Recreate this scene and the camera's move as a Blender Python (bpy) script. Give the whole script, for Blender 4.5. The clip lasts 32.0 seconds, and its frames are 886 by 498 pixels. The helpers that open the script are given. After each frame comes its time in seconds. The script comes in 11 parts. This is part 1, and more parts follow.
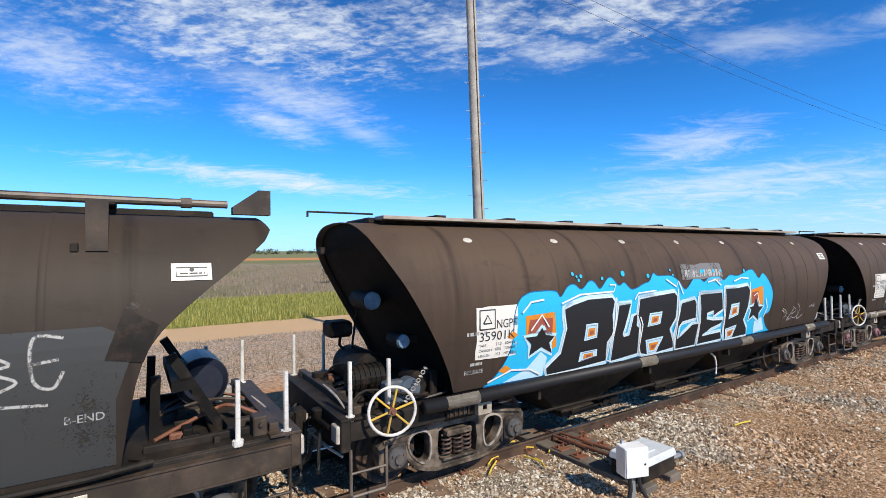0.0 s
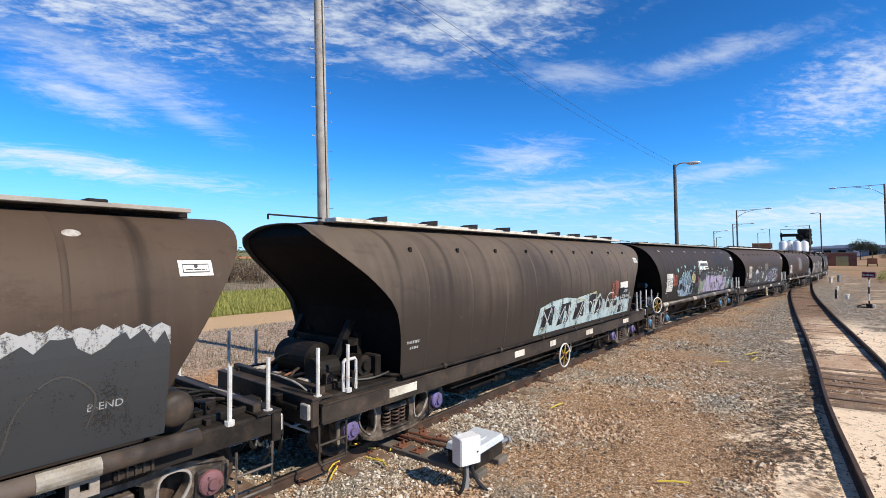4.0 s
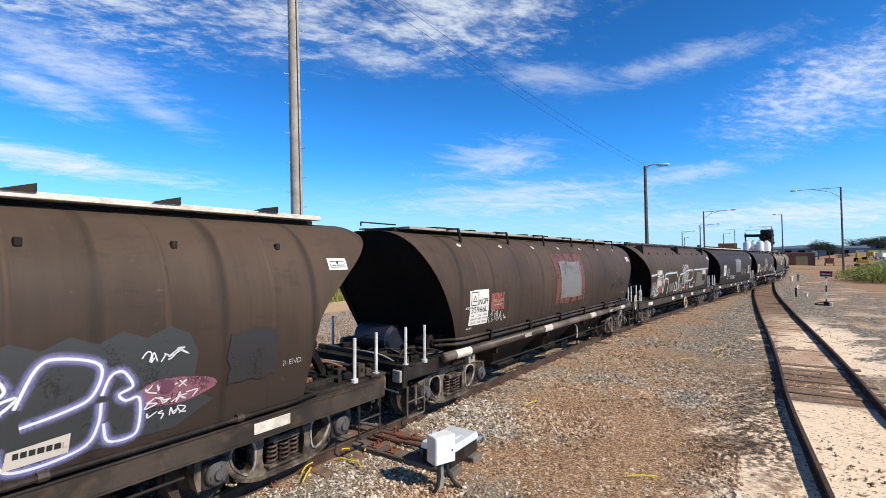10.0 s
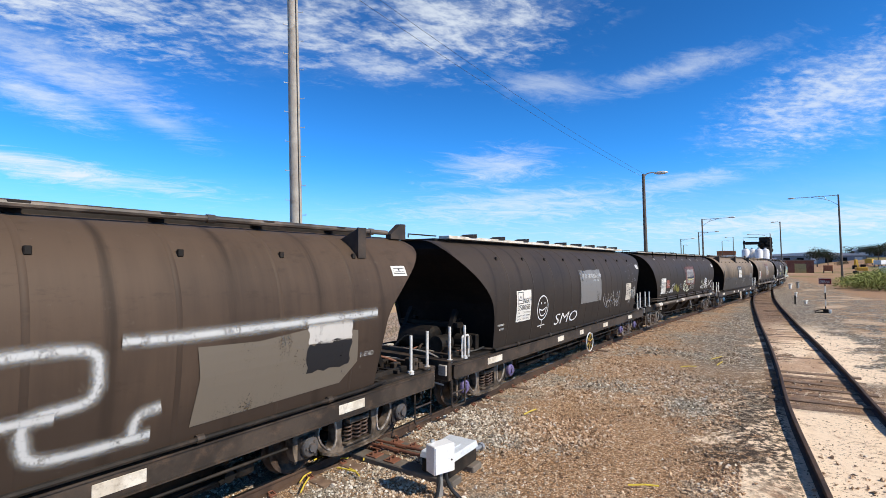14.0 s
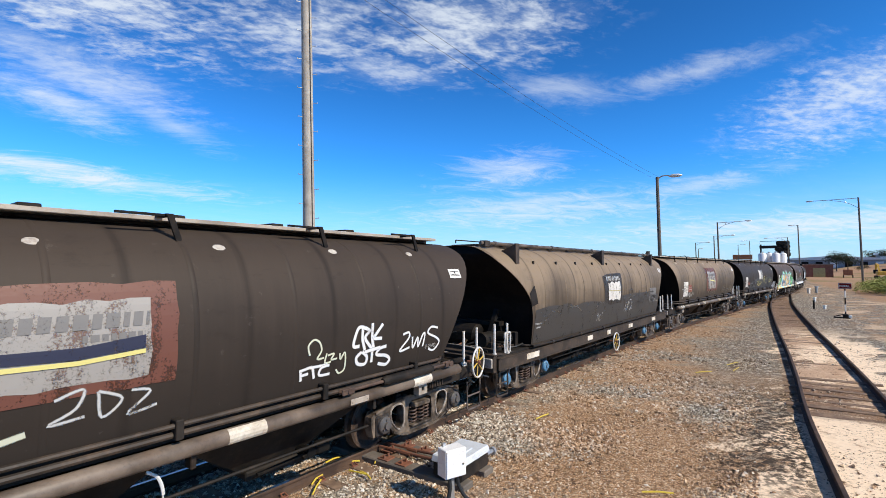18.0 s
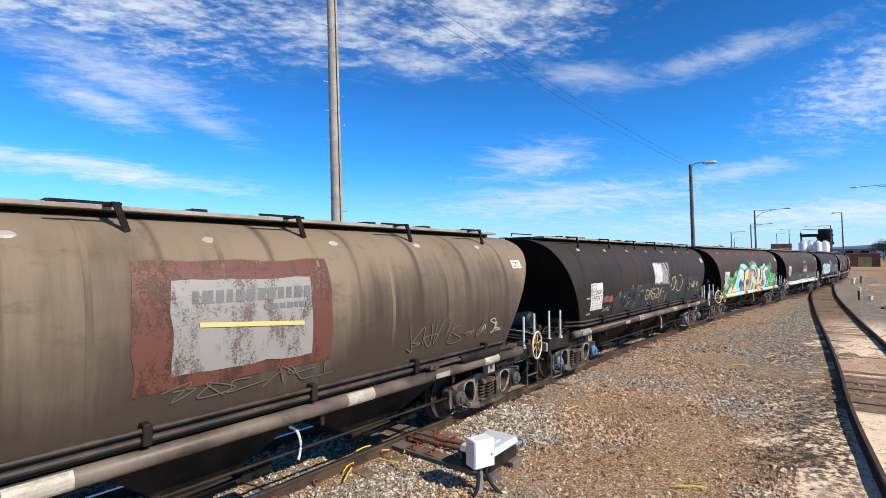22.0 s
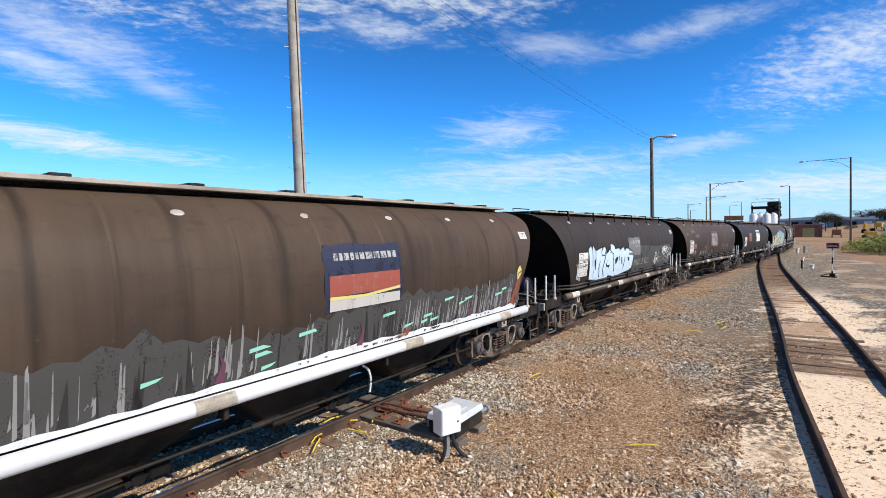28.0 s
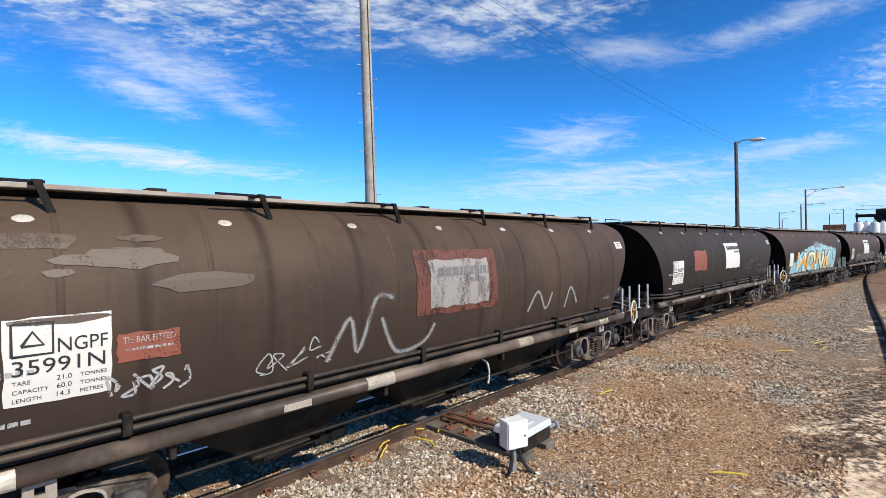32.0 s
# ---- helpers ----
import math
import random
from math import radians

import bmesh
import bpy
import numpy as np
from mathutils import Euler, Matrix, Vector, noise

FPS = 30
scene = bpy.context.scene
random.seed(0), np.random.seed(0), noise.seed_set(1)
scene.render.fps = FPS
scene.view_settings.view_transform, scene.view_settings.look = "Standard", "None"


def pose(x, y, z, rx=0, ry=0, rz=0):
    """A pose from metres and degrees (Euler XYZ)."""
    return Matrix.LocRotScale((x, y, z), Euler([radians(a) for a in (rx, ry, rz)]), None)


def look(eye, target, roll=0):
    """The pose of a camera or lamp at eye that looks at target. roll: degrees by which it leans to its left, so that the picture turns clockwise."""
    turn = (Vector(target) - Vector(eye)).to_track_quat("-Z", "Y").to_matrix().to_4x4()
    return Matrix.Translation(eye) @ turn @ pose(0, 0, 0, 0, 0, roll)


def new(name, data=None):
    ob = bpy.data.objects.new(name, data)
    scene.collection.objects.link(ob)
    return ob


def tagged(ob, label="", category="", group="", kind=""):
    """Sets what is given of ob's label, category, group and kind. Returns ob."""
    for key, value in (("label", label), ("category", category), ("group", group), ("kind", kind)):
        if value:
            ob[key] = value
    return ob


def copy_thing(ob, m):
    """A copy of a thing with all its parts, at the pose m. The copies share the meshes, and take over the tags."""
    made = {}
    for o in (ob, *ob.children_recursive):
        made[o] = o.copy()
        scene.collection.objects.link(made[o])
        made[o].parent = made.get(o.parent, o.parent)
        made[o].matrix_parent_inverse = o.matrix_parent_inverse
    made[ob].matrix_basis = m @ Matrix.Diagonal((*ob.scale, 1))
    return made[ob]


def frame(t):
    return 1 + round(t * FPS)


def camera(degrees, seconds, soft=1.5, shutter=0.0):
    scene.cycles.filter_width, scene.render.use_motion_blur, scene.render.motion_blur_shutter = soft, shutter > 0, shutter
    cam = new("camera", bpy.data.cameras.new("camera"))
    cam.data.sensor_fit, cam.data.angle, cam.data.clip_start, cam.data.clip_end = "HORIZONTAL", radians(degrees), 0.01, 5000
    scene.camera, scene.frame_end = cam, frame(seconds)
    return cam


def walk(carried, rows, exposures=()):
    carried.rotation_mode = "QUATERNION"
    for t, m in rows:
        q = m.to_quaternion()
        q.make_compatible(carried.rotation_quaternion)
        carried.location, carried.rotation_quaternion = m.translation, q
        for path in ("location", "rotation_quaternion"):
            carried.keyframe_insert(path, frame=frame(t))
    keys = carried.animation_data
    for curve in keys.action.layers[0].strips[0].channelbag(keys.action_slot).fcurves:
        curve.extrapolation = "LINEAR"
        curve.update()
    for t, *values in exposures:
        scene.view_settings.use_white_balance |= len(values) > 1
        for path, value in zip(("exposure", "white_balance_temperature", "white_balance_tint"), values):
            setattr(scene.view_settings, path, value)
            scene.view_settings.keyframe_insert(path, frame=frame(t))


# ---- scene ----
# camera: a held camera on one spot, turning after the passing train
EYE = 3.046
cam = camera(86.0, 32.0, soft=0.45)
PATH = [
    (0.0, pose(0, 0, EYE, 90.97, 0.77, 0.92)),
    (0.5, pose(0, 0, EYE, 91.29, 0.57, -3.35)),
    (1.0, pose(0, 0, EYE, 91.31, 0.45, -7.14)),
    (1.5, pose(0, 0, EYE, 91.17, 0.33, -10.59)),
    (2.0, pose(0, 0, EYE, 90.93, 0.17, -13.38)),
    (2.5, pose(0, 0, EYE, 90.77, 0.13, -15.11)),
    (3.0, pose(0, 0, EYE, 90.71, 0.13, -16.23)),
    (3.5, pose(0, 0, EYE, 90.80, 0.12, -16.99)),
    (5.5, pose(0, 0, EYE, 91.63, -0.00, -18.80)),
    (6.0, pose(0, 0, EYE, 91.58, -0.03, -19.02)),
    (6.5, pose(0, 0, EYE, 91.46, -0.03, -19.23)),
    (7.0, pose(0, 0, EYE, 91.31, -0.03, -19.42)),
    (7.5, pose(0, 0, EYE, 91.24, 0.02, -19.58)),
    (8.0, pose(0, 0, EYE, 91.14, 0.02, -19.75)),
    (8.5, pose(0, 0, EYE, 91.04, 0.03, -19.93)),
    (9.0, pose(0, 0, EYE, 91.00, -0.01, -20.08)),
    (9.5, pose(0, 0, EYE, 91.01, -0.01, -20.33)),
    (10.0, pose(0, 0, EYE, 90.90, 0.00, -20.58)),
    (10.5, pose(0, 0, EYE, 90.92, 0.05, -20.74)),
    (11.0, pose(0, 0, EYE, 90.92, -0.02, -20.84)),
    (11.5, pose(0, 0, EYE, 90.93, -0.02, -20.83)),
    (12.0, pose(0, 0, EYE, 90.97, 0.03, -20.86)),
    (12.5, pose(0, 0, EYE, 91.09, 0.05, -20.89)),
    (13.0, pose(0, 0, EYE, 91.32, 0.09, -20.96)),
    (13.5, pose(0, 0, EYE, 91.62, 0.08, -20.88)),
    (14.0, pose(0, 0, EYE, 91.85, 0.07, -20.69)),
    (14.5, pose(0, 0, EYE, 91.98, 0.03, -20.51)),
    (16.5, pose(0, 0, EYE, 92.37, 0.01, -19.79)),
    (17.0, pose(0, 0, EYE, 92.35, -0.03, -19.57)),
    (17.5, pose(0, 0, EYE, 92.37, -0.01, -19.37)),
    (18.0, pose(0, 0, EYE, 92.25, -0.07, -19.28)),
    (18.5, pose(0, 0, EYE, 92.15, -0.03, -19.35)),
    (19.0, pose(0, 0, EYE, 91.99, -0.00, -19.42)),
    (19.5, pose(0, 0, EYE, 91.96, 0.08, -19.14)),
    (20.0, pose(0, 0, EYE, 91.94, 0.05, -18.15)),
    (20.5, pose(0, 0, EYE, 91.81, 0.03, -17.42)),
    (21.0, pose(0, 0, EYE, 91.56, 0.12, -16.90)),
    (21.5, pose(0, 0, EYE, 91.19, 0.24, -16.41)),
    (22.0, pose(0, 0, EYE, 91.25, 0.30, -16.03)),
    (22.5, pose(0, 0, EYE, 91.02, 0.45, -15.77)),
    (23.0, pose(0, 0, EYE, 90.60, 0.56, -15.88)),
    (23.5, pose(0, 0, EYE, 90.15, 0.56, -16.41)),
    (24.0, pose(0, 0, EYE, 89.81, 0.51, -17.48)),
    (24.5, pose(0, 0, EYE, 89.51, 0.42, -18.56)),
    (25.0, pose(0, 0, EYE, 89.33, 0.42, -19.05)),
    (25.5, pose(0, 0, EYE, 89.31, 0.36, -19.53)),
    (26.0, pose(0, 0, EYE, 89.23, 0.27, -19.83)),
    (26.5, pose(0, 0, EYE, 89.12, 0.28, -19.93)),
    (28.5, pose(0, 0, EYE, 87.69, 0.59, -20.02)),
    (29.0, pose(0, 0, EYE, 87.88, 0.60, -19.72)),
    (29.5, pose(0, 0, EYE, 88.24, 0.69, -19.25)),
    (30.0, pose(0, 0, EYE, 88.75, 0.66, -18.78)),
    (30.5, pose(0, 0, EYE, 88.98, 0.58, -18.14)),
    (31.0, pose(0, 0, EYE, 89.27, 0.59, -17.15)),
    (31.5, pose(0, 0, EYE, 89.43, 0.46, -15.71)),
    (32.0, pose(0, 0, EYE, 89.18, 0.44, -12.03)),
]
walk(cam, PATH)

# ---- sky, sun, exposure ----
SUN_AZ = 142.0          # clockwise from +y
SUN_EL = 40.0
world = bpy.data.worlds.new("sky")
scene.world = world
world.use_nodes = True
scene.view_settings.exposure = 0.0


class Nodes:
    """Short hand for building a node tree."""

    def __init__(self, tree):
        self.t = tree
        tree.nodes.clear()

    def n(self, kind, **props):
        node = self.t.nodes.new(kind)
        ins = props.pop("ins", {})
        for k, v in props.items():
            setattr(node, k, v)
        for k, v in ins.items():
            self.put(node.inputs[k], v)
        return node

    def put(self, sock, v):
        if hasattr(v, "outputs"):
            v = v.outputs[0]
        if hasattr(v, "is_linked"):
            self.t.links.new(v, sock)
        elif isinstance(v, tuple) and len(v) == 3 and sock.type == "RGBA":
            sock.default_value = (*v, 1)
        else:
            sock.default_value = v

    def math(self, op, a, b=0.0, c=0.0, clamp=False):
        node = self.n("ShaderNodeMath", operation=op, use_clamp=clamp)
        for k, v in enumerate((a, b, c)):
            self.put(node.inputs[k], v)
        return node

    def vec(self, op, a, b=(0, 0, 0)):
        node = self.n("ShaderNodeVectorMath", operation=op)
        self.put(node.inputs[0], a)
        self.put(node.inputs[1], b)
        return node

    def noise(self, co, scale, detail=4.0, rough=0.55, distort=0.0):
        node = self.n("ShaderNodeTexNoise", ins={"Scale": scale, "Detail": detail, "Roughness": rough, "Distortion": distort})
        if co is not None:
            self.put(node.inputs["Vector"], co)
        return node.outputs["Fac"]

    def ramp(self, fac, stops, interp="LINEAR"):
        node = self.n("ShaderNodeValToRGB")
        self.put(node.inputs["Fac"], fac)
        cr = node.color_ramp
        cr.interpolation = interp
        while len(cr.elements) < len(stops):
            cr.elements.new(0.5)
        for e, (p, c) in zip(cr.elements, stops):
            e.position = p
            e.color = (c, c, c, 1) if isinstance(c, (int, float)) else (*c, 1)
        return node.outputs["Color"]

    def mix(self, fac, a, b, mode="MIX"):
        node = self.n("ShaderNodeMix", data_type="RGBA", blend_type=mode)
        self.put(node.inputs[0], fac)
        self.put(node.inputs[6], a)
        self.put(node.inputs[7], b)
        return node.outputs[2]

    def step(self, v, lo, hi):
        node = self.n("ShaderNodeMapRange", interpolation_type="SMOOTHSTEP")
        for k, x in zip(("Value", "From Min", "From Max"), (v, lo, hi)):
            self.put(node.inputs[k], x)
        return node.outputs[0]


def build_sky():
    w = Nodes(world.node_tree)
    sky = w.n("ShaderNodeTexSky", sky_type="NISHITA", sun_disc=False, sun_elevation=radians(SUN_EL),
              sun_rotation=radians(SUN_AZ), altitude=300.0, air_density=1.0, dust_density=0.5, ozone_density=2.2)
    co = w.n("ShaderNodeTexCoord").outputs["Generated"]
    sep = w.n("ShaderNodeSeparateXYZ", ins={0: co})
    up = w.math("MAXIMUM", sep.outputs[2], 0.03)
    px = w.math("DIVIDE", sep.outputs[0], w.math("ADD", up, 0.10))
    py = w.math("DIVIDE", sep.outputs[1], w.math("ADD", up, 0.10))
    flat = w.n("ShaderNodeCombineXYZ", ins={0: px, 1: py, 2: 0.0})
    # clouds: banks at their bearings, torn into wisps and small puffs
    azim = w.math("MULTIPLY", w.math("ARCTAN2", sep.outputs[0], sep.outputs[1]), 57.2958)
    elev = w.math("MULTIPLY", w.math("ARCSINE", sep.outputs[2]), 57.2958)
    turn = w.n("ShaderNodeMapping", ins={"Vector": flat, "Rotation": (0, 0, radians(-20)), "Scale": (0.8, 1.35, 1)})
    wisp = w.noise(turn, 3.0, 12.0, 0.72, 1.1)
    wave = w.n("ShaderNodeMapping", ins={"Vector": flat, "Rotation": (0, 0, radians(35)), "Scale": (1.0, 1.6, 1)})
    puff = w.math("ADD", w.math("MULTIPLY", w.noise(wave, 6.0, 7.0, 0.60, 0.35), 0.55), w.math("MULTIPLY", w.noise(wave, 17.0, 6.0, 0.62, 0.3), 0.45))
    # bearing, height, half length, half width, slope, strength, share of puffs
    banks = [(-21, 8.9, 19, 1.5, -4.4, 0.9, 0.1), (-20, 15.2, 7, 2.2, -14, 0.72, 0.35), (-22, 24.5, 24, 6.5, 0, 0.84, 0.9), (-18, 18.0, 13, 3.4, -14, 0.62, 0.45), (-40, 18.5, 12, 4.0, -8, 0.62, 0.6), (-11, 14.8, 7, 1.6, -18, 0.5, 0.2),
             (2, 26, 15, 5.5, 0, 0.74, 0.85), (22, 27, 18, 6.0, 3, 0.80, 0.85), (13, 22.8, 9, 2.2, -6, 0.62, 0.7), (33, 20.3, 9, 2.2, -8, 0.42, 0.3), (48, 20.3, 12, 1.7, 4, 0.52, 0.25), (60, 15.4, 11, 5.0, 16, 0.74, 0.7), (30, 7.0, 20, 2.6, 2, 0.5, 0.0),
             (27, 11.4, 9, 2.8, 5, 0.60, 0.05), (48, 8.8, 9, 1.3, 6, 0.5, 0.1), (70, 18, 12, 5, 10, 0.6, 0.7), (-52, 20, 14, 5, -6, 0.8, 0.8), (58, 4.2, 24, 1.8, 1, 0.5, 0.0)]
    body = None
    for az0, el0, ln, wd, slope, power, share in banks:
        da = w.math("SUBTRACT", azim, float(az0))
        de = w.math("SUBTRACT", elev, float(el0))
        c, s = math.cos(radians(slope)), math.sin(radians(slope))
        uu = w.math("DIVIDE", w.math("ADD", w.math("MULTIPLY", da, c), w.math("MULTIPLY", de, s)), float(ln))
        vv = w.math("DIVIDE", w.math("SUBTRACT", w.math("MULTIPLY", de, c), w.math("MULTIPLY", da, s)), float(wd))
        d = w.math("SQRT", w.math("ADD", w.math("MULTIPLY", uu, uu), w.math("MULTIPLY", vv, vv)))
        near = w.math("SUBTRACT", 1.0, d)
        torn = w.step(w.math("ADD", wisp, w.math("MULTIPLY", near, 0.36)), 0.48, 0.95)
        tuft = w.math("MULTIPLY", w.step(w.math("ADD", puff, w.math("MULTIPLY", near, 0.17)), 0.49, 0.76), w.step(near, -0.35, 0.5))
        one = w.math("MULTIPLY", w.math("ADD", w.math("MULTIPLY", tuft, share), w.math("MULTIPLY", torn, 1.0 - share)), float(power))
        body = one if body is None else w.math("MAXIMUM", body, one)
    # unseen small clouds added overhead, to make the fill light less blue
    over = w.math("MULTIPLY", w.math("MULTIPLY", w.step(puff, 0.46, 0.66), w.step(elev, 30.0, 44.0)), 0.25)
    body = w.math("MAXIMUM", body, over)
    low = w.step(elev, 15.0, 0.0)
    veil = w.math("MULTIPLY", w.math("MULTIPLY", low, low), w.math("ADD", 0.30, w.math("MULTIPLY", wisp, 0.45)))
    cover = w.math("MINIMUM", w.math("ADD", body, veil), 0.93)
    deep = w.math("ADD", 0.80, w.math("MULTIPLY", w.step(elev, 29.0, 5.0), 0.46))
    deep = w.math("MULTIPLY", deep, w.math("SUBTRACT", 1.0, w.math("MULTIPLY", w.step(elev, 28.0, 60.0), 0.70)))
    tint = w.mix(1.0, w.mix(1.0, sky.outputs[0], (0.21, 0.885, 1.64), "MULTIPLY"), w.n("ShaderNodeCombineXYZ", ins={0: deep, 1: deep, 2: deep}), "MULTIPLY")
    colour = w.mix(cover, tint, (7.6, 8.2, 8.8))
    bg = w.n("ShaderNodeBackground", ins={"Color": colour, "Strength": 0.112})
    out = w.n("ShaderNodeOutputWorld")
    w.t.links.new(bg.outputs[0], out.inputs[0])


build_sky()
sun = new("sun", bpy.data.lights.new("sun", "SUN"))
sun.data.energy, sun.data.angle, sun.data.color = 5.6, radians(0.53), (1.0, 0.90, 0.75)
a, e = radians(SUN_AZ), radians(SUN_EL)
sun.matrix_world = look((60 * math.sin(a) * math.cos(e), 60 * math.cos(a) * math.cos(e), 60 * math.sin(e)), (0, 0, 0))


# ---- the lines of the place ----
HEAD = radians(33.5)            # the way of the main line near the camera
P0 = Vector((1.995, 8.979))     # a point of its middle
RAIL = 0.16                     # railhead over the ground
TURNS = [(-60.0, 34.2), (-8.0, 34.2), (0.0, 33.5), (8.0, 32.8), (16.0, 30.0), (30.0, 27.4), (50.0, 28.6), (80.0, 32.0), (120.0, 44.0), (200.0, 62.0)]


def heading(s):
    for (a, x), (b, y) in zip(TURNS, TURNS[1:]):
        if s <= b:
            return radians(x + (y - x) * (s - a) / (b - a))
    return radians(TURNS[-1][1])


def _line():
    pts, p, step, s = [], P0.copy(), 0.5, 0.0
    while s > -55:
        h = heading(s - 0.25)
        p = p - Vector((math.cos(h), math.sin(h))) * step
        s -= step
    while s < 260:
        pts.append((s, p.x, p.y, heading(s)))
        h = heading(s + 0.25)
        p = p + Vector((math.cos(h), math.sin(h))) * step
        s += step
    return pts


LINE = _line()


def track(s):
    """Place and heading on the middle of the main line, s metres on from P0."""
    q = (s - LINE[0][0]) / 0.5
    if q < 0:
        x, y, h = LINE[0][1:]
        return x + q * 0.5 * math.cos(h), y + q * 0.5 * math.sin(h), h
    k = min(int(q), len(LINE) - 2)
    a, b, w = LINE[k], LINE[k + 1], q - k
    return tuple(a[j] + (b[j] - a[j]) * w for j in (1, 2, 3))


def beside(u, n):
    """Place u metres along the straight line and n metres to its left."""
    return P0.x + u * math.cos(HEAD) - n * math.sin(HEAD), P0.y + u * math.sin(HEAD) + n * math.cos(HEAD)


# the siding: its middle, from behind the camera to where it meets the main line
SIDE = [(-8.0, -8.9), (0.0, -2.3), (4.0, 0.85), (7.3, 3.5), (10.5, 6.05), (14.0, 8.65), (18.0, 11.7), (25.5, 17.5), (38.0, 26.9), (52.9, 37.4), (63.0, 44.4), (70.0, 48.9)]


def spline(pts, step):
    """Even points and headings on a smooth curve through pts."""
    out = []
    for k in range(len(pts) - 1):
        p = [Vector(pts[max(0, min(len(pts) - 1, k + j))]) for j in (-1, 0, 1, 2)]
        m = max(1, int((p[2] - p[1]).length / step))
        for j in range(m):
            t = j / m
            q = 0.5 * (2 * p[1] + (p[2] - p[0]) * t + (2 * p[0] - 5 * p[1] + 4 * p[2] - p[3]) * t * t + (3 * p[1] - p[0] - 3 * p[2] + p[3]) * t ** 3)
            out.append(q)
    out.append(Vector(pts[-1]))
    return out


# ---- mesh helpers ----
def mesh_of(name, bm, *mats, smooth=False):
    me = bpy.data.meshes.new(name)
    bm.to_mesh(me)
    bm.free()
    for m in mats:
        me.materials.append(m)
    if smooth:
        me.polygons.foreach_set("use_smooth", [True] * len(me.polygons))
    return me


def part(name, bm, material, parent, label="", smooth=False):
    """One mesh object under a thing or a part."""
    me = bm if isinstance(bm, bpy.types.Mesh) else mesh_of(name, bm, material, smooth=smooth)
    ob = new(name, me)
    ob.parent = parent
    if label:
        ob["label"] = label
    return ob


def thing(name, label, category, group="", at=None):
    ob = tagged(new(name), label, category, group)
    ob.empty_display_size = 0.2
    if at is not None:
        ob.matrix_basis = at
    return ob


def box(bm, x0, x1, y0, y1, z0, z1, m=None, bevel=0.0):
    r = bmesh.ops.create_cube(bm, size=1.0)
    vs = r["verts"]
    for v in vs:
        v.co = Vector((x0 + (v.co.x + 0.5) * (x1 - x0), y0 + (v.co.y + 0.5) * (y1 - y0), z0 + (v.co.z + 0.5) * (z1 - z0)))
    if bevel:
        es = list({e for v in vs for e in v.link_edges})
        got = bmesh.ops.bevel(bm, geom=es, offset=bevel, segments=1, affect="EDGES")
        vs = list({v for f in got["faces"] for v in f.verts} | {v for v in vs if v.is_valid})
    if m is not None:
        bmesh.ops.transform(bm, matrix=m, verts=vs)
    return vs


def rod(bm, p, q, r, n=10, r2=None):
    p, q = Vector(p), Vector(q)
    d = q - p
    m = Matrix.Translation((p + q) / 2) @ d.to_track_quat("Z", "Y").to_matrix().to_4x4()
    bmesh.ops.create_cone(bm, cap_ends=True, segments=n, radius1=r, radius2=r if r2 is None else r2, depth=d.length, matrix=m)


def tube(bm, pts, r, n=8):
    """A bent pipe through pts."""
    pts = [Vector(p) for p in pts]
    rings = []
    for k, p in enumerate(pts):
        d = (pts[min(k + 1, len(pts) - 1)] - pts[max(k - 1, 0)]).normalized()
        q = d.to_track_quat("Z", "Y")
        rings.append([bm.verts.new(p + q @ Vector((r * math.cos(2 * math.pi * j / n), r * math.sin(2 * math.pi * j / n), 0))) for j in range(n)])
    for a, b in zip(rings, rings[1:]):
        for j in range(n):
            bm.faces.new((a[j], a[(j + 1) % n], b[(j + 1) % n], b[j]))
    bm.faces.new(rings[0][::-1])
    bm.faces.new(rings[-1])


def curve_pts(pts, m=5):
    pts = [Vector(p) for p in pts]
    out = []
    for k in range(len(pts) - 1):
        p = [pts[max(0, min(len(pts) - 1, k + j))] for j in (-1, 0, 1, 2)]
        for j in range(m):
            t = j / m
            out.append(0.5 * (2 * p[1] + (p[2] - p[0]) * t + (2 * p[0] - 5 * p[1] + 4 * p[2] - p[3]) * t * t + (3 * p[1] - p[0] - 3 * p[2] + p[3]) * t ** 3))
    out.append(pts[-1])
    return out


def prism(bm, outline, y0, y1):
    """A plate: an outline in x and z, from y0 to y1."""
    a = [bm.verts.new((x, y0, z)) for x, z in outline]
    b = [bm.verts.new((x, y1, z)) for x, z in outline]
    n = len(outline)
    bm.faces.new(a)
    bm.faces.new(b[::-1])
    for j in range(n):
        bm.faces.new((a[j], b[j], b[(j + 1) % n], a[(j + 1) % n]))


def torus(bm, centre, axis, R, r, n=28, k=8):
    q = Vector(axis).to_track_quat("Z", "Y")
    rings = []
    for i in range(n):
        a = 2 * math.pi * i / n
        rings.append([bm.verts.new(Vector(centre) + q @ Vector(((R + r * math.cos(b)) * math.cos(a), (R + r * math.cos(b)) * math.sin(a), r * math.sin(b))))
                      for b in (2 * math.pi * j / k for j in range(k))])
    for i in range(n):
        for j in range(k):
            bm.faces.new((rings[i][j], rings[(i + 1) % n][j], rings[(i + 1) % n][(j + 1) % k], rings[i][(j + 1) % k]))


# ---- materials ----
def material(name, colour, rough=0.6, metal=0.0, bump=None, spec=0.5, build=None):
    m = bpy.data.materials.new(name)
    m.use_nodes = True
    t = Nodes(m.node_tree)
    bsdf = t.n("ShaderNodeBsdfPrincipled", ins={"Base Color": colour, "Roughness": rough, "Metallic": metal, "Specular IOR Level": spec})
    out = t.n("ShaderNodeOutputMaterial")
    m.node_tree.links.new(bsdf.outputs[0], out.inputs[0])
    if build:
        build(t, bsdf)
    return m


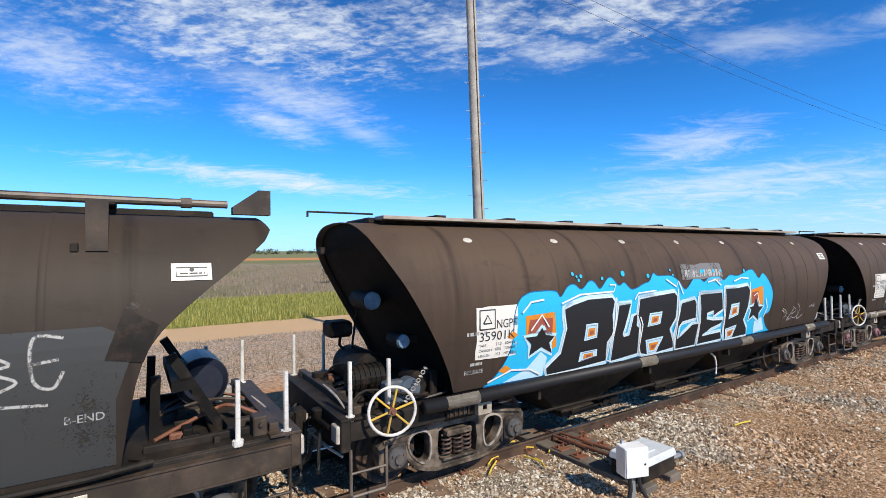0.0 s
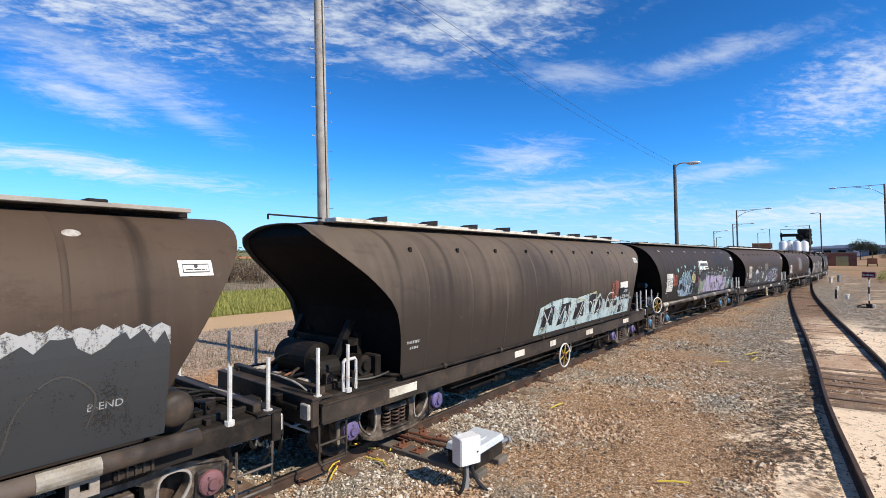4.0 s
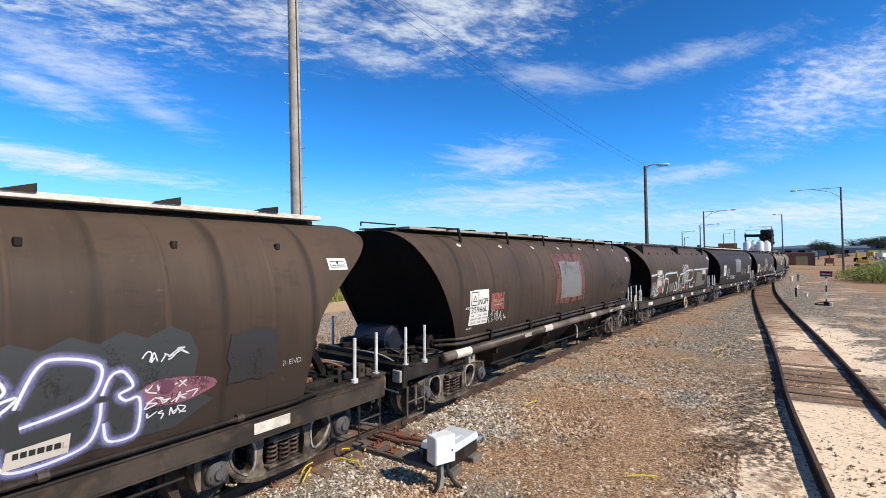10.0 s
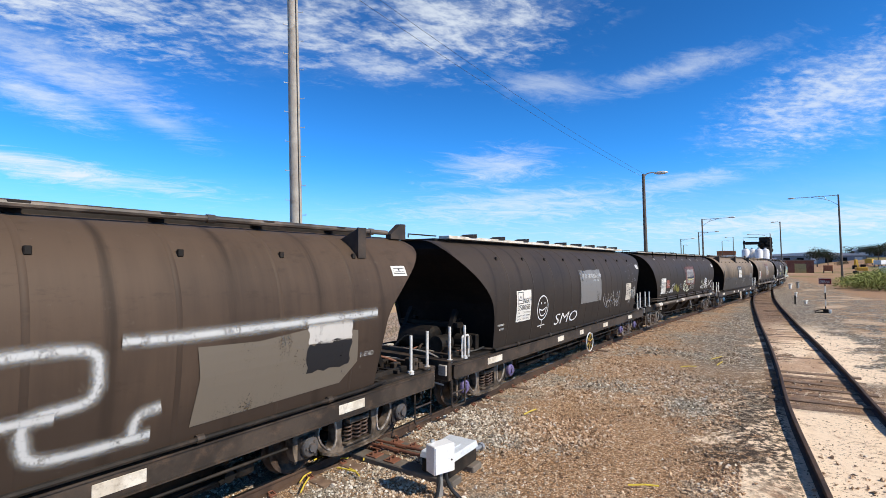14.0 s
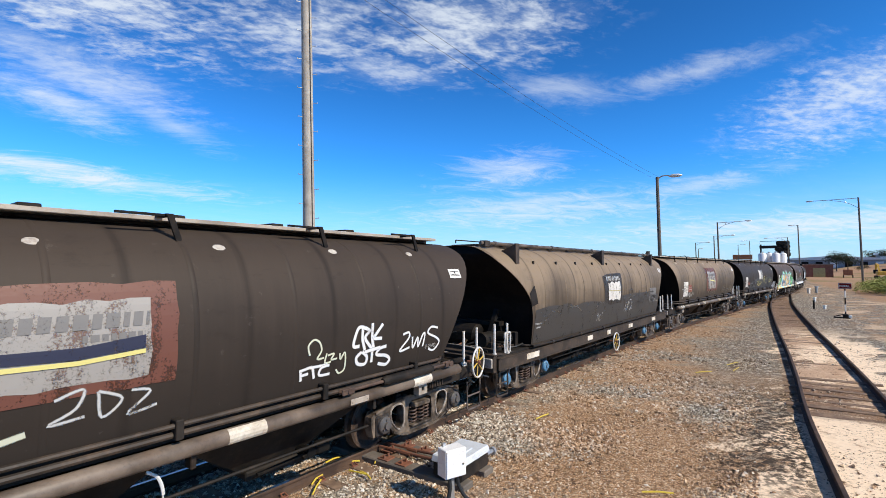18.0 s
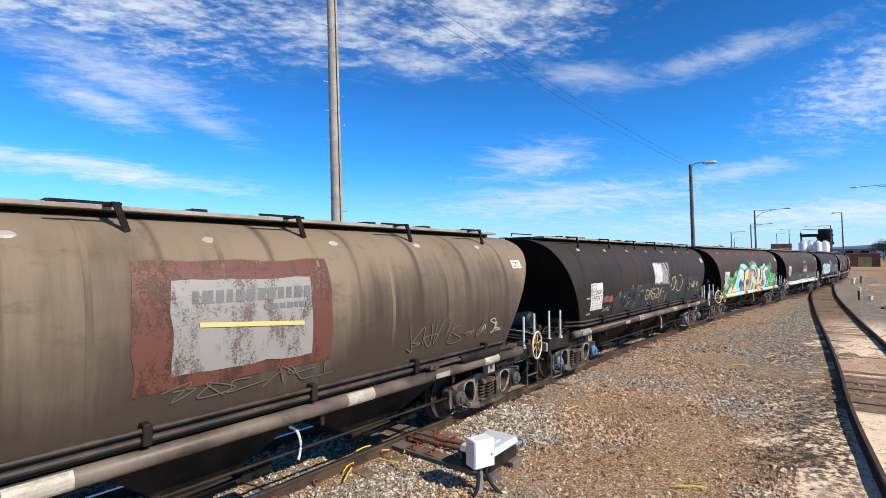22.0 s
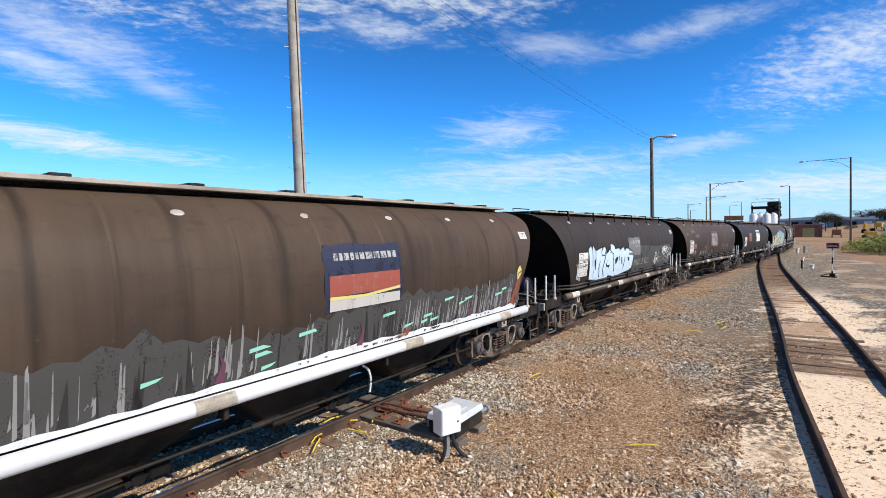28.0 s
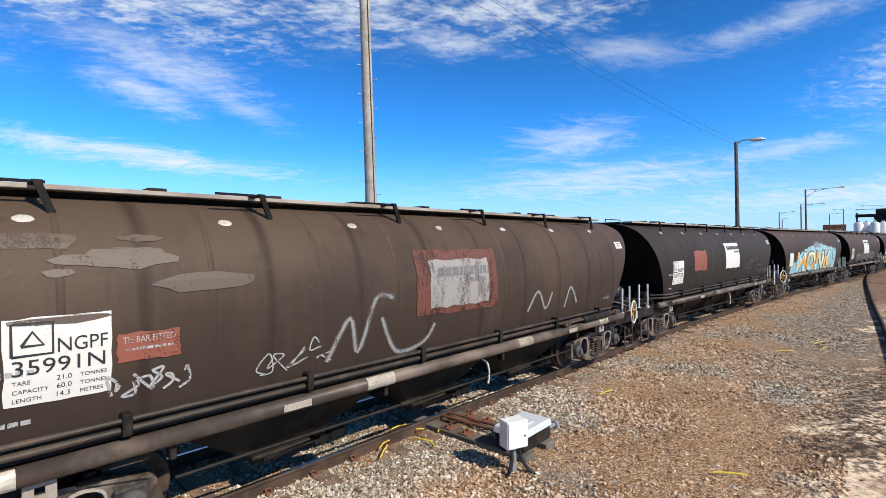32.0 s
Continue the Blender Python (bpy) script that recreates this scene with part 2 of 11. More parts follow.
def relief(t, bsdf, height, strength=0.4, distance=0.01):
    b = t.n("ShaderNodeBump", ins={"Height": height, "Strength": strength, "Distance": distance})
    t.put(bsdf.inputs["Normal"], b)


def worn(name, base, other, rough=0.6, metal=0.0, scale=2.0, dust=(0.16, 0.10, 0.065), dusty=0.35, grain=40.0, spec=0.5):
    """Painted or bare metal with stains at two sizes and dust."""
    def build(t, b):
        co = t.n("ShaderNodeTexCoord").outputs["Object"]
        big = t.noise(co, scale, 5.0, 0.6)
        fine = t.noise(co, grain, 4.0, 0.6)
        c = t.mix(t.step(big, 0.4, 0.66), base, other)
        c = t.mix(t.math("MULTIPLY", t.step(t.noise(co, scale * 2.7, 6.0, 0.65), 0.48, 0.72), dusty), c, dust)
        c = t.mix(t.math("MULTIPLY", t.step(fine, 0.5, 0.75), 0.25), c, (0.02, 0.018, 0.016))
        t.put(b.inputs["Base Color"], c)
        t.put(b.inputs["Roughness"], t.math("ADD", rough - 0.1, t.math("MULTIPLY", big, 0.25)))
        relief(t, b, fine, 0.25, 0.004)
    return material(name, base, rough, metal, spec=spec, build=build)


def body_paint(name, base, upper, stain, shine=0.5):
    """Old hopper paint: paler above, darker lower down, streaks that run down, touch-up patches."""
    def build(t, b):
        co = t.n("ShaderNodeTexCoord").outputs["Object"]
        rnd = t.n("ShaderNodeObjectInfo").outputs["Random"]
        sh = t.vec("ADD", co, t.n("ShaderNodeCombineXYZ", ins={0: t.math("MULTIPLY", rnd, 90.0), 1: 0.0, 2: 0.0}))
        sep = t.n("ShaderNodeSeparateXYZ", ins={0: co})
        streak = t.noise(t.vec("MULTIPLY", sh, (5.0, 0.5, 0.35)), 1.3, 6.0, 0.65)
        big = t.noise(sh, 0.45, 4.0, 0.55)
        fine = t.noise(sh, 28.0, 4.0, 0.65)
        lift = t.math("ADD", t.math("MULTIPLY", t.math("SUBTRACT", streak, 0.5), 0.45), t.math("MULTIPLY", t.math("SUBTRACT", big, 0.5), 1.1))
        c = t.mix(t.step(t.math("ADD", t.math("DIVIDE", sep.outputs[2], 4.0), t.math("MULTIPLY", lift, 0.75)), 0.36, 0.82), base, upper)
        rings = t.math("PINGPONG", t.math("ADD", sep.outputs[0], 0.6), 0.6)
        c = t.mix(t.math("MULTIPLY", t.step(t.math("ADD", rings, t.math("MULTIPLY", streak, 0.22)), 0.20, 0.09), 0.75), c, stain)
        c = t.mix(t.math("MULTIPLY", t.step(streak, 0.58, 0.85), 0.22), c, stain)
        scuff = t.noise(t.vec("MULTIPLY", sh, (0.8, 1.0, 2.2)), 2.4, 9.0, 0.75)
        c = t.mix(t.math("MULTIPLY", t.step(scuff, 0.54, 0.66), 0.30), c, stain)
        c = t.mix(t.math("MULTIPLY", t.step(scuff, 0.40, 0.30), 0.16), c, upper)
        c = t.mix(t.math("MULTIPLY", t.step(t.noise(sh, 7.0, 7.0, 0.72), 0.62, 0.74), 0.35), c, (0.14, 0.12, 0.105))
        t.put(b.inputs["Base Color"], c)
        t.put(b.inputs["Roughness"], t.math("ADD", shine, t.math("MULTIPLY", big, 0.18)))
        relief(t, b, t.math("ADD", fine, t.math("MULTIPLY", big, 6.0)), 0.12, 0.006)
    return material(name, base, shine, 0.0, spec=0.14, build=build)


PAINT = {
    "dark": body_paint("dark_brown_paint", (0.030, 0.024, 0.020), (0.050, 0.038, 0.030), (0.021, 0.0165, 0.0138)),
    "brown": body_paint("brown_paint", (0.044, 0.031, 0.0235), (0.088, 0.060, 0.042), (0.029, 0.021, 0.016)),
    # silver: the reflection along the upper sides is put into its pale upper colour
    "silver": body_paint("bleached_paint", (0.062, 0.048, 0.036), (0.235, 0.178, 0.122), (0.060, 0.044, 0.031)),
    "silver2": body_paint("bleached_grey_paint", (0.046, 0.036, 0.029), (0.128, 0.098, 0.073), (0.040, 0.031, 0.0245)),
}
STEEL = worn("grimy_steel", (0.010, 0.0085, 0.0072), (0.026, 0.021, 0.017), 0.65, dusty=0.16, spec=0.22)
# near black: shade on the sloping ends is put into the colour, with soot
SHADED_END = worn("sooty_end_sheet", (0.0065, 0.006, 0.0058), (0.010, 0.0088, 0.008), 0.7, dusty=0.04, spec=0.10)
FRAME = worn("frame_brown", (0.030, 0.023, 0.018), (0.060, 0.045, 0.034), 0.55, dusty=0.35, spec=0.3)
PIPE = worn("worn_pipe", (0.042, 0.033, 0.027), (0.15, 0.118, 0.094), 0.45, dusty=0.4, scale=1.4)
RUBBED = worn("rubbed_pale_edge", (0.36, 0.32, 0.28), (0.07, 0.057, 0.048), 0.42, dusty=0.25, scale=7.0)
DULLBLUE = worn("dull_blue_casing", (0.075, 0.105, 0.14), (0.045, 0.055, 0.07), 0.5, dusty=0.4)
CAST = worn("cast_sideframe", (0.036, 0.029, 0.023), (0.19, 0.150, 0.115), 0.45, dusty=0.35, scale=5.0, spec=0.35)
BOX = worn("greasy_axle_box", (0.018, 0.016, 0.0155), (0.062, 0.052, 0.048), 0.5, dusty=0.3, scale=5.0, spec=0.3)
FORK = worn("rusty_fork", (0.055, 0.033, 0.024), (0.11, 0.066, 0.046), 0.6, dusty=0.3)
RUBBEDPIPE = worn("rubbed_brown_pipe", (0.056, 0.043, 0.034), (0.19, 0.148, 0.115), 0.45, dusty=0.4, scale=1.1, spec=0.35)
GREASE = worn("greasy_black", (0.006, 0.0055, 0.005), (0.013, 0.011, 0.0095), 0.6, dusty=0.14, spec=0.16)
WHEEL = worn("wheel_steel", (0.028, 0.020, 0.016), (0.085, 0.055, 0.040), 0.6, scale=5.0, spec=0.3)
WHITE = worn("white_paint", (0.70, 0.69, 0.66), (0.55, 0.53, 0.50), 0.5, dusty=0.35)
WHITE_DIRTY = worn("grubby_white", (0.50, 0.47, 0.42), (0.34, 0.30, 0.26), 0.6, dusty=0.45, scale=5.0)
CREAM = worn("cream_reflector", (0.70, 0.65, 0.56), (0.52, 0.46, 0.37), 0.5, dusty=0.4, scale=4.0)
YELLOW = worn("yellow_paint", (0.62, 0.40, 0.06), (0.50, 0.32, 0.06), 0.5)
SPRING = worn("spring_rust", (0.050, 0.030, 0.024), (0.12, 0.078, 0.06), 0.5)
BLUECAP = worn("blue_cap", (0.10, 0.26, 0.42), (0.07, 0.18, 0.30), 0.45)
PURPLECAP = worn("purple_cap", (0.16, 0.13, 0.30), (0.11, 0.09, 0.2), 0.45)
REDCAP = worn("pink_cap", (0.24, 0.105, 0.115), (0.15, 0.07, 0.075), 0.5)
GREYCAP = worn("grey_cap", (0.045, 0.043, 0.044), (0.085, 0.08, 0.078), 0.5)
WALKWAY = worn("pale_walkway", (0.40, 0.35, 0.29), (0.24, 0.20, 0.16), 0.5, dusty=0.3, scale=1.2)
CAPBLUE = worn("pale_blue_cap", (0.17, 0.32, 0.44), (0.10, 0.19, 0.28), 0.45, dusty=0.3)
NAVY = worn("navy_tank", (0.010, 0.013, 0.026), (0.016, 0.019, 0.032), 0.4, dusty=0.1)
RUBBER = material("black_rubber", (0.012, 0.012, 0.012), 0.55)
RAILSTEEL = worn("rusty_rail", (0.046, 0.029, 0.021), (0.085, 0.052, 0.035), 0.7, dusty=0.3, dust=(0.17, 0.105, 0.065), spec=0.25)
SHINY = material("polished_railhead", (0.45, 0.43, 0.41), 0.3, 1.0)
SLEEPER = worn("old_sleeper", (0.14, 0.088, 0.058), (0.26, 0.175, 0.115), 0.85, scale=4.0, grain=22.0, dusty=0.4)
GALV = worn("galvanised", (0.45, 0.46, 0.47), (0.36, 0.37, 0.38), 0.4, 0.6, dusty=0.15)
RUSTRED = worn("rust_red", (0.20, 0.075, 0.04), (0.13, 0.055, 0.035), 0.7)
INK = material("board_ink", (0.02, 0.02, 0.022), 0.55)

# ---- the hopper wagons: x along the train, y to its far side, z over the railhead ----
HALF = 7.15         # half a wagon, coupler to coupler
PIVOT = 5.21        # middle to bogie centre
AXLE = 0.94
SHAPE = {
    "P": [(1.28, 1.14), (1.33, 1.40), (1.385, 1.72), (1.41, 2.05), (1.40, 2.35), (1.345, 2.64), (1.22, 2.92), (1.02, 3.14), (0.72, 3.29), (0.40, 3.36), (0.0, 3.38)],
    "K": [(1.28, 1.06), (1.33, 1.35), (1.385, 1.70), (1.41, 2.05), (1.40, 2.35), (1.345, 2.64), (1.22, 2.92), (1.02, 3.15), (0.74, 3.30), (0.42, 3.38), (0.0, 3.40)],
}
ENDS = {
    "P": [(1.14, 5.42), (1.4, 5.51), (1.8, 5.71), (2.15, 5.91), (2.53, 6.13), (2.8, 6.30), (3.02, 6.42), (3.2, 6.49), (3.38, 6.53)],
    "K": [(1.06, 5.33), (1.5, 5.39), (1.8, 5.44), (2.05, 5.51), (2.22, 5.61), (2.38, 5.76), (2.62, 6.03), (2.89, 6.38), (3.08, 6.60), (3.22, 6.70), (3.40, 6.64)],
}


def lerp_at(rows, v):
    for (a, x), (b, y) in zip(rows, rows[1:]):
        if v <= b:
            w = max(0.0, (v - a) / (b - a))
            return x + (y - x) * w
    return rows[-1][1]


def fine_profile(kind):
    """The half section, made smooth: rows of half width and height from the sill to the ridge."""
    pts = [Vector((0, y, z)) for y, z in SHAPE[kind]]
    return [(p.y, p.z) for p in curve_pts(pts, 3)]


PROFILE = {k: fine_profile(k) for k in SHAPE}


def side_y(kind, z):
    rows = [(zz, yy) for yy, zz in PROFILE[kind]]
    return lerp_at(rows, z)


def make_body(kind):
    """The shell: side sheets and roof, sloping end sheets set a little inside the rim, and welded bands."""
    bm = bmesh.new()
    half = PROFILE[kind]
    ring = [(-y, z) for y, z in half] + [(y, z) for y, z in half[-2::-1]]
    xs = [-1, -0.6, -0.2, 0.2, 0.6, 1]
    cols = [[bm.verts.new((s * lerp_at(ENDS[kind], z), y, z)) for y, z in ring] for s in xs]
    for a, b in zip(cols, cols[1:]):
        for j in range(len(ring) - 1):
            bm.faces.new((a[j], b[j], b[j + 1], a[j + 1]))
    m = len(half)
    for sign, col in ((-1, cols[0]), (1, cols[-1])):
        edge = [bm.verts.new(v.co) for v in col]
        mid = [bm.verts.new((v.co.x - sign * 0.02, v.co.y * 0.985, v.co.z - 0.012)) for v in col]
        inner = [bm.verts.new((v.co.x - sign * 0.10, v.co.y * 0.985, v.co.z - 0.012)) for v in col]
        for j in range(len(ring) - 1):
            bm.faces.new((edge[j], edge[j + 1], mid[j + 1], mid[j]))
            bm.faces.new((mid[j], mid[j + 1], inner[j + 1], inner[j]))
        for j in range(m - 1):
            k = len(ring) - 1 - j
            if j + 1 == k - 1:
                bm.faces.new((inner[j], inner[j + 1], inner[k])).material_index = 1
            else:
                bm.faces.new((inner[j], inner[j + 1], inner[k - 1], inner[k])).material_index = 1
    low = [bm.verts.new(c[0].co) for c in cols] + [bm.verts.new(c[-1].co) for c in cols[::-1]]
    bm.faces.new(low)
    bmesh.ops.recalc_face_normals(bm, faces=bm.faces)
    for f in bm.faces:
        f.smooth = abs(f.normal.x) < 0.1 and abs(f.normal.z) < 0.9999
    return bm


def weld_mesh(kind):
    """A welded band round the shell."""
    bm = bmesh.new()
    half = PROFILE[kind]
    ring = [(-y, z) for y, z in half] + [(y, z) for y, z in half[-2::-1]]
    w, up, prev = 0.03, 0.006, None
    for y, z in ring:
        n = 1 if y >= 0 else -1
        row = [bm.verts.new((-w, y + n * 0.0005, z)), bm.verts.new((-w * 0.5, y + n * up, z + up * 0.6)), bm.verts.new((w * 0.5, y + n * up, z + up * 0.6)), bm.verts.new((w, y + n * 0.0005, z))]
        if prev:
            for j in range(3):
                bm.faces.new((prev[j], row[j], row[j + 1], prev[j + 1])).smooth = True
        prev = row
    bmesh.ops.recalc_face_normals(bm, faces=bm.faces)
    return mesh_of("weld_band", bm, PAINT["dark"])


WELD = {k: weld_mesh(k) for k in "PK"}


def band(bm, pts, width, y0, y1):
    """A bar bent in the x, z plane, of that width, from y0 to y1."""
    pts = [Vector((p[0], 0, p[1])) for p in pts]
    L, R = [], []
    for k, p in enumerate(pts):
        d = (pts[min(k + 1, len(pts) - 1)] - pts[max(k - 1, 0)]).normalized()
        n = Vector((-d.z, 0, d.x)) * width / 2
        L.append(p + n)
        R.append(p - n)
    ring = [(v.x, v.z) for v in L] + [(v.x, v.z) for v in R[::-1]]
    a = [bm.verts.new((x, y0, z)) for x, z in ring]
    b = [bm.verts.new((x, y1, z)) for x, z in ring]
    n = len(ring)
    m = len(pts)
    for j in range(n):
        bm.faces.new((a[j], b[j], b[(j + 1) % n], a[(j + 1) % n]))
    for j in range(m - 1):
        bm.faces.new((a[j], a[j + 1], a[n - 2 - j], a[n - 1 - j]))
        bm.faces.new((b[j + 1], b[j], b[n - 1 - j], b[n - 2 - j]))


def window(side):
    """A rounded three-cornered opening, leaning towards the springs."""
    pts = [(0.44, 0.33), (0.47, 0.26), (0.54, 0.255), (0.62, 0.31), (0.70, 0.40), (0.745, 0.50), (0.735, 0.585), (0.68, 0.635), (0.58, 0.655), (0.49, 0.64), (0.44, 0.58), (0.43, 0.45)]
    for _ in range(2):
        pts = [q for a, b in zip(pts, pts[1:] + pts[:1]) for q in ((a[0] * 0.75 + b[0] * 0.25, a[1] * 0.75 + b[1] * 0.25), (a[0] * 0.25 + b[0] * 0.75, a[1] * 0.25 + b[1] * 0.75))][::2 if _ else 1]
    return [(side * x, z) for x, z in pts]


WINDOWS = [window(-1), window(1)]


def sideframe_mesh():
    """A cast truss side frame: arched top, two slanting windows, an open middle for the springs."""
    bm = bmesh.new()
    outer = [(-1.17, 0.44), (-1.17, 0.58), (-1.10, 0.645), (-0.86, 0.685), (-0.62, 0.735), (-0.40, 0.755), (0.40, 0.755), (0.62, 0.735), (0.86, 0.685), (1.10, 0.645), (1.17, 0.58), (1.17, 0.44),
             (1.13, 0.27), (1.07, 0.27), (1.07, 0.53), (0.80, 0.53), (0.78, 0.36), (0.68, 0.24), (0.52, 0.16), (0.36, 0.125), (-0.36, 0.125), (-0.52, 0.16), (-0.68, 0.24), (-0.78, 0.36), (-0.80, 0.53), (-1.07, 0.53), (-1.07, 0.27), (-1.13, 0.27)]
    middle = [(-0.29, 0.215), (0.29, 0.215), (0.32, 0.40), (0.30, 0.60), (0.22, 0.645), (-0.22, 0.645), (-0.30, 0.60), (-0.32, 0.40)]
    loops = [outer, middle] + WINDOWS
    edges = []
    for lp in loops:
        vs = [bm.verts.new((x, -0.075, z)) for x, z in lp]
        edges += [bm.edges.new((vs[j], vs[(j + 1) % len(vs)])) for j in range(len(vs))]
    bmesh.ops.triangle_fill(bm, use_beauty=True, use_dissolve=False, edges=edges)
    bmesh.ops.solidify(bm, geom=bm.faces[:], thickness=0.15)
    lo = min(v.co.y for v in bm.verts)
    for v in bm.verts:
        v.co.y = -0.075 if v.co.y - lo < 0.01 else 0.075
    # ribs along the top and foot, and ledges
    for pts in ([(-1.10, 0.635), (-0.62, 0.725), (-0.40, 0.745), (0.40, 0.745), (0.62, 0.725), (1.10, 0.635)], [(-0.70, 0.25), (-0.52, 0.17), (-0.36, 0.135), (0.36, 0.135), (0.52, 0.17), (0.70, 0.25)]):
        band(bm, pts, 0.035, -0.11, -0.07)
    bmesh.ops.recalc_face_normals(bm, faces=bm.faces)
    return mesh_of("sideframe", bm, CAST)


def rim_mesh(outline, r=0.016):
    """A rubbed bright edge round a window of the side frame."""
    bm = bmesh.new()
    cx, cz = sum(x for x, z in outline) / len(outline), sum(z for x, z in outline) / len(outline)
    rings = []
    for x, z in outline:
        d = Vector((x - cx, 0, z - cz)).normalized()
        rings.append([bm.verts.new((x + d.x * e, y, z + d.z * e)) for e, y in ((-0.006, -0.074), (0.0, -0.092), (r * 1.5, -0.092), (r * 1.8, -0.074))])
    for j in range(len(rings)):
        a, b = rings[j], rings[(j + 1) % len(rings)]
        for q in range(3):
            bm.faces.new((a[q], a[q + 1], b[q + 1], b[q]))
    bmesh.ops.recalc_face_normals(bm, faces=bm.faces)
    return mesh_of("window_rim", bm, RUBBED)


def spring_mesh():
    bm = bmesh.new()
    for dx, dy in ((-0.16, -0.02), (0.0, -0.05), (0.16, -0.02), (-0.1, 0.12), (0.1, 0.12)):
        turns, n = 4.5, 54
        tube(bm, [(dx + 0.062 * math.cos(2 * math.pi * turns * j / n), dy + 0.062 * math.sin(2 * math.pi * turns * j / n), 0.26 + 0.26 * j / n) for j in range(n + 1)], 0.015, 5)
    return mesh_of("spring_nest", bm, SPRING, smooth=True)


def lathe(bm, rows, y_axis=True, n=28):
    rings = []
    for r, y in rows:
        rings.append([bm.verts.new((r * math.cos(2 * math.pi * j / n), y, r * math.sin(2 * math.pi * j / n))) for j in range(n)])
    for a, b in zip(rings, rings[1:]):
        for j in range(n):
            bm.faces.new((a[j], a[(j + 1) % n], b[(j + 1) % n], b[j]))


def wheelset_mesh():
    bm = bmesh.new()
    for s in (-1, 1):
        lathe(bm, [(0.07, s * 0.84), (0.13, s * 0.84), (0.14, s * 0.79), (0.30, s * 0.755), (0.37, s * 0.80), (0.415, s * 0.80), (0.42, s * 0.72), (0.445, s * 0.69), (0.445, s * 0.67), (0.37, s * 0.67), (0.30, s * 0.71), (0.12, s * 0.70)])
    rod(bm, (0, -1.0, 0), (0, 1.0, 0), 0.075, 12)
    bmesh.ops.recalc_face_normals(bm, faces=bm.faces)
    return mesh_of("wheelset", bm, WHEEL, smooth=False)


def axlebox_mesh():
    bm = bmesh.new()
    box(bm, -0.15, 0.15, -0.10, 0.10, -0.17, 0.15, bevel=0.025)
    box(bm, -0.19, -0.15, -0.06, 0.06, -0.2, 0.1, bevel=0.01)
    box(bm, 0.15, 0.19, -0.06, 0.06, -0.2, 0.1, bevel=0.01)
    return mesh_of("axle_box", bm, BOX)


def cap_mesh(mat):
    bm = bmesh.new()
    lathe(bm, [(0.135, 0.0), (0.135, -0.05), (0.12, -0.07), (0.06, -0.085), (0.055, -0.115), (0.0, -0.115)], n=20)
    for j in range(3):
        a = 2 * math.pi * j / 3 + 0.5
        rod(bm, (0.085 * math.cos(a), -0.07, 0.085 * math.sin(a)), (0.085 * math.cos(a), -0.095, 0.085 * math.sin(a)), 0.016, 6)
    bmesh.ops.recalc_face_normals(bm, faces=bm.faces)
    return mesh_of("bearing_cap", bm, mat)


def handwheel_mesh():
    """A brake wheel facing -y."""
    rim = bmesh.new()
    torus(rim, (0, 0, 0), (0, 1, 0), 0.275, 0.019)
    bm = bmesh.new()
    for j in range(6):
        a = math.pi * j / 3 + 0.3
        rod(bm, (0, 0.01, 0), (0.27 * math.cos(a), 0, 0.27 * math.sin(a)), 0.013, 6)
    hub = bmesh.new()
    rod(hub, (0, -0.03, 0), (0, 0.05, 0), 0.045, 14)
    rod(hub, (0, -0.045, 0), (0, 0.22, 0), 0.02, 8)
    return mesh_of("rim", rim, WHITE, smooth=True), mesh_of("spoke", bm, YELLOW), mesh_of("hub", hub, RUSTRED)


RIMS = [rim_mesh(o) for o in WINDOWS]
SIDEFRAME, SPRINGS, WHEELSET, AXLEBOX = sideframe_mesh(), spring_mesh(), wheelset_mesh(), axlebox_mesh()
CAPS = {"grey": cap_mesh(GREYCAP), "blue": cap_mesh(BLUECAP), "purple": cap_mesh(PURPLECAP), "pink": cap_mesh(REDCAP)}
RIM, SPOKES, HUB = handwheel_mesh()


def rig_wheel(parent, x, y, z, turn=0.0):
    w = part("handbrake_wheel", RIM, None, parent, "white brake wheel with yellow spokes")
    w.matrix_basis = pose(x, y, z, 0, 0, turn)
    part("spoke", SPOKES, None, w, "yellow spokes")
    part("hub", HUB, None, w)
    return w


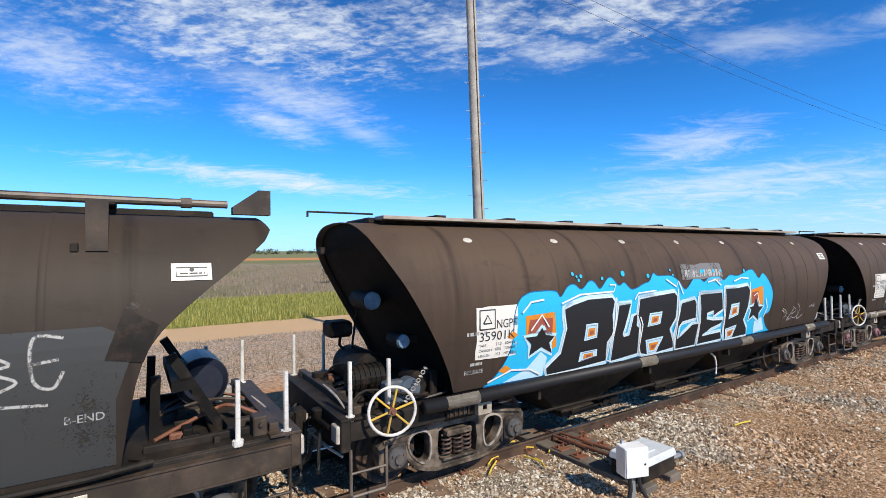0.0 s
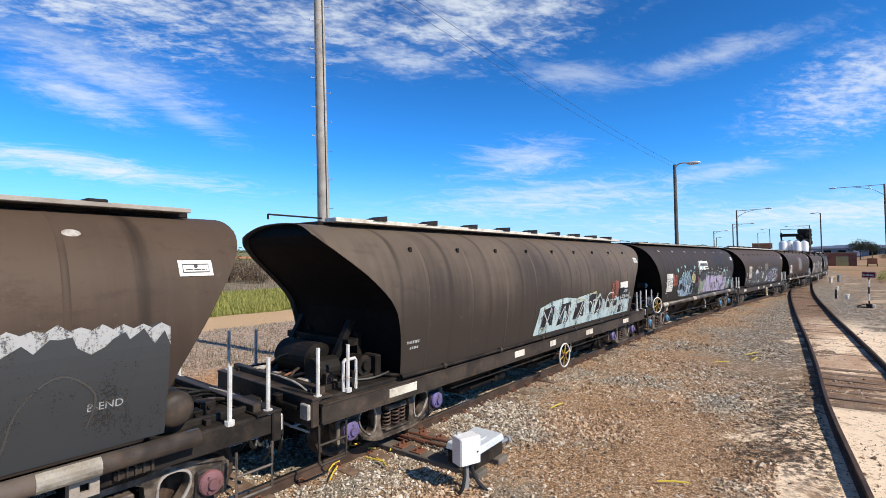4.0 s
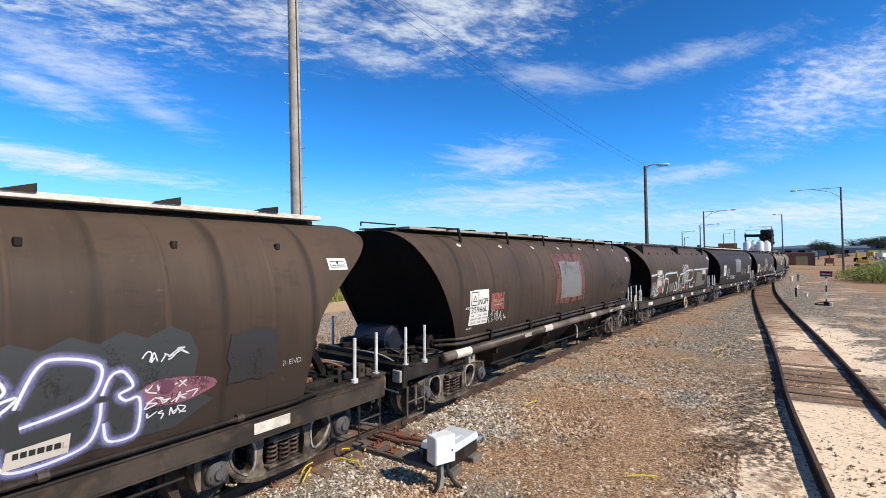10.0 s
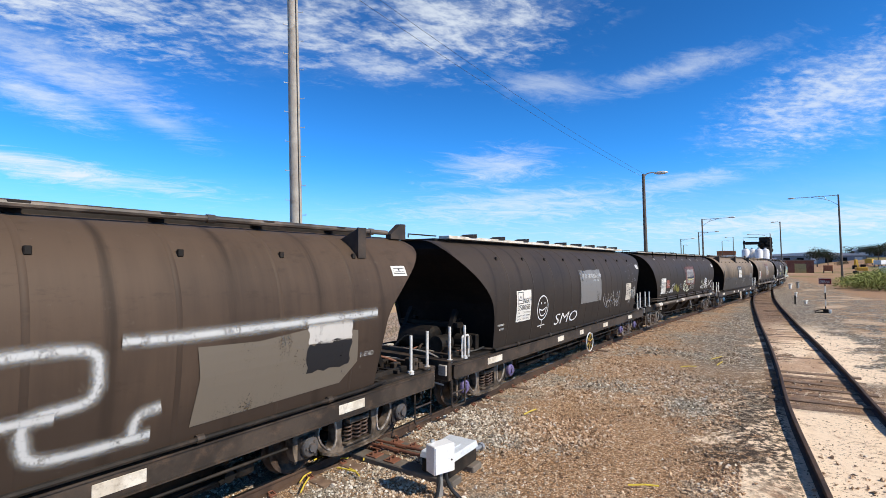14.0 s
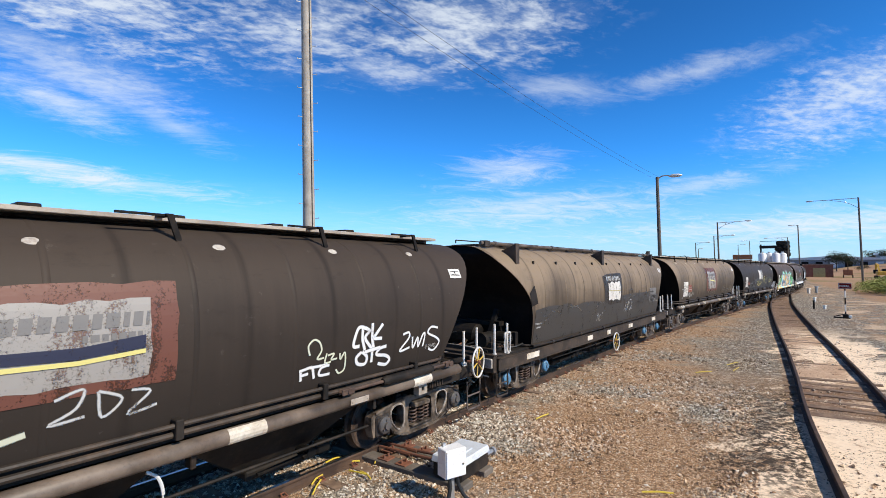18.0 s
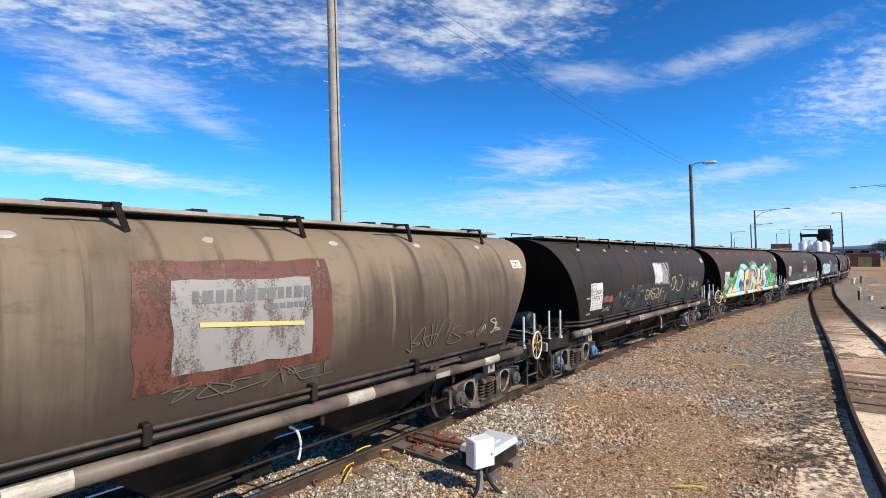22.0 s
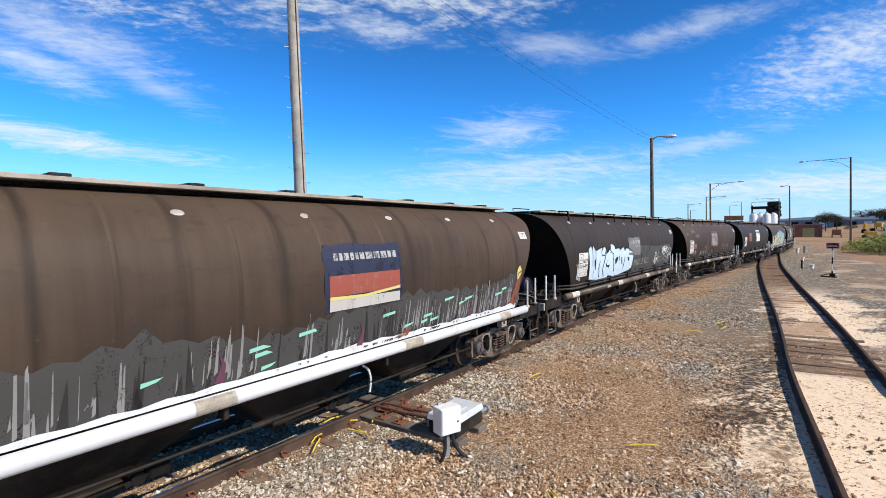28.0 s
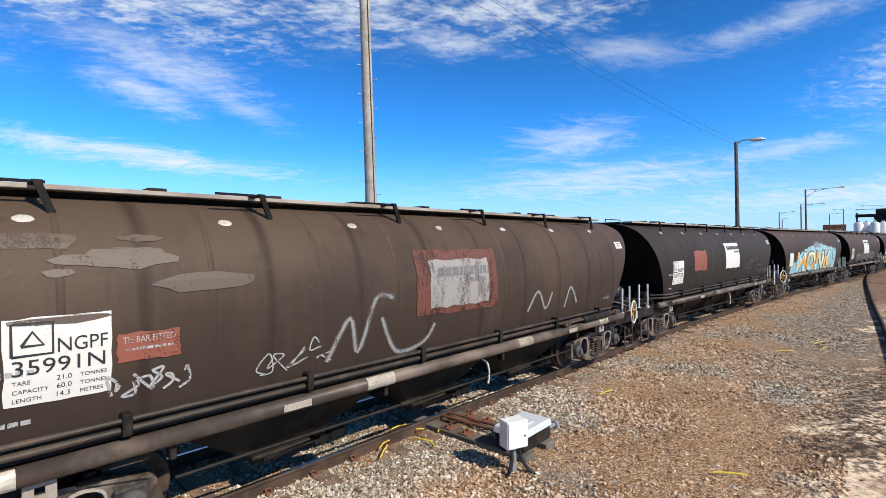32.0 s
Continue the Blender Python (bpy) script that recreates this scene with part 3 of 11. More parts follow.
def bogie(wagon, x0):
    bm = bmesh.new()
    box(bm, -0.20, 0.20, -0.92, 0.92, 0.46, 0.66, bevel=0.03)
    box(bm, -0.12, 0.12, -0.3, 0.3, 0.66, 0.78)
    bol = part("bolster", bm, GREASE, wagon)
    bol.location = (x0, 0, 0)
    for s in (-1, 1):
        f = part("sideframe", SIDEFRAME, None, wagon)
        f.location = (x0, s * 0.98, 0)
        if s < 0:
            for me in RIMS:
                part("window_rim", me, None, f, "rubbed pale window rim")
            bm = bmesh.new()
            box(bm, -0.20, 0.20, -0.14, 0.06, 0.52, 0.60, bevel=0.015)
            part("spring_cap", bm, CAST, f)
            bm = bmesh.new()
            box(bm, -0.26, 0.26, -0.13, 0.05, 0.215, 0.25, bevel=0.01)
            part("spring_plate", bm, CAST, f)
            for j, (q, z) in enumerate(((-1, 0.70), (1, 0.70))):
                bm = bmesh.new()
                box(bm, q * 0.62 - 0.10, q * 0.62 + 0.10, -0.16, -0.02, 0.745, 0.80, bevel=0.012)
                box(bm, q * 0.62 - 0.05, q * 0.62 + 0.05, -0.14, -0.04, 0.80, 0.85, bevel=0.01)
                part("bracket", bm, GREASE, f)
        f2 = part("spring_nest", SPRINGS, None, f)
        f2.matrix_basis = pose(0, -0.02 if s < 0 else 0.02, 0, 0, 0, 0 if s < 0 else 180)
        for k in (-1, 1):
            ax = part("axle_box", AXLEBOX, None, wagon)
            ax.location = (x0 + k * AXLE, s * 0.99, 0.43)
            if s < 0:
                c = part("bearing_cap", CAPS["grey"], None, ax)
                c.location = (0, -0.09, 0)
    for k in (-1, 1):
        w = part("wheelset", WHEELSET, None, wagon)
        w.location = (x0 + k * AXLE, 0, 0.43)
        # brake beam behind the wheels
        bm = bmesh.new()
        box(bm, -0.05, 0.05, -0.8, 0.8, 0.28, 0.38, bevel=0.01)
        bb = part("brake_beam", bm, GREASE, wagon)
        bb.location = (x0 + k * 0.36, 0, 0)


def platform(wagon, s, kind):
    """The end deck with headstock, white posts, steps and couplers; s = -1 or 1 for the two ends."""
    def X(v):
        return s * v
    bm = bmesh.new()
    box(bm, min(X(4.9), X(6.80)), max(X(4.9), X(6.80)), -1.22, 1.22, 0.99, 1.05, bevel=0.01)
    part("deck", bm, STEEL, wagon)
    for y0 in (-1.245, 1.175):
        bm = bmesh.new()
        box(bm, min(X(4.9), X(6.80)), max(X(4.9), X(6.80)), y0, y0 + 0.07, 0.80, 1.042, bevel=0.01)
        part("deck_edge", bm, STEEL, wagon)
    bm = bmesh.new()
    box(bm, min(X(6.80), X(6.92)), max(X(6.80), X(6.92)), -1.27, 1.27, 0.70, 1.06, bevel=0.015)
    box(bm, min(X(6.60), X(6.92)), max(X(6.60), X(6.92)), -1.28, 1.28, 1.045, 1.075, bevel=0.006)
    part("headstock", bm, FRAME if kind == "K" else STEEL, wagon)
    for x, y, h in ((6.78, -1.20, 0.64), (6.30, -1.22, 0.62), (6.78, 1.18, 0.64), (6.30, 1.20, 0.60)):
        bm = bmesh.new()
        rod(bm, (X(x), y, 1.03), (X(x), y, 1.06 + h), 0.026, 8)
        rod(bm, (X(x), y, 1.03), (X(x), y, 1.085), 0.055, 8)
        part("post", bm, WHITE, wagon, "white handrail post")
    # stirrup steps under the corners
    for y in (-1.26, 1.26):
        bm = bmesh.new()
        tube(bm, [(X(6.80), y, 0.72), (X(6.80), y, 0.22), (X(6.78), y, 0.19), (X(6.38), y, 0.19), (X(6.36), y, 0.22), (X(6.36), y, 0.72)], 0.018, 6)
        tube(bm, [(X(6.80), y, 0.45), (X(6.36), y, 0.45)], 0.016, 6)
        part("step", bm, PIPE if kind == "P" else FRAME, wagon, "bent steel stirrup step")
    # ribs, angles and bolted blocks on the deck
    g = random.Random(31 + int(s) + ord(kind))
    for x0, x1, y0, y1, h in ((5.5, 6.75, -1.0, -0.93, 0.07), (5.5, 6.75, 0.93, 1.0, 0.07), (6.62, 6.72, -1.15, 1.15, 0.11), (6.1, 6.16, -1.1, 0.2, 0.06), (5.8, 6.7, -0.30, -0.24, 0.05)):
        bm = bmesh.new()
        box(bm, min(X(x0), X(x1)), max(X(x0), X(x1)), y0, y1, 1.045, 1.05 + h, bevel=0.008)
        part("deck_rib", bm, FRAME if x0 == 6.62 else STEEL, wagon)
    for q in range(9):
        x, y = g.uniform(5.75, 6.6), g.uniform(-1.12, 0.6)
        a, b, h = g.uniform(0.04, 0.12), g.uniform(0.03, 0.10), g.uniform(0.05, 0.2)
        bm = bmesh.new()
        box(bm, X(x) - a, X(x) + a, y - b, y + b, 1.045, 1.05 + h, bevel=0.012)
        rod(bm, (X(x), y - b - 0.03, 1.05 + h * 0.6), (X(x), y + b + 0.03, 1.05 + h * 0.6), 0.022, 7)
        part("bolted_block", bm, g.choice((STEEL, GREASE, FRAME, RUSTRED, WHITE_DIRTY) if q < 7 else (GREASE, RUBBED)), wagon)
    for q in range(4):
        y = g.uniform(-1.0, 0.4)
        bm = bmesh.new()
        tube(bm, curve_pts([(X(6.7), y, 1.08), (X(g.uniform(6.3, 6.5)), y + g.uniform(-0.2, 0.2), g.uniform(1.1, 1.3)), (X(g.uniform(5.9, 6.2)), y + g.uniform(-0.3, 0.3), g.uniform(1.08, 1.2)), (X(5.6), y - 0.1, 1.08)], 4), g.uniform(0.012, 0.024), 6)
        part("deck_pipe", bm, g.choice((GREASE, STEEL, FRAME, RUSTRED)), wagon)
    # hoses, cocks and a white lamp bracket under and before the headstock
    for q in range(3):
        y = -0.75 + q * 0.62 + g.uniform(-0.08, 0.08)
        bm = bmesh.new()
        tube(bm, curve_pts([(X(6.88), y, 0.84), (X(7.0), y - 0.05, 0.78), (X(7.03), y - 0.08, g.uniform(0.4, 0.5)), (X(7.0), y + 0.03, 0.3)], 4), 0.022, 7)
        part("air_hose", bm, RUBBER, wagon, "black rubber air hose")
    bm = bmesh.new()
    box(bm, min(X(6.90), X(6.96)), max(X(6.90), X(6.96)), -1.24, -1.06, 0.80, 1.0, bevel=0.012)
    part("corner_plate", bm, WHITE_DIRTY, wagon, "grubby white corner plate")
    bm = bmesh.new()
    rod(bm, (X(6.95), -1.0, 0.92), (X(7.0), -0.5, 0.95), 0.03, 7)
    box(bm, min(X(6.9), X(7.02)), max(X(6.9), X(7.02)), -0.62, -0.48, 0.86, 1.04, bevel=0.02)
    part("angle_cock", bm, GREASE, wagon)
    # draw gear
    bm = bmesh.new()
    box(bm, min(X(6.3), X(6.86)), max(X(6.3), X(6.86)), -0.2, 0.2, 0.62, 0.92, bevel=0.02)
    box(bm, min(X(6.8), X(7.02)), max(X(6.8), X(7.02)), -0.09, 0.09, 0.68, 0.86, bevel=0.02)
    prism(bm, [(X(6.98), 0.63), (X(7.10), 0.63), (X(7.16), 0.70), (X(7.16), 0.84), (X(7.10), 0.91), (X(6.98), 0.91)], -0.16, 0.10)
    rod(bm, (X(7.08), -0.17, 0.62), (X(7.08), -0.17, 0.92), 0.07, 8)
    bmesh.ops.recalc_face_normals(bm, faces=bm.faces)
    part("coupler", bm, STEEL, wagon, "greasy cast knuckle coupler")
    bm = bmesh.new()
    prism(bm, [(X(6.93), 0.70), (X(7.05), 0.70), (X(7.05), 0.85), (X(6.93), 0.85)], -0.105, -0.092)
    part("coupler_plate", bm, WHITE_DIRTY, wagon, "white-painted coupler face")
    bm = bmesh.new()
    tube(bm, curve_pts([(X(6.8), -0.42, 0.74), (X(6.95), -0.42, 0.66), (X(7.02), -0.40, 0.42), (X(7.10), -0.36, 0.33), (X(7.15), -0.33, 0.40)], 4), 0.028, 7)
    part("brake_hose", bm, RUBBER, wagon, "black rubber brake hose")
    bm = bmesh.new()
    tube(bm, curve_pts([(X(6.72), -0.9, 1.07), (X(6.72), -0.55, 1.15), (X(6.68), 0.2, 1.14), (X(6.70), 0.9, 1.07)], 4), 0.016, 6)
    tube(bm, [(X(6.84), -1.1, 0.60), (X(6.95), -0.85, 0.66), (X(7.0), -0.25, 0.70)], 0.016, 6)
    part("uncoupling_rod", bm, WHITE_DIRTY, wagon)
    # posts and braces that carry the end of the shell
    bm = bmesh.new()
    for y in (-0.62, 0.62):
        band(bm, [(X(6.25), 1.04), (X(5.75), 1.9)], 0.10, y - 0.05, y + 0.05)
        band(bm, [(X(5.60), 1.04), (X(5.62), 1.7)], 0.09, y - 0.04, y + 0.04)
    box(bm, min(X(5.75), X(5.95)), max(X(5.75), X(5.95)), -0.8, 0.8, 1.55, 1.65)
    if kind == "K":
        part("end_brace", bm, GREASE, wagon)
    else:
        bm.free()


def chute(wagon, x0, top, bottom, drop, y=0.0):
    bm = bmesh.new()
    o = [(x0 - top, 1.02), (x0 + top, 1.02), (x0 + bottom, drop), (x0 - bottom, drop)]
    vs = []
    for (x, z), w in zip(o, (1.18, 1.18, 0.62, 0.62)):
        vs.append((bm.verts.new((x, -w, z)), bm.verts.new((x, w, z))))
    f = [(vs[0][0], vs[1][0], vs[2][0], vs[3][0]), (vs[1][1], vs[0][1], vs[3][1], vs[2][1])]
    for a, b in ((0, 1), (1, 2), (2, 3), (3, 0)):
        f.append((vs[a][0], vs[a][1], vs[b][1], vs[b][0]))
    for q in f:
        bm.faces.new(q)
    bmesh.ops.recalc_face_normals(bm, faces=bm.faces)
    box(bm, x0 - bottom - 0.06, x0 + bottom + 0.06, -0.72, 0.72, drop - 0.03, drop + 0.05, bevel=0.01)
    box(bm, x0 - bottom - 0.1, x0 + bottom + 0.25, -0.80, -0.70, drop - 0.02, drop + 0.10, bevel=0.02)
    c = part("hopper_chute", bm, STEEL, wagon)
    g = bmesh.new()
    rod(g, (x0 + bottom + 0.1, -1.0, drop + 0.14), (x0 + bottom + 0.1, -0.6, drop + 0.14), 0.07, 10)
    rod(g, (x0 + bottom - 0.02, -0.97, drop + 0.10), (x0 + bottom + 0.36, -0.97, drop + 0.20), 0.03, 6)
    rod(g, (x0 - 0.35, -0.93, drop + 0.09), (x0 + bottom + 0.1, -0.93, drop + 0.13), 0.025, 6)
    box(g, x0 + bottom + 0.18, x0 + bottom + 0.42, -1.02, -0.88, drop + 0.08, drop + 0.24, bevel=0.03)
    part("gate_gear", g, GREASE, c)
    return c


def make_wagon(variant):
    """A grain hopper. P has sloping ends and a pipe for a sill, K has beaked ends and a channel sill.
    P1, P2: without and with thin side pipes and roof brackets; K1, K2: with a roof pipe, with pale lids."""
    kind = variant[0]
    w = thing("grain_hopper_wagon", "weathered brown steel grain hopper wagon on two bogies", "rail wagon", "wagons of the grain train")
    part("hopper_body", mesh_of("hopper_body", make_body(kind), PAINT["dark"], SHADED_END), None, w)
    for k in range(-4, 5):
        part("weld_band", WELD[kind], None, w).location = (k * 1.2, 0, 0)
    # roof
    bm = bmesh.new()
    box(bm, -6.2, 6.2, -0.40, 0.40, 3.35, 3.44, bevel=0.02)
    part("roof_trough", bm, STEEL, w)
    if variant == "K1":
        bm = bmesh.new()
        tube(bm, [(-6.5, -0.66, 3.445), (6.3, -0.66, 3.445)], 0.042, 10)
        for x0 in (-5.9, -2.9, 0.1, 3.1, 5.9):
            rod(bm, (x0 - 0.05, -0.66, 3.445), (x0 + 0.05, -0.66, 3.445), 0.055, 10)
        part("roof_pipe", bm, PIPE, w, "long grey roof pipe")
        for x0 in (-5.79, -0.37, 5.16):
            bm = bmesh.new()
            prism(bm, [(x0 - 0.08, 2.98), (x0 + 0.08, 2.98), (x0 + 0.085, 3.44), (x0 - 0.085, 3.44)], -1.20, -1.17)
            for e in (-0.08, 0.06):
                v = [bm.verts.new(p) for p in ((x0 + e, -1.17, 2.98), (x0 + e, -1.17, 3.42), (x0 + e, -0.80, 3.27), (x0 + e + 0.02, -1.17, 2.98), (x0 + e + 0.02, -1.17, 3.42), (x0 + e + 0.02, -0.80, 3.27))]
                for f in ((0, 1, 2), (3, 5, 4), (1, 4, 5, 2), (0, 2, 5, 3), (0, 3, 4, 1)):
                    bm.faces.new([v[j] for j in f])
            bmesh.ops.recalc_face_normals(bm, faces=bm.faces)
            part("roof_bracket", bm, FRAME, w, "upright brown steel bracket plate")
        bm = bmesh.new()
        box(bm, -6.42, -6.22, -0.74, -0.58, 3.36, 3.50, bevel=0.01)
        part("pipe_bracket", bm, FRAME, w)
        for s in (1,):
            bm = bmesh.new()
            prism(bm, [(s * 6.35, 3.34), (s * 6.75, 3.34), (s * 6.75, 3.62), (s * 6.62, 3.62), (s * 6.35, 3.42)], -0.72, -0.60)
            bmesh.ops.recalc_face_normals(bm, faces=bm.faces)
            part("pipe_bracket", bm, FRAME, w)
    else:
        bm = bmesh.new()
        box(bm, -6.1, 6.1, -0.70, -0.42, 3.425 if kind == "K" else 3.40, 3.49 if kind == "K" else 3.45, bevel=0.006)
        part("roof_walkway", bm, WALKWAY if variant != "K2" else CREAM, w, "pale metal strip of roof walkway")
        bm = bmesh.new()
        box(bm, -6.1, 6.1, 0.42, 0.66, 3.43, 3.455, bevel=0.006)
        part("roof_walkway", bm, PIPE, w)
    for k in range(9):
        x0 = -5.2 + k * 1.3
        bm = bmesh.new()
        if variant == "K2":
            prism(bm, [(x0 - 0.16, 3.48), (x0 + 0.14, 3.48), (x0 + 0.14, 3.57)], -0.72, -0.35)
            bmesh.ops.recalc_face_normals(bm, faces=bm.faces)
        else:
            box(bm, x0 - 0.09, x0 + 0.09, -0.70, -0.36, 3.44, 3.48, bevel=0.01)
        part("hatch_hinge", bm, STEEL, w)
    if variant == "P2":
        for k in range(6):
            x0 = -4.9 + k * 2.0
            bm = bmesh.new()
            box(bm, x0 - 0.04, x0 + 0.04, -0.98, -0.45, 3.43, 3.46, bevel=0.006)
            band(bm, [(x0, 3.45), (x0 + 0.10, 3.17)], 0.06, -0.985, -0.955)
            box(bm, x0 - 0.5, x0 + 0.06, -0.95, -0.91, 3.43, 3.455)
            part("roof_bracket", bm, GREASE, w, "black roof bracket arm")
    bm = bmesh.new()
    tube(bm, [(-7.0, -0.35, 3.49), (-6.1, -0.35, 3.49)], 0.014, 6)
    rod(bm, (-7.0, -0.35, 3.42), (-7.0, -0.35, 3.495), 0.014, 6)
    part("roof_end_rail", bm, STEEL, w)
    if kind == "K":
        for k in range(9):
            bm = bmesh.new()
            x0 = -5.0 + k * 1.25
            y1 = -side_y("K", 3.0)
            box(bm, x0 - 0.03, x0 + 0.03, y1 - 0.035, y1 + 0.01, 2.97, 3.05, bevel=0.008)
            part("lug", bm, STEEL, w)
    else:
        for k in range(7):
            bm = bmesh.new()
            x0 = -5.0 + k * 1.65
            y1 = -side_y("P", 3.10)
            bmesh.ops.create_uvsphere(bm, u_segments=12, v_segments=6, radius=0.085, matrix=Matrix.Translation((x0, y1 + 0.012, 3.10)) @ Matrix.Rotation(radians(-42), 4, "X") @ Matrix.Diagonal((1, 0.2, 0.75, 1)))
            part("blanking_disc", bm, WHITE_DIRTY, w, "pale welded blanking disc", smooth=True)
    # sill
    if kind == "P":
        for s in (-1, 1):
            bm = bmesh.new()
            tube(bm, [(-5.9, s * 1.36, 1.06), (5.9, s * 1.36, 1.06)], 0.088, 14)
            sill = part("sill_pipe", bm, PIPE if variant == "P1" else RUBBEDPIPE, w, "rubbed round sill pipe", smooth=True)
            if s < 0:
                sill_near = sill
                for x0, ln in ((-5.6, 0.5), (-1.75, 0.45), (1.55, 0.45), (4.6, 0.45)):
                    bm = bmesh.new()
                    for j in range(5):
                        v = [bm.verts.new((x, -1.36 - 0.092 * math.cos(a), 1.06 + 0.092 * math.sin(a))) for x in (x0, x0 + ln) for a in (radians(-50 + 24 * j), radians(-26 + 24 * j))]
                        bm.faces.new((v[0], v[1], v[3], v[2]))
                    bmesh.ops.solidify(bm, geom=bm.faces[:], thickness=0.004)
                    part("reflector", bm, CREAM, sill, "grubby cream reflector strip")
        if variant == "P2":
            for y, z, r in ((-1.40, 1.33, 0.026), (-1.37, 1.235, 0.032)):
                bm = bmesh.new()
                tube(bm, [(-5.75, y + 0.35, z - 0.02), (-5.5, y + 0.06, z), (-5.3, y, z), (5.3, y, z), (5.6, y + 0.2, z)], r, 8)
                part("side_pipe", bm, FRAME, w, "thin brown side pipe")
            for k in range(6):
                bm = bmesh.new()
                box(bm, -4.4 + k * 1.8, -4.32 + k * 1.8, -1.45, -1.32, 1.19, 1.39, bevel=0.01)
                part("pipe_clip", bm, STEEL, w)
            # slack adjuster: a fat dark tube with a rusty fork at each end
            bm = bmesh.new()
            rod(bm, (3.95, -1.43, 1.22), (5.0, -1.43, 1.22), 0.072, 16)
            rod(bm, (3.89, -1.43, 1.22), (3.95, -1.43, 1.22), 0.045, 12, 0.072)
            rod(bm, (5.0, -1.43, 1.22), (5.06, -1.43, 1.22), 0.072, 12, 0.05)
            adj = part("slack_adjuster", bm, STEEL, w, "long dark slack adjuster tube")
            for a, b in ((3.2, 3.9), (5.05, 5.5)):
                bm = bmesh.new()
                rod(bm, (a, -1.43, 1.22), (b, -1.43, 1.22), 0.024, 10)
                e = a if a < 4 else b
                box(bm, e - 0.11, e + 0.11, -1.475, -1.455, 1.18, 1.26, bevel=0.006)
                box(bm, e - 0.11, e + 0.11, -1.405, -1.385, 1.18, 1.26, bevel=0.006)
                rod(bm, (e, -1.49, 1.22), (e, -1.37, 1.22), 0.022, 10)
                part("fork_end", bm, FORK, adj, "rusty fork and pin")
            for x0 in (-2.9, 3.25):
                bm = bmesh.new()
                box(bm, x0, x0 + 0.34, -1.462, -1.452, 1.02, 1.10, bevel=0.004)
                rod(bm, (x0 + 0.03, -1.47, 1.06), (x0 + 0.03, -1.45, 1.06), 0.009, 6)
                rod(bm, (x0 + 0.31, -1.47, 1.06), (x0 + 0.31, -1.45, 1.06), 0.009, 6)
                part("name_plate", bm, WALKWAY, sill_near, "bolted blank steel plate")
        for s in (-1, 1):
            # lifting lug and jacking pad over each bogie
            bm = bmesh.new()
            for x0, x1, z0, z1 in ((-0.09, -0.035, 0.80, 0.98), (0.035, 0.09, 0.80, 0.98), (-0.035, 0.035, 0.80, 0.855), (-0.035, 0.035, 0.925, 0.98)):
                box(bm, x0, x1, -1.33, -1.30, z0, z1)
            box(bm, -0.11, -0.09, -1.33, -1.22, 0.80, 0.98)
            box(bm, 0.09, 0.11, -1.33, -1.22, 0.80, 0.98)
            p = part("lifting_lug", bm, WALKWAY, w, "pale rubbed lifting lug")
            p.location = (s * 4.95, 0, 0)
            bm = bmesh.new()
            box(bm, -0.17, 0.17, -1.30, -1.02, 0.84, 0.93, bevel=0.012)
            for q in range(5):
                box(bm, -0.15 + q * 0.07, -0.13 + q * 0.07, -1.325, -1.29, 0.85, 0.99, bevel=0.004)
            p = part("jacking_pad", bm, FRAME, w, "ribbed brown jacking pad")
            p.location = (s * 5.35, 0, 0)
        for k in range(4):
            bm = bmesh.new()
            box(bm, -4.0 + k * 2.6, -3.94 + k * 2.6, -1.34, -1.2, 0.82, 1.0, bevel=0.01)
            part("sill_hook", bm, STEEL, w)
    else:
        for s in (-1, 1):
            bm = bmesh.new()
            box(bm, -6.80, 6.80, s * 1.30 - 0.02, s * 1.30 + 0.02, 0.74, 0.98, bevel=0.006)
            box(bm, -6.80, 6.80, min(s * 1.24, s * 1.34), max(s * 1.24, s * 1.34), 0.975, 0.995)
            box(bm, -6.80, 6.80, min(s * 1.24, s * 1.34), max(s * 1.24, s * 1.34), 0.73, 0.75)
            sill = part("sill_channel", bm, FRAME, w)
            if s < 0:
                for x0, ln in ((-5.6, 0.6), (-2.0, 0.4), (-0.4, 0.3), (1.7, 0.45), (4.6, 0.5)):
                    bm = bmesh.new()
                    box(bm, x0, x0 + ln, -1.328, -1.321, 0.80, 0.93, bevel=0.003)
                    part("reflector", bm, CREAM, sill, "grubby cream reflector strip")
        bm = bmesh.new()
        tube(bm, curve_pts([(-5.9, -0.6, 1.12), (-5.6, -0.9, 1.10), (-5.3, -1.28, 1.08), (-4.9, -1.36, 1.07), (0, -1.36, 1.07), (5.1, -1.36, 1.07), (5.4, -1.1, 1.08)], 3), 0.03, 8)
        tp = part("train_pipe", bm, STEEL, w)
        for k in range(6):
            bm = bmesh.new()
            rod(bm, (-4.4 + k * 1.75, -1.36, 1.07), (-4.32 + k * 1.75, -1.36, 1.07), 0.046, 8)
            part("pipe_coupling", bm, FRAME, tp)
    if variant == "P1":
        rig_wheel(w, -6.37, -1.45, 1.13, -12)
    elif variant == "P2":
        rig_wheel(w, 6.45, -1.45, 1.10, 10)
    else:
        rig_wheel(w, 0.2, -1.40, 0.52)
    # underframe
    bm = bmesh.new()
    box(bm, -6.6, 6.6, -0.2, 0.2, 0.62, 0.92, bevel=0.02)
    for x0 in (-PIVOT, PIVOT):
        box(bm, x0 - 0.3, x0 + 0.3, -1.2, 1.2, 0.76, 0.95, bevel=0.02)
    part("centre_sill", bm, GREASE, w)
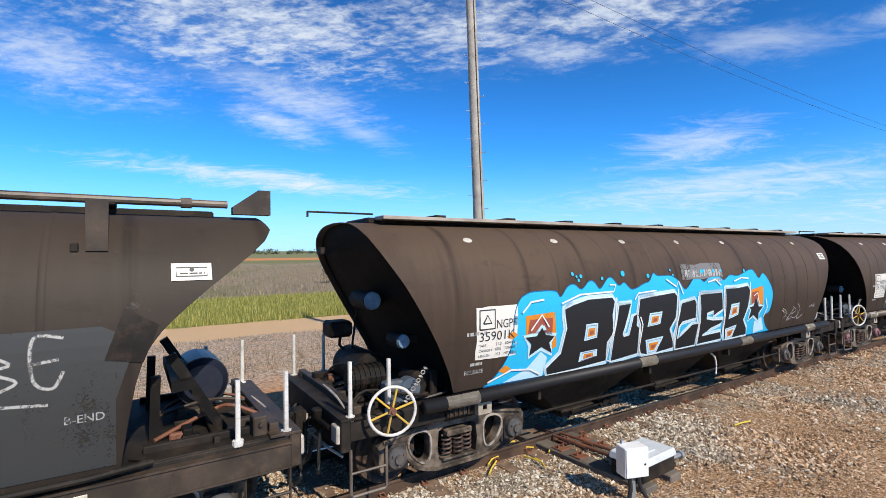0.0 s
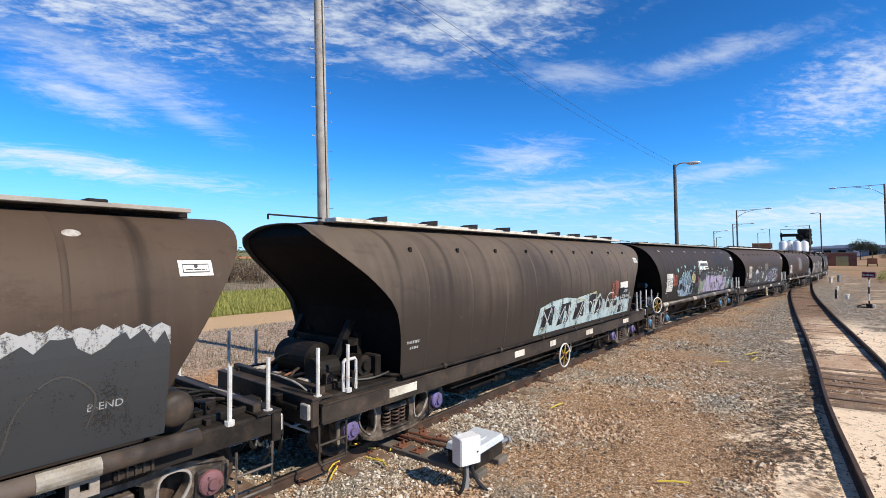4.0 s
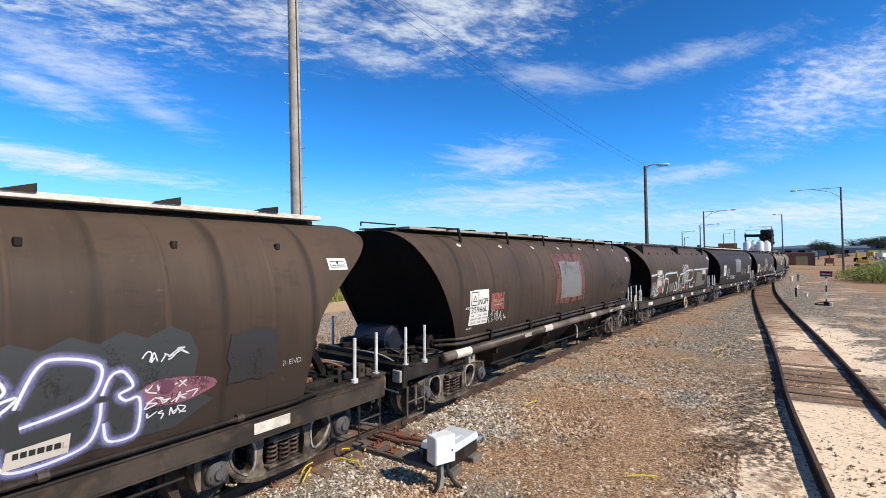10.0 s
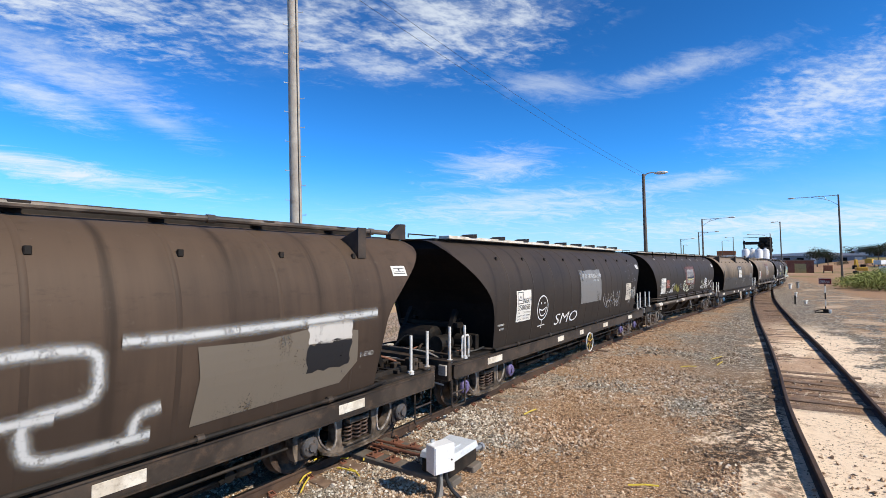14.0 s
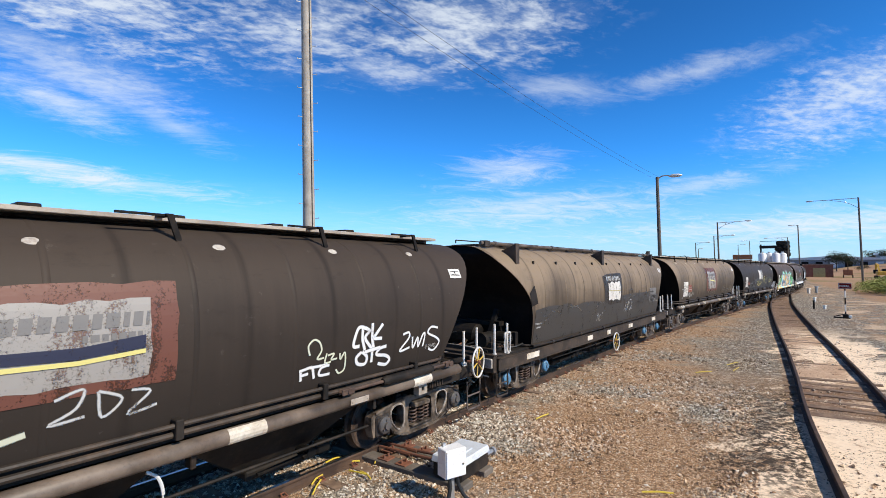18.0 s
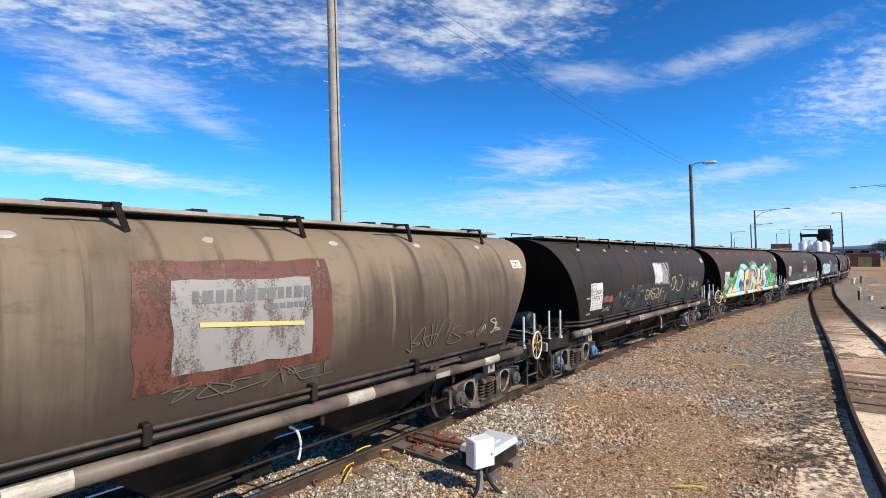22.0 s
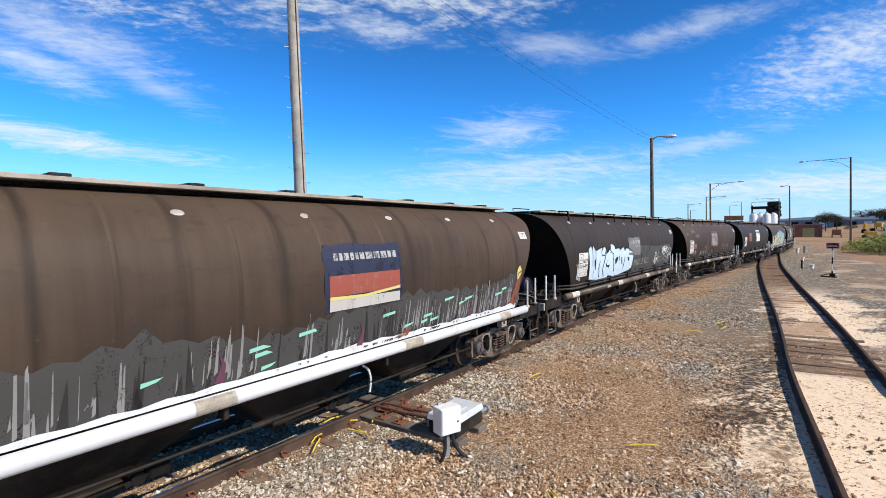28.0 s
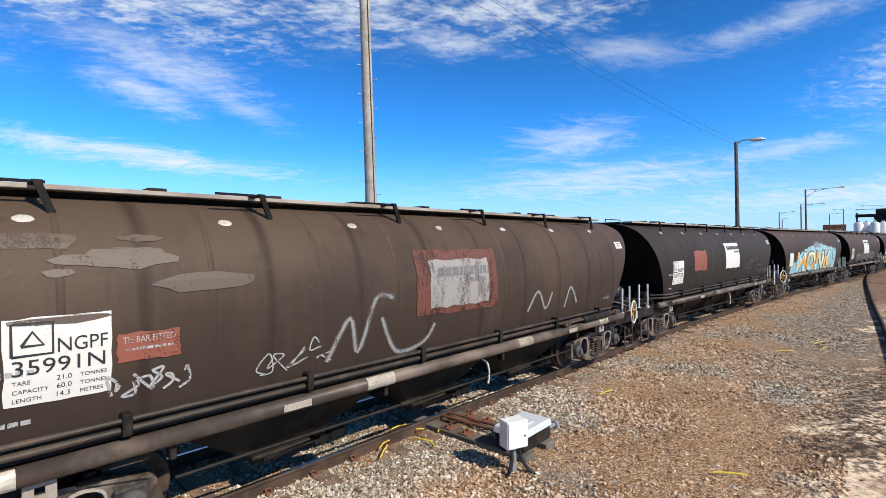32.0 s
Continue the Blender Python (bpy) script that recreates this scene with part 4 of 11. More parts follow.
    for x0, top, bot in (((-2.55, 1.45, 0.32), (0.0, 1.15, 0.32), (2.55, 1.45, 0.32)) if kind == "P" else ((-2.7, 1.2, 0.4), (0.0, 1.2, 0.4), (2.7, 1.2, 0.4))):
        chute(w, x0, top, bot, 0.24)
    for s in (-1, 1):
        platform(w, s, kind)
        bogie(w, s * PIVOT)
    # brake gear and small plant
    bm = bmesh.new()
    tube(bm, [(-3.9, -1.12, 0.55), (3.9, -1.12, 0.52)], 0.02, 6)
    rod(bm, (-0.95, -1.12, 0.54), (-0.55, -1.12, 0.54), 0.035, 8)
    part("brake_rod", bm, STEEL, w)
    bm = bmesh.new()
    tube(bm, curve_pts([(0.85, -1.18, 0.88), (0.95, -1.2, 0.80), (1.0, -1.2, 0.62), (0.97, -1.2, 0.45)], 4), 0.018, 6)
    part("release_handle", bm, WHITE, w, "white painted release handle")
    bm = bmesh.new()
    rod(bm, (-6.15, -0.35, 1.33), (-6.15, 0.45, 1.33), 0.26, 20)
    rod(bm, (-6.15, -0.41, 1.33), (-6.15, -0.34, 1.33), 0.20, 20, 0.255)
    box(bm, -6.25, -6.05, -0.25, -0.15, 1.04, 1.15)
    box(bm, -6.25, -6.05, 0.25, 0.35, 1.04, 1.15)
    part("air_reservoir", bm, NAVY if variant == "P2" else GREASE, w, "dark air reservoir")
    bm = bmesh.new()
    rod(bm, (-5.75, -0.95, 1.26), (-5.75, -0.65, 1.26), 0.15, 16)
    rod(bm, (-5.75, -1.0, 1.26), (-5.75, -0.9, 1.26), 0.07, 12)
    box(bm, -5.95, -5.5, -0.92, -0.70, 1.04, 1.20, bevel=0.02)
    box(bm, -5.62, -5.5, -1.05, -0.75, 1.04, 1.40, bevel=0.02)
    part("brake_valve", bm, STEEL, w)
    bm = bmesh.new()
    tube(bm, curve_pts([(-6.7, -0.2, 1.07), (-6.5, -0.5, 1.22), (-6.3, -0.75, 1.12), (-5.8, -1.05, 1.08), (-5.4, -1.1, 1.12)], 4), 0.02, 6)
    tube(bm, curve_pts([(-6.6, 0.5, 1.07), (-6.4, 0.1, 1.4), (-6.1, -0.5, 1.09)], 4), 0.018, 6)
    part("air_pipe", bm, RUBBER, w)
    if variant == "P1":
        for x0, y0, z0, r, ln in ((-6.12, -0.10, 2.30, 0.135, 0.52), (-5.93, -0.74, 1.80, 0.10, 0.30)):
            bm = bmesh.new()
            rod(bm, (x0, y0 - ln / 2, z0), (x0, y0 + ln / 2, z0), r, 18)
            for q in (-0.18, 0.18):
                box(bm, x0, x0 + 0.25, y0 + q * ln - 0.02, y0 + q * ln + 0.02, z0 - 0.05, z0 + 0.05)
            cyl = part("end_cylinder", bm, STEEL, w, "black cylinder on the end sheet")
            bm = bmesh.new()
            rod(bm, (x0, y0 - ln / 2 - 0.03, z0), (x0, y0 - ln / 2 + 0.01, z0), r * 0.8, 18, r * 0.98)
            rod(bm, (x0, y0 - ln / 2 - 0.06, z0), (x0, y0 - ln / 2 - 0.02, z0), r * 0.25, 10)
            part("cylinder_cap", bm, CAPBLUE, cyl, "dull blue cylinder cap")
        bm = bmesh.new()
        tube(bm, curve_pts([(-6.12, 0.18, 2.15), (-6.15, 0.25, 1.8), (-6.2, 0.2, 1.55), (-6.25, 0.0, 1.35)], 4), 0.018, 6)
        tube(bm, curve_pts([(-6.2, 0.45, 1.9), (-6.3, 0.45, 1.6), (-6.2, 0.1, 1.5)], 4), 0.022, 6)
        part("end_pipe", bm, GREASE, w)
        bm = bmesh.new()
        box(bm, -6.55, -6.2, 0.15, 0.5, 1.75, 1.98, bevel=0.04)
        part("relay_valve", bm, GREASE, w)
        bm = bmesh.new()
        rod(bm, (-6.55, -0.55, 1.32), (-6.1, -0.55, 1.32), 0.17, 18)
        for q in range(6):
            rod(bm, (-6.52 + q * 0.07, -0.55, 1.32), (-6.49 + q * 0.07, -0.55, 1.32), 0.185, 18)
        box(bm, -6.5, -6.15, -0.65, -0.45, 1.04, 1.2)
        part("compressor", bm, GREASE, w, "ribbed black compressor")
        bm = bmesh.new()
        box(bm, -6.30, -6.02, -1.10, -0.95, 1.06, 1.36, bevel=0.03)
        rod(bm, (-5.95, -1.12, 1.24), (-5.95, -0.98, 1.24), 0.14, 16)
        rod(bm, (-6.37, -1.45, 1.13), (-6.2, -1.1, 1.18), 0.025, 8)
        part("handbrake_gearbox", bm, DULLBLUE, w, "dull blue handbrake gearbox")
        bm = bmesh.new()
        for q in range(9):
            torus(bm, (-6.12 + q * 0.035, -1.30, 1.16 + q * 0.045), (0.2, 1.0 if q % 2 else 0.1, 0.3), 0.026, 0.007, 8, 5)
        part("chain", bm, WHITE_DIRTY, w, "slack steel chain")
    if variant == "P1":
        bm = bmesh.new()
        rod(bm, (5.77, -1.12, 1.32), (5.77, -0.45, 1.32), 0.185, 22)
        for y in (-0.95, -0.6):
            box(bm, 5.65, 5.89, y - 0.03, y + 0.03, 1.045, 1.18)
        tank = part("end_tank", bm, STEEL, w, "small air tank at the end of the shell")
        bm = bmesh.new()
        lathe(bm, [(0.187, 0.0), (0.18, -0.03), (0.15, -0.065), (0.09, -0.085), (0.0, -0.09)], n=22)
        bmesh.ops.recalc_face_normals(bm, faces=bm.faces)
        dome = part("tank_dome", mesh_of("tank_dome", bm, FRAME, smooth=True), None, tank)
        dome.location = (5.77, -1.12, 1.32)
    if kind == "P":
        bm = bmesh.new()
        box(bm, -6.62, -6.38, 0.30, 0.42, 2.95, 3.05)
        part("end_bracket", bm, STEEL, w)
    else:
        bm = bmesh.new()
        rod(bm, (6.15, 0.25, 1.38), (6.15, 0.95, 1.38), 0.30, 22)
        rod(bm, (6.15, 0.17, 1.38), (6.15, 0.26, 1.38), 0.22, 22, 0.295)
        box(bm, 6.0, 6.3, 0.35, 0.45, 1.04, 1.15)
        box(bm, 6.0, 6.3, 0.75, 0.85, 1.04, 1.15)
        part("main_reservoir", bm, NAVY, w, "navy blue air tank on the deck")
        bm = bmesh.new()
        rod(bm, (-6.5, -0.65, 1.27), (-6.1, -0.65, 1.27), 0.17, 18)
        box(bm, -6.45, -6.15, -0.75, -0.55, 1.04, 1.12)
        part("brake_cylinder", bm, STEEL, w, "grey brake cylinder on the deck")
        bm = bmesh.new()
        tube(bm, [(-6.36, -1.2, 1.04), (-6.36, -1.2, 1.44), (-6.34, -1.2, 1.47), (-6.16, -1.2, 1.47), (-6.14, -1.2, 1.44), (-6.14, -1.2, 1.04)], 0.024, 7)
        part("grab_hoop", bm, WHITE, w, "white bent grab hoop")
    return w

# ---- ground ----
def ground_material():
    def build(t, b):
        geo = t.n("ShaderNodeNewGeometry").outputs["Position"]
        sep = t.n("ShaderNodeSeparateXYZ", ins={0: geo})
        dx = t.math("SUBTRACT", sep.outputs[0], P0.x)
        dy = t.math("SUBTRACT", sep.outputs[1], P0.y)
        n = t.math("ADD", t.math("MULTIPLY", dx, -math.sin(HEAD)), t.math("MULTIPLY", dy, math.cos(HEAD)))
        u = t.math("ADD", t.math("MULTIPLY", dx, math.cos(HEAD)), t.math("MULTIPLY", dy, math.sin(HEAD)))
        big = t.noise(geo, 0.22, 5.0, 0.6)
        mid = t.noise(geo, 1.3, 5.0, 0.62)
        fine = t.noise(geo, 9.0, 6.0, 0.7)
        grit = t.n("ShaderNodeTexVoronoi", ins={"Vector": geo, "Scale": 38.0})
        grit2 = t.n("ShaderNodeTexVoronoi", ins={"Vector": geo, "Scale": 62.0})
        wob = t.math("ADD", t.math("MULTIPLY", t.math("SUBTRACT", big, 0.5), 5.0), t.math("MULTIPLY", t.math("SUBTRACT", mid, 0.5), 1.6))
        nw = t.math("ADD", n, wob)
        # stones: mixed brown, buff and blue-grey chips
        hue = t.n("ShaderNodeSeparateColor", ins={0: grit.outputs["Color"]})
        hue2 = t.n("ShaderNodeSeparateColor", ins={0: grit2.outputs["Color"]})
        brown = t.ramp(hue.outputs[0], [(0.0, (0.24, 0.13, 0.066)), (0.35, (0.49, 0.29, 0.152)), (0.7, (0.68, 0.425, 0.242)), (1.0, (0.83, 0.64, 0.45))])
        grey = t.ramp(hue2.outputs[0], [(0.0, (0.20, 0.175, 0.135)), (0.5, (0.44, 0.39, 0.30)), (1.0, (0.70, 0.64, 0.53))])
        c = t.mix(t.step(t.math("ADD", mid, t.math("MULTIPLY", t.math("SUBTRACT", big, 0.5), 1.3)), 0.48, 0.74), brown, grey)
        # hollows between the chips: their shade is put into the colour
        gap = t.math("MULTIPLY", t.step(t.mix(0.5, grit.outputs["Distance"], grit2.outputs["Distance"]), 0.33, 0.56), 0.50)
        c = t.mix(gap, c, (0.045, 0.030, 0.020))
        # grey crusher dust between the lines
        dist = t.math("MULTIPLY", n, -1.0)
        dust = t.math("MULTIPLY", t.step(t.math("ADD", dist, t.math("MULTIPLY", wob, 0.7)), 2.6, 4.4), t.step(t.math("ADD", u, t.math("MULTIPLY", wob, 0.8)), 5.0, 12.0))
        dusty = t.mix(t.step(grit2.outputs["Distance"], 0.2, 0.6), t.mix(hue2.outputs[1], (0.22, 0.215, 0.19), (0.50, 0.48, 0.42)), (0.10, 0.093, 0.08))
        chips = t.n("ShaderNodeSeparateColor", ins={0: t.n("ShaderNodeTexVoronoi", ins={"Vector": geo, "Scale": 15.0}).outputs["Color"]})
        dusty = t.mix(t.step(chips.outputs[0], 0.72, 0.82), dusty, t.mix(chips.outputs[1], (0.055, 0.05, 0.043), (0.15, 0.12, 0.09)))
        dusty = t.mix(t.step(chips.outputs[2], 0.84, 0.90), dusty, (0.62, 0.58, 0.50))
        dusty = t.mix(t.math("MULTIPLY", t.step(mid, 0.50, 0.70), 0.6), dusty, t.mix(hue.outputs[1], (0.26, 0.16, 0.093), (0.52, 0.34, 0.205)))
        c = t.mix(t.math("MULTIPLY", dust, 0.80), c, dusty)
        # pale sand in and round the siding
        q = t.math("ADD", t.math("MULTIPLY", t.math("SUBTRACT", sep.outputs[0], 10.5), -0.606), t.math("MULTIPLY", t.math("SUBTRACT", sep.outputs[1], 6.05), 0.795))
        along = t.math("ADD", t.math("MULTIPLY", t.math("SUBTRACT", sep.outputs[0], 10.5), 0.795), t.math("MULTIPLY", t.math("SUBTRACT", sep.outputs[1], 6.05), 0.606))
        blot = t.math("ADD", t.noise(t.vec("MULTIPLY", geo, (0.5, 1.1, 1.0)), 0.9, 6.0, 0.68), t.math("MULTIPLY", t.math("SUBTRACT", fine, 0.5), 0.35))
        away = t.math("ABSOLUTE", t.math("ADD", t.math("ADD", q, 0.75), t.math("MULTIPLY", t.math("SUBTRACT", mid, 0.5), 1.4)))
        wide = t.step(t.math("SUBTRACT", t.math("ADD", blot, t.math("SUBTRACT", 0.42, t.math("MULTIPLY", t.step(along, 0.0, 4.0), 0.17))), t.math("MULTIPLY", away, 0.155)), 0.50, 0.58)
        inside = t.step(t.math("ABSOLUTE", t.math("ADD", q, t.math("MULTIPLY", t.math("SUBTRACT", fine, 0.5), 0.3))), 0.80, 0.66)
        bare = t.math("MULTIPLY", t.step(along, 0.2, 0.8), t.step(along, 4.4, 3.6))
        near = t.math("MULTIPLY", t.math("MAXIMUM", wide, t.math("MULTIPLY", inside, t.step(t.math("SUBTRACT", blot, t.math("MULTIPLY", t.step(along, 4.0, 9.0), 0.10)), 0.36, 0.42))), t.math("SUBTRACT", 1.0, t.math("MULTIPLY", bare, t.step(blot, 0.62, 0.50))))
        near = t.math("MULTIPLY", near, t.step(t.math("ADD", along, t.math("MULTIPLY", blot, 8.0)), 25.0, 16.0))
        bed = t.math("MULTIPLY", t.step(t.math("ABSOLUTE", q), 1.1, 0.8), t.step(along, -0.5, 1.5))
        c = t.mix(t.math("MULTIPLY", bed, 0.75), c, t.mix(fine, (0.13, 0.07, 0.042), (0.34, 0.20, 0.12)))
        sand = t.mix(fine, (0.68, 0.48, 0.32), (0.97, 0.83, 0.64))
        stain = t.step(t.noise(t.vec("MULTIPLY", geo, (1.0, 0.55, 1.0)), 2.6, 6.0, 0.7), 0.54, 0.66)
        sand = t.mix(t.math("MULTIPLY", stain, 0.75), sand, (0.26, 0.135, 0.075))
        worked = t.math("MULTIPLY", t.math("MULTIPLY", inside, t.step(along, 0.5, 3.0)), t.step(t.math("ADD", blot, t.math("MULTIPLY", t.math("SUBTRACT", big, 0.5), 0.6)), 0.42, 0.56))
        sand = t.mix(t.math("MULTIPLY", worked, 0.72), sand, t.mix(fine, (0.20, 0.105, 0.06), (0.46, 0.28, 0.175)))
        litter = t.step(t.noise(t.vec("MULTIPLY", geo, (1.0, 1.7, 1.0)), 11.0, 5.0, 0.72), 0.55, 0.62)
        sand = t.mix(t.math("MULTIPLY", litter, t.step(mid, 0.38, 0.56)), sand, (0.10, 0.066, 0.042))
        c = t.mix(near, c, sand)
        # black old ballast and twigs beside the siding's rail
        tar = t.math("MULTIPLY", t.math("MULTIPLY", t.step(q, 0.78, 0.95), t.step(t.math("ADD", q, t.math("MULTIPLY", t.math("SUBTRACT", blot, 0.5), 5.0)), 2.7, 1.5)), t.math("MULTIPLY", t.step(along, -5.5, -3.0), t.step(along, 4.0, 1.0)))
        speck = t.step(t.noise(geo, 8.0, 6.0, 0.75), 0.44, 0.54)
        c = t.mix(t.math("MULTIPLY", tar, speck), c, t.mix(fine, (0.022, 0.017, 0.013), (0.11, 0.08, 0.058)))
        # grey gravel on the far side of the siding
        side = t.math("MULTIPLY", t.step(t.math("ADD", q, t.math("MULTIPLY", t.math("SUBTRACT", big, 0.5), 3.0)), -2.4, -3.4), t.step(near, 0.6, 0.3))
        rough = t.mix(t.step(mid, 0.40, 0.62), dusty, t.mix(hue.outputs[1], (0.24, 0.145, 0.085), (0.50, 0.33, 0.20)))
        tongue = t.step(t.math("ADD", t.noise(t.vec("MULTIPLY", geo, (0.35, 0.8, 1.0)), 0.55, 5.0, 0.65), t.math("MULTIPLY", t.math("SUBTRACT", fine, 0.5), 0.25)), 0.54, 0.60)
        rough = t.mix(t.math("MULTIPLY", tongue, 0.85), rough, t.mix(fine, (0.50, 0.33, 0.205), (0.80, 0.62, 0.44)))
        rough = t.mix(t.math("MULTIPLY", t.step(t.noise(geo, 3.0, 5.0, 0.7), 0.58, 0.66), 0.7), rough, (0.13, 0.075, 0.045))
        c = t.mix(t.math("MULTIPLY", side, 0.9), c, rough)
        # red dirt beyond the siding
        far_r = t.step(t.math("ADD", t.math("MULTIPLY", q, -1.0), t.math("MULTIPLY", wob, 0.9)), 7.0, 9.0)
        c = t.mix(far_r, c, t.mix(t.math("ADD", t.math("MULTIPLY", mid, 0.5), t.math("MULTIPLY", fine, 0.5)), (0.25, 0.145, 0.082), (0.52, 0.33, 0.20)))
        hill = t.math("MULTIPLY", t.step(t.noise(t.vec("MULTIPLY", geo, (1.0, 0.4, 1.0)), 0.045, 4.0, 0.6), 0.46, 0.56), t.step(t.vec("LENGTH", geo).outputs["Value"], 90.0, 170.0))
        c = t.mix(t.math("MULTIPLY", t.math("MULTIPLY", hill, far_r), 0.8), c, t.mix(fine, (0.10, 0.115, 0.035), (0.22, 0.21, 0.08)))
        # behind the train: orange dirt, dry gravel, the dirt road, green verge, stubble, red earth, far paddocks
        c = t.mix(t.step(nw, 2.6, 3.6), c, t.mix(t.step(fine, 0.35, 0.65), (0.34, 0.165, 0.075), (0.62, 0.38, 0.21)))
        c = t.mix(t.step(nw, 5.4, 7.0), c, t.mix(t.step(fine, 0.38, 0.62), t.mix(t.step(mid, 0.42, 0.60), (0.20, 0.155, 0.12), (0.34, 0.20, 0.12)), (0.60, 0.48, 0.38)))
        nr = t.math("ADD", n, t.math("MULTIPLY", t.math("SUBTRACT", mid, 0.5), 1.0))
        c = t.mix(t.step(nr, 13.5, 14.1), c, t.mix(fine, (0.56, 0.36, 0.19), (0.68, 0.48, 0.29)))
        c = t.mix(t.step(nr, 17.9, 18.4), c, t.mix(mid, (0.13, 0.17, 0.028), (0.20, 0.22, 0.05)))
        c = t.mix(t.step(nw, 33.0, 37.0), c, t.mix(t.math("ADD", t.math("MULTIPLY", mid, 0.6), t.math("MULTIPLY", fine, 0.4)), (0.13, 0.105, 0.065), (0.40, 0.32, 0.22)))
        c = t.mix(t.math("MULTIPLY", t.math("MULTIPLY", t.step(nw, 33.0, 37.0), t.step(t.noise(t.vec("MULTIPLY", geo, (1.0, 0.4, 1.0)), 0.10, 5.0, 0.65), 0.50, 0.60)), 0.6), c, (0.15, 0.155, 0.055))
        fl = t.math("ADD", n, t.math("MULTIPLY", wob, 6.0))
        c = t.mix(t.step(fl, 150.0, 170.0), c, (0.17, 0.185, 0.075))
        c = t.mix(t.step(fl, 205.0, 215.0), c, t.mix(mid, (0.50, 0.20, 0.07), (0.58, 0.26, 0.10)))
        c = t.mix(t.step(fl, 270.0, 290.0), c, (0.19, 0.20, 0.09))
        t.put(b.inputs["Base Color"], c)
        h = t.math("ADD", t.math("MULTIPLY", t.math("MULTIPLY", t.math("ADD", grit.outputs["Distance"], t.math("MULTIPLY", grit2.outputs["Distance"], 0.6)), -1.0), t.math("SUBTRACT", 1.0, t.math("MULTIPLY", near, 0.85))), t.math("MULTIPLY", fine, 0.6))
        relief(t, b, h, 0.75, 0.03)
    return material("yard_ground", (0.2, 0.15, 0.1), 0.92, spec=0.2, build=build)


def rise(x, y):
    """Height of the ground: level in the yard, the paddocks behind climbing a little, a low hill past the hut."""
    n = -(x - P0.x) * math.sin(HEAD) + (y - P0.y) * math.cos(HEAD)
    z = 0.0
    if n > 60:
        z += 0.0172 * (n - 60)
    r = math.hypot(x, y)
    if r < 60 and abs(n) > 2.3:
        z += 0.03 * (noise.noise((x * 0.7, y * 0.7, 0)) + 0.5 * noise.noise((x * 2.1, y * 2.1, 3)))
    if n < -4 and 225 < r:
        z += min(7.0, (r - 225) * 0.055) * min(1.0, (-4 - n) / 30)
    return z


def build_ground():
    bm = bmesh.new()
    rings, seg = [], 144
    radii = [0.0, 1.0]
    while radii[-1] < 4500:
        radii.append(radii[-1] + max(0.35, radii[-1] * 0.055))
    centre = bm.verts.new((0, 0, 0))
    prev = None
    for r in radii[1:]:
        ring = []
        for k in range(seg):
            a = 2 * math.pi * k / seg
            x, y = r * math.sin(a), r * math.cos(a)
            ring.append(bm.verts.new((x, y, rise(x, y))))
        if prev is None:
            for k in range(seg):
                bm.faces.new((centre, ring[(k + 1) % seg], ring[k]))
        else:
            for k in range(seg):
                bm.faces.new((prev[k], prev[(k + 1) % seg], ring[(k + 1) % seg], ring[k]))
        prev = ring
    bmesh.ops.recalc_face_normals(bm, faces=bm.faces)
    ob = new("ground", mesh_of("ground", bm, ground_material(), smooth=True))
    tagged(ob, "stony yard ground with sand, red dirt and paddocks beyond", "ground", kind="structure")


build_ground()

# ---- rails ----
RAIL_OUT = [(-0.065, 0.0), (0.065, 0.0), (0.06, 0.015), (0.012, 0.03), (0.012, 0.105), (0.034, 0.12), (0.034, 0.148), (0.026, 0.156), (-0.026, 0.156), (-0.034, 0.148), (-0.034, 0.12), (-0.012, 0.105), (-0.012, 0.03), (-0.06, 0.015)]


def rail_mesh(pts, off, z0):
    """A flat-bottomed rail along pts, off metres to the left."""
    bm = bmesh.new()
    prev = None
    n = len(RAIL_OUT)
    for k, p in enumerate(pts):
        d = (pts[min(k + 1, len(pts) - 1)] - pts[max(k - 1, 0)]).normalized()
        nrm = Vector((-d.y, d.x))
        ring = [bm.verts.new((*(p + nrm * (off + x)), z0 + z)) for x, z in RAIL_OUT]
        if prev:
            for j in range(n):
                f = bm.faces.new((prev[j], ring[j], ring[(j + 1) % n], prev[(j + 1) % n]))
                f.material_index = 1 if j == 7 else 0
        prev = ring
    bmesh.ops.recalc_face_normals(bm, faces=bm.faces)
    return bm


def lay(name, pts, label, shiny):
    t = tagged(new(name), label, "railway track", kind="structure")
    for off in (-0.752, 0.752):
        me = mesh_of("rail", rail_mesh(pts, off, RAIL - 0.156), RAILSTEEL, SHINY if shiny else RAILSTEEL)
        part("rail", me, None, t, "brown flat-bottomed steel rail")
    return t


MAIN_PTS = [Vector(track(s)[:2]) for s in [-40 + k * 1.0 for k in range(180)]]
main_track = lay("main_track", MAIN_PTS, "ballasted main line with brown rails under the train", True)
side_pts = spline(SIDE, 0.8)
siding = lay("siding_track", side_pts, "sandy disused siding with rusty rails and timber sleepers", False)


def plank(bm_seed, half=1.25):
    r = random.Random(bm_seed)
    bm = bmesh.new()
    box(bm, -half, half, -0.115, 0.115, -0.13, 0.0, bevel=0.012)
    for v in bm.verts:
        v.co += Vector((r.uniform(-0.02, 0.02), r.uniform(-0.012, 0.012), r.uniform(-0.012, 0.008)))
    return mesh_of("sleeper", bm, SLEEPER)


PLANKS = [plank(k) for k in range(5)]
STUBS = [plank(k, 0.8) for k in range(5)]
MIDS = [plank(k, 1.06) for k in range(5)]


